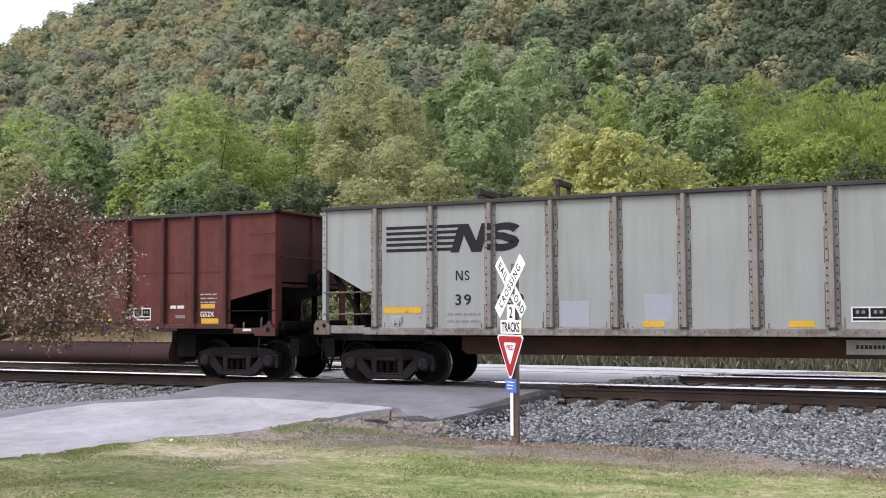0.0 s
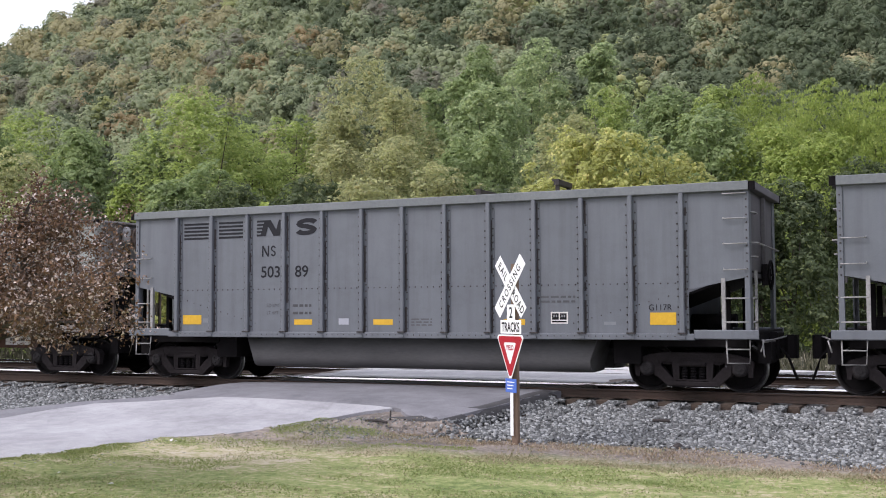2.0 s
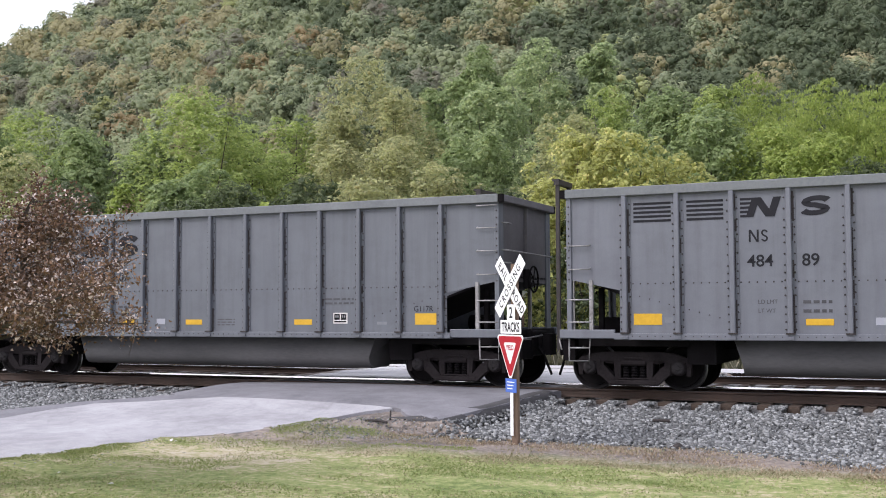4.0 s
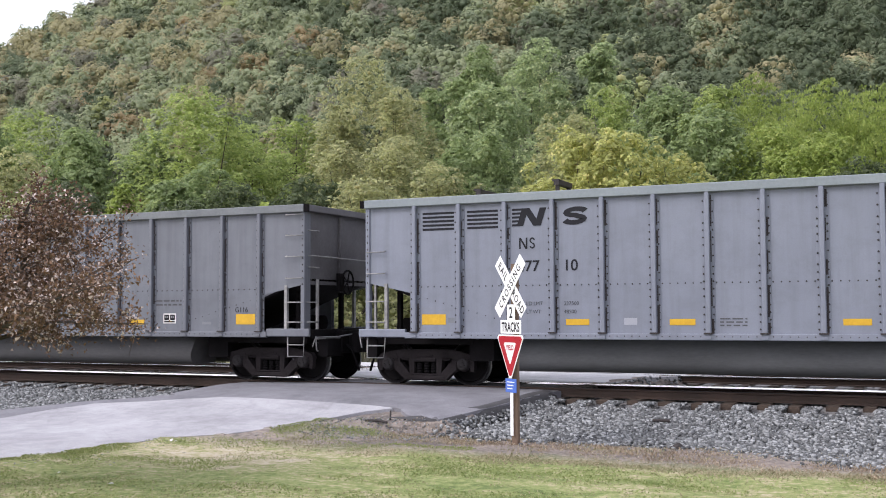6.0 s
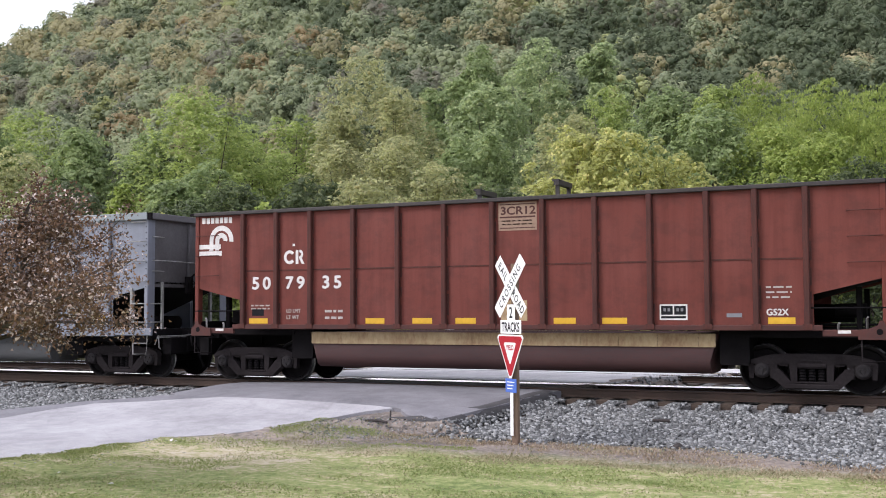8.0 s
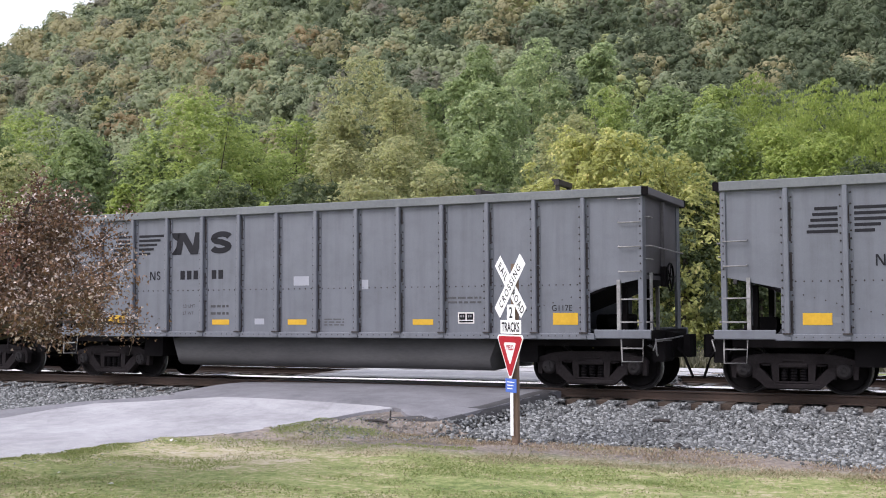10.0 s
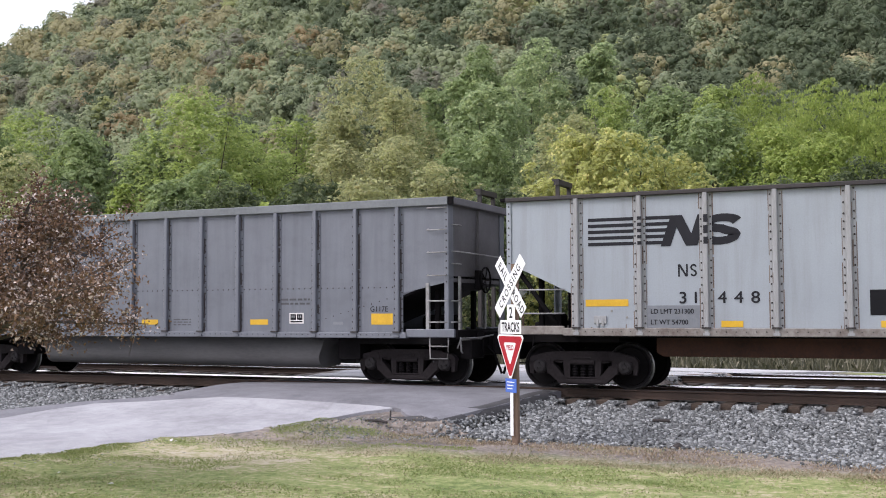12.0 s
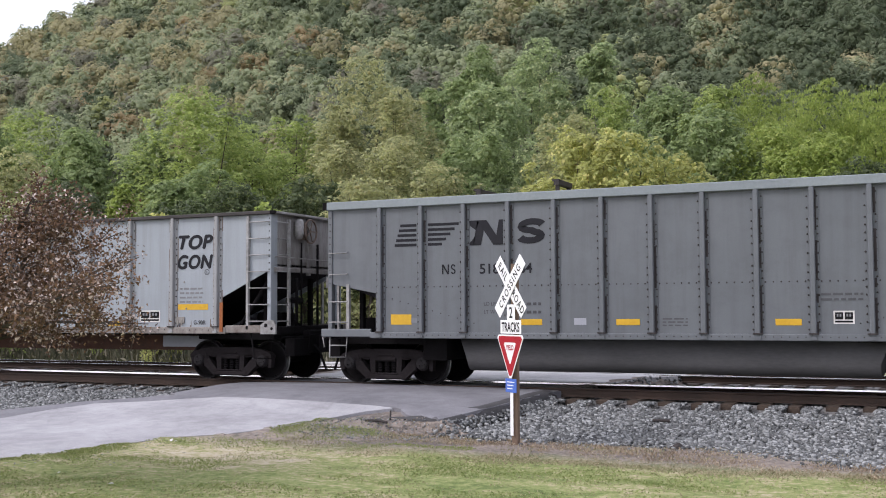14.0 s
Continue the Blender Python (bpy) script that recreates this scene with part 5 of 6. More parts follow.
def white_car(label, number, extra, bay):
    KX[0] = bay / 1.328
    posts = [(-4.5 + i) * bay for i in range(10)]
    car = gondola(2, "gondola", label, WHITE_COOL if extra else WHITE, posts, 1.31 + 4.5 * bay if bay > 1.3 else 7.18, 3.75, (2.47, 4.5 * bay + 0.12, 1.86), (1.05, 1.2), (3.68, 3.76), DARK_CHORD, deep_sill, rungs_tall, END_WHITE, POST_PALE if extra else RUST_POST, axle=5.78 if extra else 5.95)
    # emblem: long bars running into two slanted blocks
    for x0, x1 in ((-5.73, -4.68), (-4.58, -3.97)):
        stripes(car, x0, x1, 2.76, 3.29, 5, LETTER, 0.0, 0.2 if x0 > -5 else 0.0)
    letter_n(car, -4.22, 2.72, 0.70, 0.57, 0.20, LETTER)
    letter_s(car, -3.47, 2.72, 0.74, 0.57, 0.12, LETTER)
    for k in range(5):
        z = 2.76 + k * 0.53 / 4.55
        mark(car, "emblem_bar", -4.672, -4.586, z, z + 0.064, LETTER, -1.626)
    for z, h in ((2.74, 0.13), (2.93, 0.15), (3.14, 0.14)):
        mark(car, "emblem_block", -3.35, -3.262, z, z + h, LETTER, -1.626)
    small_mark(car, -3.88 if extra else -4.1, 2.15, 0.23 if extra else 0.2, LETTER)
    write(car, number[:2], -3.88 if extra else -4.13, 1.66, 0.30, LETTER, wide=1.15, gap=1.4 if extra else 1.22, bold=0.004)
    write(car, number[2:], -3.11 if extra else -3.18, 1.66, 0.30, LETTER, wide=1.15, gap=1.75 if extra else 1.22, bold=0.004)
    for word, z in (("TOP", 2.98), ("GON", 2.53)):
        me = text_mesh(word, 0.43, LETTER, shear=0.22, gap=1.08, bold=0.02)
        w = max(v.co.x for v in me.vertices)
        part("lettering", me, None, car, at=pose(4.74 * KX[0], -1.536, z) @ Matrix.Diagonal((1.05 / w, 1, 1, 1)))
    mark(car, "reflective_stripe", -5.8, -4.9, *((1.61, 1.74) if extra else (1.49, 1.62)), YELLOW)
    mark(car, "reflective_stripe", 4.8, 5.7, *((1.59, 1.72) if extra else (1.47, 1.60)), YELLOW)
    speckle(car, [(-3.05, 0.42), (-0.15, 0.42), (2.55, 0.45)], 1.22)
    stencil_box(car, 3.62, 1.31, 0.62, 0.27)
    small_print(car, 4.85, 2.05, 0.7, 4, LETTER_FAINT, 0.04, 0.1)
    if extra:
        write(car, "G-90R", 5.27, 1.26, 0.13, LETTER_GREY, bold=0.003)
    else:
        small_print(car, 4.85, 1.35, 0.45, 1, LETTER_GREY, 0.08)
    part("registered_mark", ring_shape(5.66 * KX[0], 2.44, 0.055, 0.070, 0.0, 6.283), LETTER_GREY, car)
    write(car, "R", 5.63, 2.405, 0.08, LETTER_GREY)
    for x in (-5.62, 4.74 if extra else 5.4):
        part("card_holder", Shape().box(x * KX[0], (x + 0.26) * KX[0], -1.556, -1.533, 1.28, 1.43, 0.01).box((x + 0.05) * KX[0], (x + 0.10) * KX[0], -1.566, -1.55, 1.24, 1.36, 0.006)
             .box((x + 0.16) * KX[0], (x + 0.21) * KX[0], -1.566, -1.55, 1.24, 1.36, 0.006), RUST_POST if x > 0 else POST_PALE, car, "small steel card holder")
    for x, z in ((-5.25, 1.52), (-4.93, 1.40), (4.98, 2.22), (5.05, 1.62)):
        part("bolt", Shape().lathe([(0.0, -1.545), (0.022, -1.545), (0.022, -1.53)], 8), RUST_POST, car, at=pose(x * KX[0], 0, z))
    if not extra:
        small_print(car, -4.3, 1.45, 0.75, 2, LETTER_FAINT, 0.04, 0.14)
    if extra:
        mark(car, "dark_patch", -0.33, 0.27, 1.43, 1.87, BLACK, label="square black-painted patch")
        mark(car, "grey_patch", -4.6, -3.46, 1.2, 1.62, PATCH, -1.533)
        for k, line in enumerate(("LD LMT 231300", "LT WT 54700")):
            write(car, line, -4.45, 1.47 - 0.2 * k, 0.125, LETTER, bold=0.002)
        part("rusty_strip", Shape().box(5.86, 5.945, -1.64, -1.627, 1.1, 1.75), RUST_ORANGE, car, "orange rusty stretch of post")
    else:
        mark(car, "pale_patch", -1.83, -1.22, 1.22, 1.72, PATCH_PALE, label="pale bluish repaint patch")
        mark(car, "pale_patch", -0.12, 0.43, 1.32, 1.84, PATCH_PALE, -1.533, label="pale bluish repaint patch")
    part("repair_panel", Shape().box(3.45, 4.85 if extra else 4.3, -0.66, -0.622, 0.72, 0.98), PATCH_PALE if extra else LETTER_WHITE, car, "white panel on the center sill")
    if not extra:
        for k in range(7):
            part("panel_print", Shape().box(3.62 + 0.075 * k, 3.675 + 0.075 * k, -0.663, -0.6602, 0.82, 0.89), LETTER_GREY, car)
    return car


def red_car(label, paint, number, marked):
    KX[0] = 1.0
    posts = [-6.15, -5.25, -4.36, -3.27, -2.18, -1.09, 0, 1.09, 2.18, 3.27, 4.36, 5.25, 6.15]
    car = gondola(3, "gondola", label, paint, posts, 7.48, 3.78, (2.08, 6.25, 1.8), (1.16, 1.26), (3.70, 3.78), DARK_CHORD,
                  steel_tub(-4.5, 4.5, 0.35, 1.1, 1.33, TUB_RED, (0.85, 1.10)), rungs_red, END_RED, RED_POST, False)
    for s in (-1, 1):
        for y in (-1.635, 1.605):
            gusset = part("corner_gusset", Shape().prism([(s * 7.55, 1.01), (s * 7.55, 1.17), (s * 7.46, 1.25), (s * 7.42, 1.34), (s * 7.36, 1.34), (s * 7.33, 1.26), (s * 7.18, 1.20), (s * 7.0, 1.18), (s * 7.0, 1.01)], y, y + 0.03), END_RED, car)
            # flat disc on the plate: the hole's dark is put into its colour
            hole = ring_shape(s * 7.36, 1.145, 0.0, 0.055, 0.0, 6.283)
            hole.v = [(a, b + y + 1.533, c) for a, b, c in hole.v]
            part("gusset_hole", hole, UNDER, gusset, "flat dark disc for the hole in the gusset")
    part("weld_seam", Shape().box(-6.2, 6.2, -1.540, -1.53, 2.425, 2.455), RED_POST, car)
    speckle(car, [(-6.0, 0.5), (-2.98, 0.46), (-1.85, 0.46), (-0.85, 0.46), (1.3, 0.46), (2.3, 0.5), (5.45, 0.48)], 1.28)
    stencil_box(car, 3.44, 1.35, 0.53, 0.29)
    write(car, "G52X", 5.42, 1.435, 0.16, LETTER_WHITE, bold=0.006)
    small_print(car, 5.42, 1.92, 0.46, 3, LETTER_DIM, 0.03, 0.09)
    mark(car, "builder_plate", 4.7, 4.98, 1.40, 1.47, PATCH)
    if marked:
        for k in range(7):
            mark(car, "name_block", -7.33 + k * 0.125, -7.33 + k * 0.125 + 0.09, 3.53, 3.66, LETTER_WHITE, -1.535, 0.0)
        for r0, r1 in ((0.225, 0.335), (0.06, 0.17)):
            part("emblem_arc", ring_shape(-6.785, 3.14, r0, r1, -0.12, 3.1416), LETTER_WHITE, car)
            mark(car, "emblem_stem", -6.785 - r1, -6.785 - r0, 2.92, 3.14, LETTER_WHITE)
        mark(car, "emblem_bar", -7.41, -6.80, 2.955, 3.055, LETTER_WHITE, -1.5365)
        mark(car, "emblem_bar", -7.41, -6.77, 2.80, 2.905, LETTER_WHITE, -1.5365)
        part("owner_mark", ring_shape(-4.92, 2.72, 0.085, 0.15, 0.7, 5.6), LETTER_WHITE, car)
        mark(car, "owner_mark", -4.76, -4.69, 2.57, 2.87, LETTER_WHITE)
        part("owner_mark", ring_shape(-4.66, 2.78, 0.04, 0.095, -1.6, 1.6), LETTER_WHITE, car)
        part("owner_mark", Shape().prism([(-4.68, 2.71), (-4.62, 2.73), (-4.53, 2.57), (-4.60, 2.57)], -1.5375, -1.535), LETTER_WHITE, car)
        mark(car, "owner_mark", -4.84, -4.78, 2.96, 3.01, LETTER_WHITE)
        for k, x in enumerate((-5.93, -5.03, -4.08)):
            write(car, number[2 * k:2 * k + 2], x, 2.04, 0.37, LETTER_WHITE, wide=1.15, gap=1.4, bold=0.014)
        mark(car, "stencil_plate", 0.13, 0.96, 3.12, 3.68, TAN_PLATE, label="pale tan plate reading 3CR12")
        write(car, "3CR12", 0.17, 3.44, 0.22, END_RED, wide=1.25, bold=0.007)
        for z, h in ((3.63, 0.018), (3.37, 0.03), (3.16, 0.018)):
            mark(car, "plate_line", 0.16, 0.93, z, z + h, END_RED, -1.5365)
        small_print(car, 0.2, 3.30, 0.66, 2, END_RED, 0.025, 0.07)
        mark(car, "paper_board", 0.17, 0.74, 1.34, 1.74, TAN, label="faded tan painted board")
        for k, word in enumerate(("LD LMT", "LT WT")):
            write(car, word, -5.0, 1.52 - 0.14 * k, 0.11, LETTER_DIM, bold=0.003)
        mark(car, "defect_card_board", -5.92, -5.6, 1.45, 1.60, BLACK)
        small_print(car, -5.95, 1.66, 0.5, 2, LETTER_DIM, 0.03, 0.07)
        small_print(car, -4.0, 1.52, 0.45, 2, LETTER_DIM, 0.05, 0.14)
    else:
        small_print(car, 4.55, 1.62, 0.4, 1, LETTER_WHITE, 0.07)
        mark(car, "reflective_stripe", 5.43, 5.83, 1.62, 1.72, YELLOW)
    return car


def ring_shape(x, z, r0, r1, t0, t1):
    turns = [t0 + (t1 - t0) * k / 18 for k in range(19)]
    return Shape().strip_between([[(x + r * math.cos(t), z + r * math.sin(t)) for r in (r0, r1)] for t in turns], -1.536, -1.534)


RUST_ORANGE = surface("orange_rust", (0.20, 0.06, 0.02), (0.36, 0.13, 0.04), 4, 20, 0.9)
PALE_CHORD = surface("pale_blue_grey_chord", (0.165, 0.190, 0.200), (0.23, 0.258, 0.268), 1.0, 16, 0.6)
GREY_CHORD = surface("grey_chord", (0.10, 0.11, 0.115), (0.17, 0.18, 0.185), 1.0, 16, 0.6)


def build_train():
    """The cars in running order with the place of each at the clip's start."""
    cars = [
        (red_car("dirty oxide-red steel coal gondola with tan strip", RED_DIRTY, "", False), -24.15),
        (white_car("chalky light grey coal gondola with rust-streaked posts", "39939", False, 1.328), -8.1),
        (grey_car("dull mid-grey bathtub coal gondola on the track", GREY_DARK, GREY_CHORD, 1, "50389", "G117R", 0.992), 7.7),
        (grey_car("dull mid-grey bathtub coal gondola with slanted bars", GREY_DARK, GREY_CHORD, 2, "51307", "G117R", 0.985), 23.66),
        (grey_car("warm grey bathtub coal gondola, slightly rusty", GREY_WARM, GREY_CHORD, 1, "48489", "G116"), 39.66),
        (grey_car("pale blue-grey bathtub coal gondola, cleaner paint", GREY_PALE, PALE_CHORD, 1, "47710", "G116"), 55.9),
        (red_car("faded oxide-red coal gondola with white lettering", RED, "507935", True), 72.15),
        (grey_car("dull mid-grey bathtub coal gondola with slanted bars", GREY, GREY_CHORD, 2, "", "G117E"), 88.4),
        (grey_car("dull mid-grey bathtub coal gondola with slanted bars", GREY, GREY_CHORD, 2, "52567", "G117E"), 104.57),
        (white_car("chalky light grey coal gondola with dark repair patch", "31448", True, 1.272), 120.43),
        (grey_car("greenish grey bathtub coal gondola with slanted bars", GREY_GREEN, PALE_CHORD, 2, "51884", "G117R", 0.985), 136.34),
    ]
    # the bodies stand a little taller over the rails than the drawing that their numbers follow
    for car, _ in cars:
        for o in car.children:
            if not o.name.startswith("truck"):
                o.matrix_basis = Matrix.Diagonal((1, 1, 1.029, 1)) @ o.matrix_basis
    return cars


def run(t):
    """How far the train has gone by t seconds, towards -x."""
    return -10.6054 * t + 0.020796 * t * t
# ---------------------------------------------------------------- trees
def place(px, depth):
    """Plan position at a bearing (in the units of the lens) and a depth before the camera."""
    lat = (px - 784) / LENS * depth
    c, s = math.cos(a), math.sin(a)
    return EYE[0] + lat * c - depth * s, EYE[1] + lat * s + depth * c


def crown_points(rng, blobs, n, tuft=0.24, each=9, flat=0.9, way=(0.6, 0.5, 0.4), stray=0.3, centre=(0, 0, 0), thin_below=-99.0, shell=(0.72, 0.42)):
    """Leaf places, normals and directions: leaves sit in small domed tufts on the outer shells of a set of blobs (x, y, z, r).
    way: how far a tuft faces out of its blob, upwards, and out of the whole crown."""
    b = np.array(blobs)
    m = max(1, n // each)
    w = b[:, 3] ** 2 * np.where(b[:, 2] < thin_below, 0.5, 1.0)
    pick = rng.choice(len(b), m, p=w / w.sum())
    d = rng.normal(size=(m, 3))
    d[:, 2] += 0.25
    d /= np.linalg.norm(d, axis=1)[:, None]
    r = b[pick, 3] * (shell[0] + shell[1] * rng.beta(2.0, 1.8, m))
    c = b[pick, :3] + d * r[:, None] * np.array([1, 1, flat])
    out = c - np.array(centre)
    out /= np.linalg.norm(out, axis=1)[:, None] + 1e-6
    axis = d * way[0] + np.array([0, 0, way[1]]) + out * way[2] + rng.normal(scale=stray, size=(m, 3))
    axis /= np.linalg.norm(axis, axis=1)[:, None]
    size = tuft * rng.uniform(0.6, 1.4, m)
    k = np.repeat(np.arange(m), each)
    spoke = np.cross(axis[k], rng.normal(size=(m * each, 3)))
    spoke /= np.linalg.norm(spoke, axis=1)[:, None] + 1e-9
    q = np.sqrt(rng.uniform(0.02, 1.0, m * each))
    p = c[k] + spoke * (q * size[k])[:, None] - axis[k] * (0.45 * q * q * size[k])[:, None]
    nrm = axis[k] * 0.85 + spoke * (0.45 * q)[:, None] + rng.normal(scale=stray, size=(m * each, 3))
    nrm /= np.linalg.norm(nrm, axis=1)[:, None]
    return p, nrm, spoke + rng.normal(scale=0.35, size=(m * each, 3))


def crown_blobs(r, height, radius, low, shape):
    """Clumps that fill the outline of a crown: round, tall with ragged peaks, or a cone."""
    blobs, n = [], int(26 + radius * 12)
    peaks = [(r.uniform(-0.5, 0.5) * radius, r.uniform(-0.5, 0.5) * radius, r.uniform(0.80, 1.0)) for _ in range(5)]
    for k in range(n):
        f = (k + 0.5) / n
        if shape == "cone":
            env = radius * (1.03 - f) ** 0.75
        elif shape in ("tall", "plume", "spire"):
            env = radius * (0.75 + 0.3 * math.sin(math.pi * f)) * (1.0 if f < 0.55 else math.sqrt(max(0.06, 1 - ((f - 0.55) / 0.47) ** 2)))
        else:
            env = radius * math.sqrt(max(0.04, 1 - max(0.0, (f - 0.42) / 0.58) ** 2)) * (0.86 + 0.14 * min(1, f / 0.3))
        t = k * 2.399 + r.uniform(-0.5, 0.5)
        q = math.sqrt(r.uniform(0.12, 1.0)) * env * r.uniform(0.82, 1.08)
        size = radius * r.uniform(0.20, 0.36) * (0.7 if f > 0.8 or shape == "cone" else 1.0)
        z = height * (low + (1 - low) * f) - size * 0.6
        blobs.append((q * math.cos(t), q * math.sin(t), z, size))
    if shape == "plume":
        # upright sprays that stand out of the outline
        for k in range(26):
            t, q = k * 2.399, radius * math.sqrt((k + 0.5) / 26) * 0.95
            h0 = height * (1 - 0.55 * (q / radius) ** 2) * r.uniform(0.84, 0.97)
            for j in range(5):
                blobs.append((q * math.cos(t) * (1 + 0.05 * j), q * math.sin(t) * (1 + 0.05 * j), h0 + (j - 2) * radius * 0.11, radius * (0.15 - 0.024 * j)))
    elif shape != "cone":
        for px, py, pf in peaks:
            s = radius * r.uniform(0.12, 0.2)
            blobs.append((px, py, height * pf - s * 0.7, s))
            blobs.append((px * 0.9, py * 0.9, height * pf - s * 2.0, s * 1.4))
    return blobs


def make_tree(name, label, x, y, z, height, radius, leaves, leaf, material, seed, shape="round", low=0.25, limbs=9):
    rng = np.random.default_rng(seed)
    r = random.Random(seed)
    top = thing(name, label, "tree", at=pose(x, y, z))
    wood = Shape()
    trunk_top = Vector((r.uniform(-0.3, 0.3), r.uniform(-0.3, 0.3), height * 0.62))
    base = 0.008 * height + 0.04
    wood.tube([(0, 0, -0.2), (0.05, 0, height * 0.15), tuple(trunk_top * 0.55), tuple(trunk_top)], [base * 1.3, base, base * 0.7, base * 0.3], 8)
    blobs = crown_blobs(r, height, radius, low, shape)
    for k in range(limbs):
        bx, by, bz, bs = blobs[int(len(blobs) * (k + 0.3) / limbs)]
        start = Vector(trunk_top) * r.uniform(0.35, 0.95)
        end = Vector((bx, by, bz))
        mid = start.lerp(end, 0.55) + Vector((0, 0, -0.05 * height))
        wood.tube([tuple(start), tuple(mid), tuple(end)], [base * 0.42, base * 0.26, base * 0.08], 6)
    part("trunk", wood, BARK, top)
    way = {"plume": (0.25, 1.0, 0.1), "spray": (0.3, 0.85, 0.3)}.get(shape, (0.65, 0.4, 0.45))
    p, nrm, along = crown_points(rng, blobs, leaves, leaf * 1.35, 9, 0.9, way, 0.3, (0, 0, height * 0.45), 3.0)
    if shape == "plume":
        nrm, along = np.cross(nrm, along), nrm
        nrm /= np.linalg.norm(nrm, axis=1)[:, None] + 1e-9
    s = rng.uniform(0.7, 1.35, len(p)) * leaf
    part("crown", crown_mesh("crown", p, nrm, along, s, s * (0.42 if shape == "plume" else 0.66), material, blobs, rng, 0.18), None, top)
    return top


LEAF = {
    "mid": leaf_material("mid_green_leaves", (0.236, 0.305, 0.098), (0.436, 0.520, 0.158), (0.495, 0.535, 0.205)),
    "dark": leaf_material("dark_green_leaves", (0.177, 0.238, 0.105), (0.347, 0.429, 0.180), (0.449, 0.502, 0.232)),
    # for low trees: the shade at the grove's foot put into the leaf colour
    "shade": leaf_material("shaded_green_leaves", (0.070, 0.095, 0.045), (0.150, 0.190, 0.085), (0.24, 0.27, 0.12)),
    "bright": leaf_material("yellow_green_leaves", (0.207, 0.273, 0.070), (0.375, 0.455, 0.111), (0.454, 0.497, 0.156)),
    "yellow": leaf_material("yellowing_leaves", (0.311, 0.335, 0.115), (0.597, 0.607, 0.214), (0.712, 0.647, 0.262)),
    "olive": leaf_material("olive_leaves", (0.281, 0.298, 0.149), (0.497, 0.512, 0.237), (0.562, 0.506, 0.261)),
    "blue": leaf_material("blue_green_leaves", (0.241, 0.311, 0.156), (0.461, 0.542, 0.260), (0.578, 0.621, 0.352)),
    # the pale odd leaves are sky glints, put into the leaf colour
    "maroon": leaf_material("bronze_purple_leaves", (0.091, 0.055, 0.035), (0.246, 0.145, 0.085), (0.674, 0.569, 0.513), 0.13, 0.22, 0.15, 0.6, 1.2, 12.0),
    # hill leaves paled and greyed: haze over the distance put into their colours
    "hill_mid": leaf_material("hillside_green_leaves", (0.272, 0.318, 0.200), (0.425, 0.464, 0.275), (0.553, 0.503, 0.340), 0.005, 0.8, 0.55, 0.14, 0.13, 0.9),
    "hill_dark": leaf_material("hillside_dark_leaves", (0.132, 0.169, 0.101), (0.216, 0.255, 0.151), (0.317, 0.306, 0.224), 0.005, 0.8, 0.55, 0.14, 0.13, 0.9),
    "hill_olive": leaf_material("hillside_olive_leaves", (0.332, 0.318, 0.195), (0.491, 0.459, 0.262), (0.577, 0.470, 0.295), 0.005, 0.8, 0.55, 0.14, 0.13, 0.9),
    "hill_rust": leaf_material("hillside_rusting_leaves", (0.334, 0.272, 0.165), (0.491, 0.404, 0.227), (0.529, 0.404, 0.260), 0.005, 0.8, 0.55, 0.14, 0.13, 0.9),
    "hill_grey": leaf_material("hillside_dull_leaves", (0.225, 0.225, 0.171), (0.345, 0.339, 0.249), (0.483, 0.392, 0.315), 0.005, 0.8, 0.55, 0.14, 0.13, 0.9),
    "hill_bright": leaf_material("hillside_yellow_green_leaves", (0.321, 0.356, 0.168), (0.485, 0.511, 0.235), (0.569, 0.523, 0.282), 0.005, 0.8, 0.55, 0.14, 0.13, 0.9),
}

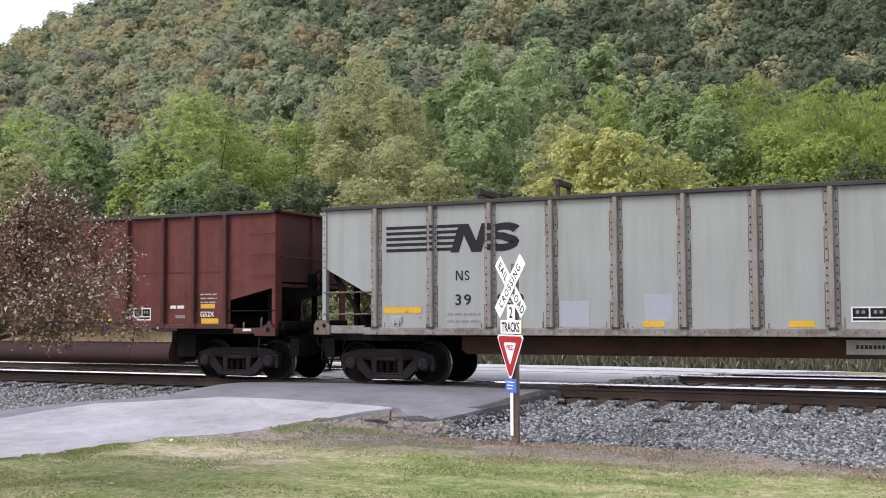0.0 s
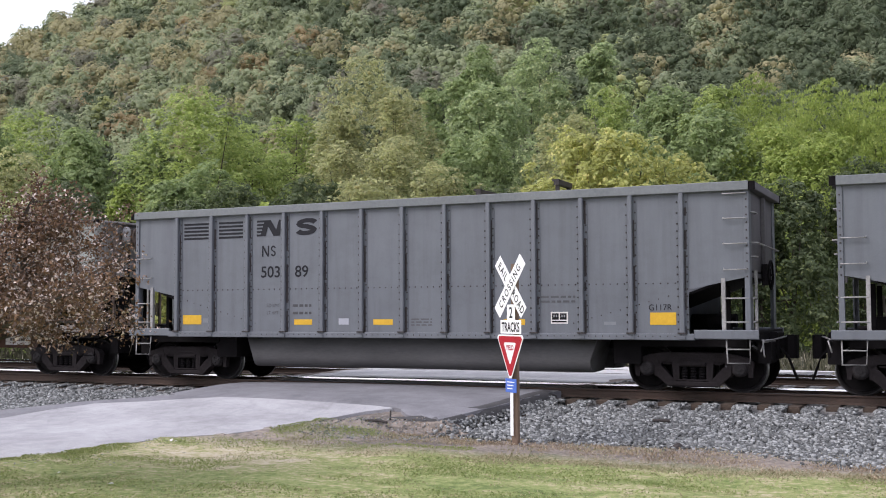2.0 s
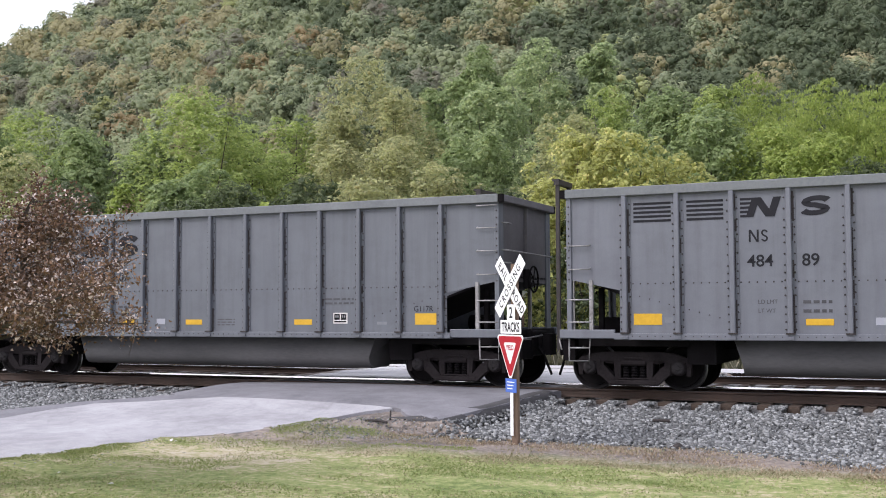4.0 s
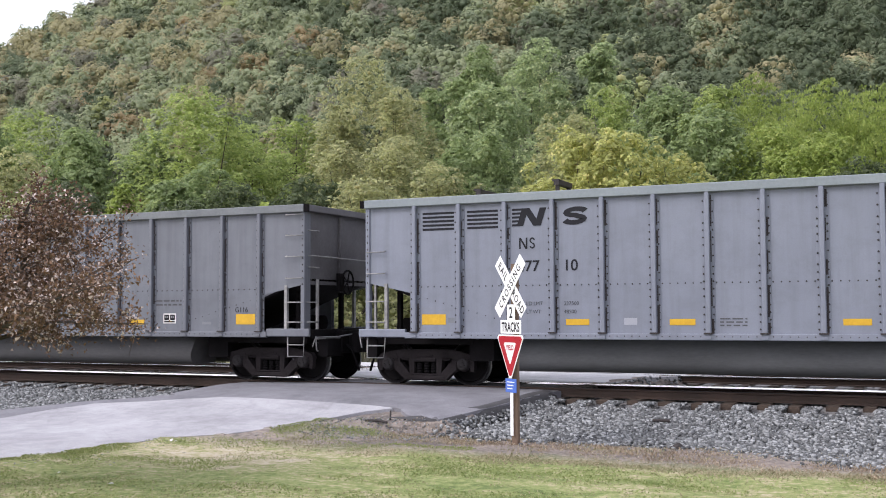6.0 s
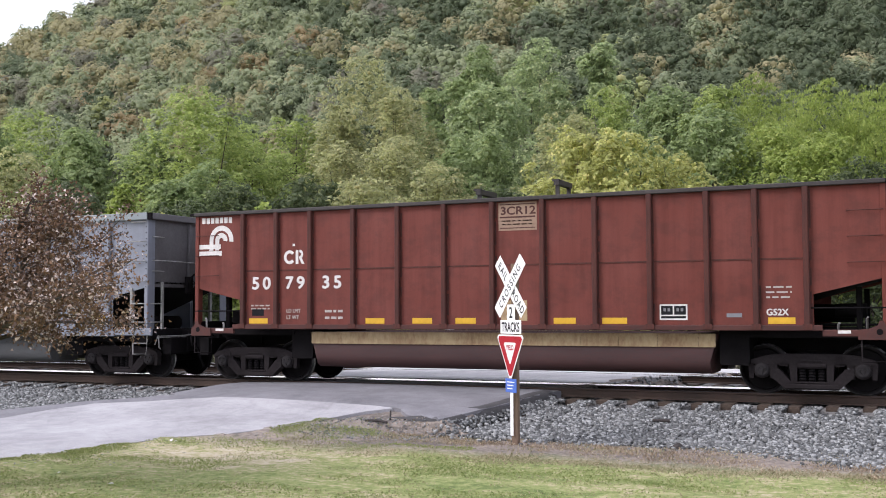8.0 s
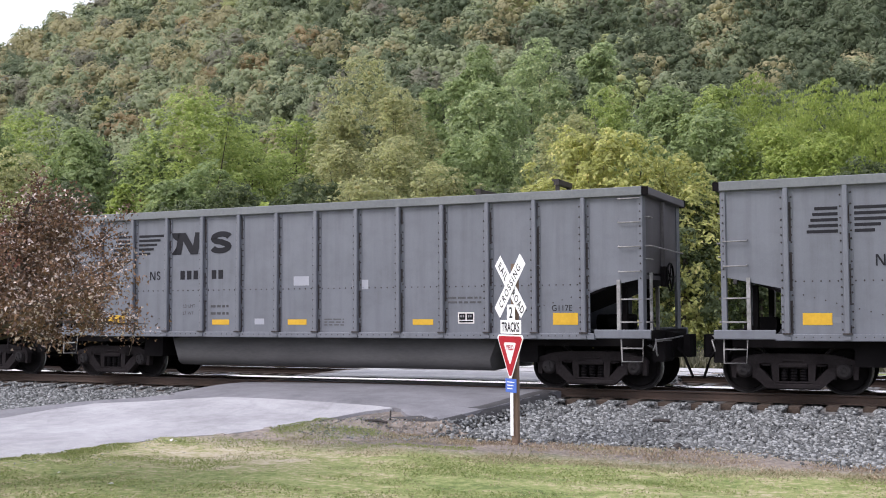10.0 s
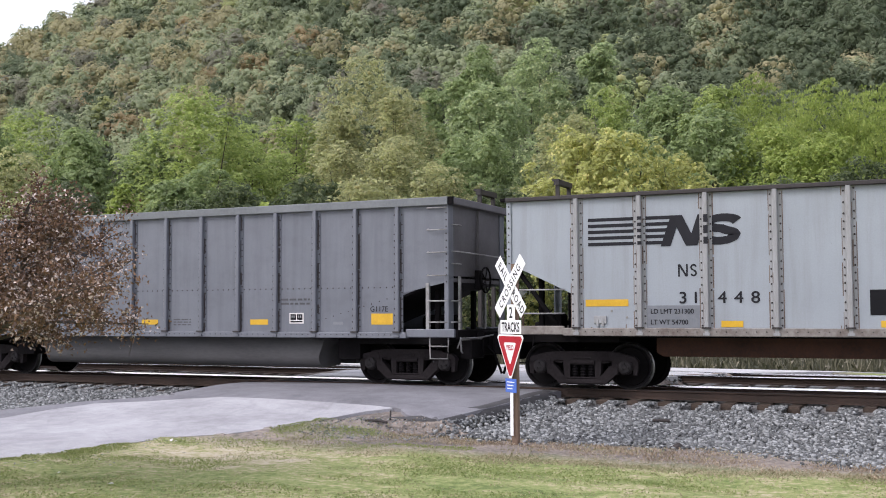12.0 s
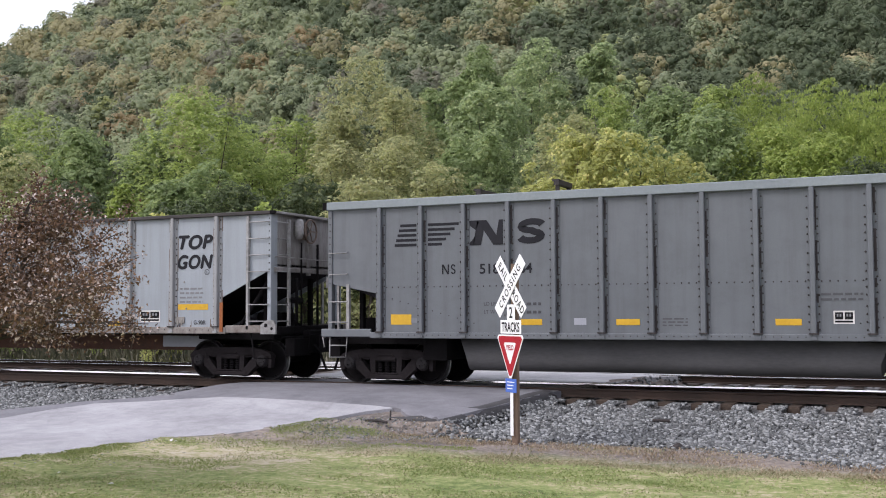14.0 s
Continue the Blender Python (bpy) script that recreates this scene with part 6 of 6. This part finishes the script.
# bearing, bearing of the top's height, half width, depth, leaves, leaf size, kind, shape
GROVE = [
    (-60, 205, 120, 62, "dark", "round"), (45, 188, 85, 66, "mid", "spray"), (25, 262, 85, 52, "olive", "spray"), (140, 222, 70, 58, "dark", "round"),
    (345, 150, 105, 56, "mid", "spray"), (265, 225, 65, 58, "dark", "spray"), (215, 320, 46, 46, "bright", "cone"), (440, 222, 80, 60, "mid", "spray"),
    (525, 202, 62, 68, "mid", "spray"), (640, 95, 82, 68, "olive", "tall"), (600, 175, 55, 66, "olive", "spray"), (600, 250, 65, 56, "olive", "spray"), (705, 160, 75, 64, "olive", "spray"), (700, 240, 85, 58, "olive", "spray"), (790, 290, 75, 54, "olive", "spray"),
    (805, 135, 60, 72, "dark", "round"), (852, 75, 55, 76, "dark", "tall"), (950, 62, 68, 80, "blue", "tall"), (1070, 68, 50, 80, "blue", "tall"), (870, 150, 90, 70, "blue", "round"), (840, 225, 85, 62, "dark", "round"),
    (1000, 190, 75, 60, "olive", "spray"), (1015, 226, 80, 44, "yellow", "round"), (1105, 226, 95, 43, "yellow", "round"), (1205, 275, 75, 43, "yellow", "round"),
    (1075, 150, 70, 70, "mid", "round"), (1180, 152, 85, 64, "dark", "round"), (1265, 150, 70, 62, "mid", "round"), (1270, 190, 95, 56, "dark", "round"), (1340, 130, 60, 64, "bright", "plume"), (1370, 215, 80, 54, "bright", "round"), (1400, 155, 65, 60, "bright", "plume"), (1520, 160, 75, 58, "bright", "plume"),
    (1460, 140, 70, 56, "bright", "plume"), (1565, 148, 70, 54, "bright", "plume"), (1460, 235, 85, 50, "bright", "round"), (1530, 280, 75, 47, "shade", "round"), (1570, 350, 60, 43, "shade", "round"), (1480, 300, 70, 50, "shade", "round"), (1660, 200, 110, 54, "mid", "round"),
    # low trees, mostly in shade and dark leaves that dim the grove's foot
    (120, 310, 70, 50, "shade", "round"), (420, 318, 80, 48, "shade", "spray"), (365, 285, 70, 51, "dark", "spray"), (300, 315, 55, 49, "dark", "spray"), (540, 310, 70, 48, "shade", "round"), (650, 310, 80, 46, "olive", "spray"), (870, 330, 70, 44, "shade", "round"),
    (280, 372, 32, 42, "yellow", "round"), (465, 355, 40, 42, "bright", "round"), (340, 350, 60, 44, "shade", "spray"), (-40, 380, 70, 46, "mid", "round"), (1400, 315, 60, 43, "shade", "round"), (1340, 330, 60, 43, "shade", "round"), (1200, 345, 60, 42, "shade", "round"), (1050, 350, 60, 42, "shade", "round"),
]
WORDS = {"shade": "bushy tree at the edge of the grove in shaded green", "mid": "green broadleaf tree at the foot of the hill", "dark": "dark green dense broadleaf tree among the grove", "bright": "yellow-green feathery tree beside the grove",
         "yellow": "yellowing round-topped tree beside the road", "olive": "olive green tree in the grove", "blue": "tall blue-green broadleaf tree behind the grove"}


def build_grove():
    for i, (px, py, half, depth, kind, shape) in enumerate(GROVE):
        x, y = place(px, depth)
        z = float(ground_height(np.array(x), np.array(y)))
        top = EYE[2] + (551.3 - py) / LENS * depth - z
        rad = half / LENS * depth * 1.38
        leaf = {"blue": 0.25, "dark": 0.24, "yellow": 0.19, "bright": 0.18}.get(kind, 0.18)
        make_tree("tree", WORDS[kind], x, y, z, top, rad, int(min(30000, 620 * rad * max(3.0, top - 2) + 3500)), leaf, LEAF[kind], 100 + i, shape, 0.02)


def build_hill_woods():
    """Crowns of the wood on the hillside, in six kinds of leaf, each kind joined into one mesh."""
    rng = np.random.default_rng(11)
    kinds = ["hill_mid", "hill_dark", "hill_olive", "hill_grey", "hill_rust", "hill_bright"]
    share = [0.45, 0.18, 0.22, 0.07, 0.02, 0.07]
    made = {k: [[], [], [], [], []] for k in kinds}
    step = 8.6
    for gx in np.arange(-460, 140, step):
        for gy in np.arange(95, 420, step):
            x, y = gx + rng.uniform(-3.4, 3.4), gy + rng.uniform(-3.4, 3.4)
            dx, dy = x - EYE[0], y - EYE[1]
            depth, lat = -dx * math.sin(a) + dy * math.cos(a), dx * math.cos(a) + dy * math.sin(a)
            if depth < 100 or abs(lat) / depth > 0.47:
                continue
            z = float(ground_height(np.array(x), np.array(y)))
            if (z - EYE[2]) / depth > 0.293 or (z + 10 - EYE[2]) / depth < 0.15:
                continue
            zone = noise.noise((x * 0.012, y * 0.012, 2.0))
            # more dark crowns to the right, for thinner haze and shade there
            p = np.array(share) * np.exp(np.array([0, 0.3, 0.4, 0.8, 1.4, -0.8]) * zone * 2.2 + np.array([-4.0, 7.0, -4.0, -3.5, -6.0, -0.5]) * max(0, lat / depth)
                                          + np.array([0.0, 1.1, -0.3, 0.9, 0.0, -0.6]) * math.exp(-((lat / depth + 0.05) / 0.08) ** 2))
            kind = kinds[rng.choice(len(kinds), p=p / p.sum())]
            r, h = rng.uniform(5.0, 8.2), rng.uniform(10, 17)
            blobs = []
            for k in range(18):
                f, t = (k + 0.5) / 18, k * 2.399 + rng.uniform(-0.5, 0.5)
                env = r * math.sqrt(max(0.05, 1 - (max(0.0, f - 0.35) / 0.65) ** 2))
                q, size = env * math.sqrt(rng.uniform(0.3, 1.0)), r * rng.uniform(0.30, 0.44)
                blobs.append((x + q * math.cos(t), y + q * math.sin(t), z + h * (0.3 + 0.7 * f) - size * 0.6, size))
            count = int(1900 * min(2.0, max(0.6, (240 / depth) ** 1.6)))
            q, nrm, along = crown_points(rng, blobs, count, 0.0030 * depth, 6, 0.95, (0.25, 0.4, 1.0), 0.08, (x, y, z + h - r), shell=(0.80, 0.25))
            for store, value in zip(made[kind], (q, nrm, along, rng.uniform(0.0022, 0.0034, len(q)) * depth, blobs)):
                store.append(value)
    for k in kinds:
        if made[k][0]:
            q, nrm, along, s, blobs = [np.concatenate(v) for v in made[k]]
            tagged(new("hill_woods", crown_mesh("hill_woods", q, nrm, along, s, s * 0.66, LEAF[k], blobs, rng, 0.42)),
                   "early autumn woods on the steep hillside, paled for haze", "woods", kind="stuff")
# ---------------------------------------------------------------- crossing sign
def build_sign():
    x, y = -9.20, -5.85
    z = float(ground_height(np.array(x), np.array(y)))
    sign = thing("crossing_sign", "white crossbuck and red yield sign on a weathered post", "road sign", at=pose(x, y, z + 0.02) @ Matrix.Scale(1.039, 4))
    part("post", Shape().box(-0.05, 0.05, -0.05, 0.05, -0.3, 2.76, 0.01), POST_WOOD, sign)
    turn = Matrix.Rotation(radians(-38.5), 4, "Z")

    def on(name, shape, material, label="", m=Matrix()):
        return part(name, shape, material, sign, label, turn @ m)

    def centred(word, size, ink, z, y, **style):
        me = text_mesh(word, size, ink, **style)
        w = max(v.co.x for v in me.vertices)
        on("lettering", me, None, m=Matrix.Translation((-w / 2, y, z)))

    for s, word in ((1, "CROSSING"), (-1, "RAILROAD")):
        m = Matrix.Translation((0, -0.075 - 0.012 * (s > 0), 2.41)) @ Matrix.Rotation(radians(-s * 46), 4, "Y")
        on("crossbuck_blade", Shape().box(-0.57, 0.57, -0.006, 0.0, -0.115, 0.115), SIGN_WHITE, "white blade lettered " + word, m)
        for half, middle in ((word, 0.0),) if s > 0 else (("RAIL", -0.33), ("ROAD", 0.33)):
            me = text_mesh(half, 0.175, SIGN_BLACK, thick=0.003, gap=1.4 if s > 0 else 1.25, wide=0.8)
            w = max(v.co.x for v in me.vertices)
            on("lettering", me, None, m=m @ Matrix.Translation((middle - w / 2, -0.008, -0.06)))
    on("number_plate", Shape().box(-0.12, 0.12, -0.075, -0.069, 1.89, 2.13), SIGN_WHITE, "small white plate reading 2")
    centred("2", 0.24, SIGN_BLACK, 1.925, -0.078, wide=0.9, thick=0.004)
    on("tracks_plate", Shape().box(-0.315, 0.315, -0.082, -0.076, 1.68, 1.89), SIGN_WHITE, "white plate reading TRACKS")
    centred("TRACKS", 0.2, SIGN_BLACK, 1.715, -0.085, thick=0.005, wide=0.74)

    def tri(half, z0, z1, inset):
        return [(-half + inset, z1), (-half, z1 - inset), (-inset * 0.8, z0), (inset * 0.8, z0), (half, z1 - inset), (half - inset, z1)]
    on("yield_plate", Shape().prism(tri(0.40, 1.0, 1.665, 0.045), -0.092, -0.086), SIGN_WHITE, "white-edged red triangular yield plate")
    on("yield_border", Shape().prism(tri(0.365, 1.035, 1.642, 0.04), -0.095, -0.0925), SIGN_RED)
    on("yield_center", Shape().prism(tri(0.18, 1.22, 1.545, 0.02), -0.098, -0.0955), SIGN_WHITE)
    centred("YIELD", 0.105, SIGN_RED, 1.43, -0.1, thick=0.004, wide=0.85)
    on("blue_plate", Shape().box(-0.165, 0.165, -0.084, -0.078, 0.78, 0.99), SIGN_BLUE, "small blue notice plate")
    for k in range(3):
        on("print_bar", Shape().box(-0.11, 0.11 - 0.03 * k, -0.087, -0.085, 0.93 - 0.05 * k, 0.945 - 0.05 * k), SIGN_WHITE)
    on("marker_strip", Shape().box(-0.045, 0.045, -0.072, -0.068, 0.12, 0.78), SIGN_WHITE, "white reflective strip down the post")


def build_steel_frames():
    """Two rusty goalpost frames that stand in the weeds beyond the far road."""
    for px, py in ((848, 335), (987, 318)):
        x, y = place(px, 40)
        z = float(ground_height(np.array(x), np.array(y)))
        top = EYE[2] + (551.3 - py) / LENS * 40 - z
        fr = thing("steel_frame", "rusty steel goalpost frame standing in weeds", "steel frame", "steel frames", pose(x, y, z))
        for d in (0.08, 1.35):
            part("post", Shape().box(-0.07, 0.07, d - 0.06, d + 0.06, -0.3, top - 0.2, 0.01), DARK_CHORD, fr)
        part("beam", Shape().box(-0.1, 0.1, -0.05, 1.5, top - 0.2, top, 0.012).box(-0.16, 0.1, -0.06, 0.1, top - 0.06, top + 0.01), DARK_CHORD, fr)


def build_verge_things():
    """Small scraps on the verge and white things beyond the far road."""
    def rest(x, y):
        return float(max(ground_height(np.array(x), np.array(y)), bed_height(np.array(x), np.array(y))))
    x, y = -12.05, -4.75
    part("stake", Shape().tube([(0, 0, -0.1), (0.01, 0, 0.17)], 0.017, 8), LITTER, thing("ground_stake", "short dark stake in the dirt verge", "stake", at=pose(x, y, rest(x, y))))
    x, y = -12.12, -5.12
    part("pipe", Shape().tube([(-0.26, 0.05, 0.05), (0.02, 0.02, 0.06), (0.26, -0.12, 0.045)], 0.024, 8), LITTER, thing("scrap_pipe", "dark bent scrap pipe lying on the verge", "scrap", at=pose(x, y, rest(x, y))))
    x, y = -7.5, -3.25
    part("bar", Shape().box(-0.15, 0.15, -0.03, 0.03, 0.0, 0.05, 0.012), LITTER, thing("scrap_bar", "black scrap iron bar lying on the ballast", "scrap", at=pose(x, y, rest(x, y) + 0.03, 0, 0, 12)))
    x, y = -6.72, -5.5
    lump = Shape().lathe([(0.0, 0.09), (0.045, 0.085), (0.08, 0.05), (0.09, 0.01), (0.085, -0.05)], 9, False)
    lump.v = [(p * 1.2 + 0.02 * math.sin(q * 40), q, s + 0.03 * math.sin(p * 30)) for p, q, s in lump.v]
    part("lump", lump, LITTER, thing("dark_stone", "dark lump of rock at the ballast edge", "stone", at=pose(x, y, rest(x, y) - 0.02)))
    # pale fallen leaves and scraps in the lawn
    rng = random.Random(31)
    leaf = Shape().add([(-0.055, 0, 0.0), (-0.02, -0.035, 0.018), (0.03, -0.03, 0.022), (0.06, 0.0, 0.006), (0.025, 0.034, 0.02), (-0.025, 0.03, 0.012), (0.0, 0.0, 0.002)],
                       [(6, 0, 1), (6, 1, 2), (6, 2, 3), (6, 3, 4), (6, 4, 5), (6, 5, 0)])
    leaf = leaf.mesh("fallen_leaf", LETTER_WHITE)
    for x, y, s in ((-14.60, -7.66, 0.8), (-14.47, -7.72, 0.5), (-13.37, -8.9, 0.5), (-12.31, -11.66, 0.6), (-15.35, -9.1, 0.5), (-15.0, -8.75, 0.4), (-13.62, -11.19, 0.4), (-12.72, -12.57, 0.4)):
        ob = new("fallen_leaf", leaf)
        ob.matrix_basis = pose(x, y, rest(x, y) + 0.012, rng.uniform(-20, 20), rng.uniform(-20, 20), rng.uniform(0, 360)) @ Matrix.Diagonal((s, s, s, 1))
        tagged(ob, "pale curled fallen leaf on the short grass", "leaf", "fallen leaves on the lawn")
    x, y = place(795, 37.5)
    part("marker", Shape().box(-0.045, 0.045, -0.03, 0.03, -0.3, 1.1, 0.01), WOOD_WHITE, thing("marker_post", "thin white marker post beside the far road", "post", at=pose(x, y, rest(x, y))))
    x, y = place(925, 43)
    board = thing("notice_board", "small white board on a post in the weeds", "sign", at=pose(x, y, rest(x, y), 0, 0, 20))
    part("post", Shape().box(-0.04, 0.04, 0.01, 0.07, -0.3, 2.7), POST_WOOD, board)
    part("panel", Shape().box(-0.28, 0.28, -0.02, 0.01, 2.62, 2.85), WOOD_WHITE, board)
    x, y = place(795, 43)
    box = thing("utility_cabinet", "tall narrow white utility cabinet among the trees", "cabinet", at=pose(x, y, rest(x, y), 0, 0, 25))
    part("body", Shape().box(-0.17, 0.17, -0.15, 0.15, -0.2, 2.75, 0.02), WOOD_WHITE, box)
    part("door", Shape().box(-0.14, 0.14, -0.165, -0.152, 0.2, 2.6), WOOD_WHITE, box)


# ---------------------------------------------------------------- ornamental tree by the lawn
def build_bronze_tree():
    x, y = place(-62, 14.2)
    z = float(ground_height(np.array(x), np.array(y)))
    rng, r = np.random.default_rng(7), random.Random(7)
    tree = thing("ornamental_tree", "small bronze-leaved ornamental tree on the lawn", "tree", at=pose(x, y, z))
    wood, tips = Shape(), []
    wood.tube([(0, 0, -0.2), (0.03, 0.02, 0.8), (0.0, 0.05, 1.7)], [0.13, 0.10, 0.08], 10)
    for k in range(46):
        t, up = k * 2.399, r.uniform(-0.02, 1.0)
        reach = 2.85 * math.sqrt(max(0.08, 1 - (max(0, up) * 0.95) ** 2)) * r.uniform(0.75, 1.03)
        s = Vector((0, 0.03, r.uniform(1.55, 2.0)))
        e = Vector((math.cos(t) * reach, math.sin(t) * reach, 1.95 + up * 2.0))
        mid = s.lerp(e, 0.5) + Vector((0, 0, 0.18))
        wood.tube([s, mid, e], [0.035, 0.02, 0.006], 5)
        for j in range(9):
            f = 0.3 + 0.7 * r.random()
            q = (s.lerp(mid, f * 2) if f < 0.5 else mid.lerp(e, f * 2 - 1))
            d = Vector((r.gauss(0, 1), r.gauss(0, 1), r.gauss(0.1, 0.7))).normalized() * r.uniform(0.3, 0.75)
            wood.tube([q, q + d * 0.6, q + d + Vector((0, 0, 0.05))], [0.008, 0.005, 0.003], 4)
            tips += [(q, q + d)] * 1
        tips.append((mid, e))
    part("trunk", wood, BARK, tree)
    n = 54000
    pick = rng.integers(0, len(tips), n)
    A, B = np.array([tuple(p) for p, _ in tips]), np.array([tuple(q) for _, q in tips])
    f = rng.beta(1.6, 1.0, n)[:, None] * 1.05
    p = A[pick] * (1 - f) + B[pick] * f + rng.normal(scale=0.085, size=(n, 3))
    nrm = rng.normal(size=(n, 3)) + np.array([0, 0, 0.4])
    nrm /= np.linalg.norm(nrm, axis=1)[:, None]
    # the lowest branches hang clear of the ground
    clear = p[:, 2] + z > 1.12 + rng.uniform(-0.12, 0.12, n)
    p, nrm, n = p[clear], nrm[clear], int(clear.sum())
    s = rng.uniform(0.037, 0.072, n)
    part("crown", cards("crown", p, nrm, s, s * 0.62, LEAF["maroon"], corners=3), None, tree)


# ---------------------------------------------------------------- grass and weeds
BLADE = leaf_material("lawn_grass_blades", (0.150, 0.200, 0.058), (0.290, 0.330, 0.112), (0.44, 0.38, 0.24), 0.08, 0.7, 0.35)
WEED = leaf_material("brown_weed_stalks", (0.050, 0.052, 0.032), (0.120, 0.112, 0.072), (0.30, 0.27, 0.21), 0.08, 0.7, 0.2)
TUFT = leaf_material("brown_dry_grass", (0.17, 0.125, 0.080), (0.36, 0.28, 0.19), (0.46, 0.38, 0.27), 0.2, 0.8, 0.2)
STRAW = leaf_material("dry_weed_stalks", (0.27, 0.225, 0.135), (0.46, 0.395, 0.265), (0.12, 0.14, 0.05), 0.3, 0.7, 0.2)


def build_grass():
    rng = np.random.default_rng(21)

    def blades(name, x, y, tall, wide, material, label, lean=0.5):
        n = len(x)
        z = ground_height(x, y)
        h = rng.uniform(0.5, 1.2, n) * tall
        up = np.stack([rng.normal(scale=lean, size=n), rng.normal(scale=lean, size=n), np.ones(n)], -1)
        up /= np.linalg.norm(up, axis=1)[:, None]
        nrm = np.cross(up, rng.normal(size=(n, 3)))
        nrm /= np.linalg.norm(nrm, axis=1)[:, None]
        w = np.cross(nrm, up)
        c = np.stack([x, y, z], -1) + up * h[:, None] * 0.42
        tagged(new(name, cards(name, c, nrm, h, np.full(n, wide), material, w, 3)), label, "grass", kind="stuff")

    n = 330000
    x, y = rng.uniform(-16, 0.5, n), rng.uniform(-14.6, -5.4, n)
    patch = np.array([noise.noise((p * 0.5, q * 1.0, 0.0)) + 0.5 * noise.noise((p * 1.9, q * 2.6, 5.0)) for p, q in zip(x, y)])
    edge = np.interp(x, [-16, -15.4, -14.9, -14.1, -13.1, -11.4, -9.4, -8.3, -6.9, -5.8, -3.7, 2], [-12, -10.6, -7.5, -6.9, -5.8, -7.0, -6.95, -7.3, -7.7, -7.9, -7.75, -7.7])
    patch -= 0.30 * np.clip(1.35 - np.hypot((x + 13.3) * 0.5, (y + 8.6) * 0.62), 0, 1)
    keep = (y < edge + patch * 0.7) & (rng.uniform(size=n) < 0.28 + patch * 0.9)
    dry = keep & (patch + rng.normal(scale=0.18, size=n) < 0.02)
    keep &= ~dry
    blades("dry_lawn_grass", x[dry], y[dry], 0.03, 0.014, STRAW, "straw-coloured dry patches in the lawn", 1.5)
    blades("lawn_grass", x[keep], y[keep], 0.036, 0.014, BLADE, "short patchy lawn grass, partly dry", 1.3)
    n = 26000
    y = rng.uniform(-12.5, -4.6, n)
    edge = knots(y, ROAD_EDGE)
    x = edge - 0.06 + rng.exponential(0.28, n)
    keep = (x > edge - 0.08 + 0.1 * np.sin(y * 9)) & (rng.uniform(size=n) < 0.1 + 2.2 * np.array([noise.noise((p * 1.3, q * 1.3, 9.0)) for p, q in zip(x, y)]))
    blades("verge_grass", x[keep], y[keep], 0.04, 0.012, BLADE, "green grass tufts beside the old road", 1.1)
    n = 30000
    x, y = rng.uniform(-13.0, 1, n), rng.uniform(-8.0, -5.2, n)
    keep = rng.uniform(size=n) < 0.25 + 1.3 * np.array([noise.noise((p * 1.1, q * 1.1, 4.0)) for p, q in zip(x, y)])
    blades("verge_weeds", x[keep], y[keep], 0.06, 0.012, STRAW, "thin dry weeds on the bare verge", 1.1)
    n = 9000
    x = rng.uniform(-9.2, 0.5, n)
    y = np.interp(x, [-9.2, -8.1, -6.6, -5.0, -3.7, 0.5], [-7.2, -7.5, -7.35, -7.5, -7.3, -7.2]) + rng.normal(scale=0.14, size=n)
    blades("dry_lawn_grass", x, y, 0.035, 0.014, STRAW, "straw-coloured dry fringe of the lawn", 1.4)
    # brown tufts where the lawn ends against the stone, and one green clump beside the scrap
    cx = rng.uniform(-11.8, 0.0, 130)
    cy = np.interp(cx, [-11, -9, -7.3, -6, -4.9, -3.7, 2], [-5.45, -5.95, -6.1, -6.5, -6.8, -7.0, -7.2]) + rng.normal(scale=0.35, size=130)
    k = rng.integers(0, 130, 6500)
    blades("dry_tufts", cx[k] + rng.normal(scale=0.13, size=6500), cy[k] + rng.normal(scale=0.10, size=6500), 0.065, 0.012, TUFT, "dry brown grass tufts along the foot of the ballast", 0.9)
    blades("verge_grass", -12.3 + rng.normal(scale=0.32, size=1500), -5.55 + rng.normal(scale=0.22, size=1500), 0.045, 0.012, BLADE, "green grass clump on the dirt verge", 0.9)
    n = 9000
    x, y = rng.uniform(-60, 12, n), rng.uniform(9.9, 18, n)
    blades("roadside_weeds", x, y, 1.0, 0.04, WEED, "tall brownish weeds along the far road", 0.2)
    n = 40000
    x, y = rng.uniform(-60, 16, n), rng.uniform(10.2, 28, n)
    blades("roadside_brush", x, y, 0.7, 0.10, WEED, "low brown-green brush along the far road", 0.6)
# ---------------------------------------------------------------- build
build_ground()
build_road()
build_track()
TRAIN = build_train()
build_sign()
build_steel_frames()
build_verge_things()
build_bronze_tree()
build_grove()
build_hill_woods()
build_grass()
build_stones()


# ---------------------------------------------------------------- movement
def motions():
    times = [0.5 * k for k in range(29)]
    spins = [k / 15 for k in range(211)]
    for car, x in TRAIN:
        walk(car, [(t, pose(x + run(t), 0, 0)) for t in times])
        for wheel in [o for o in car.children_recursive if o.name.startswith(("wheelset", "bearing_cap"))]:
            at = wheel.location.x
            walk(wheel, [(t, Matrix.Translation((at, 0, 0.457)) @ Matrix.Rotation(run(t) / 0.457, 4, "Y")) for t in spins])


motions()
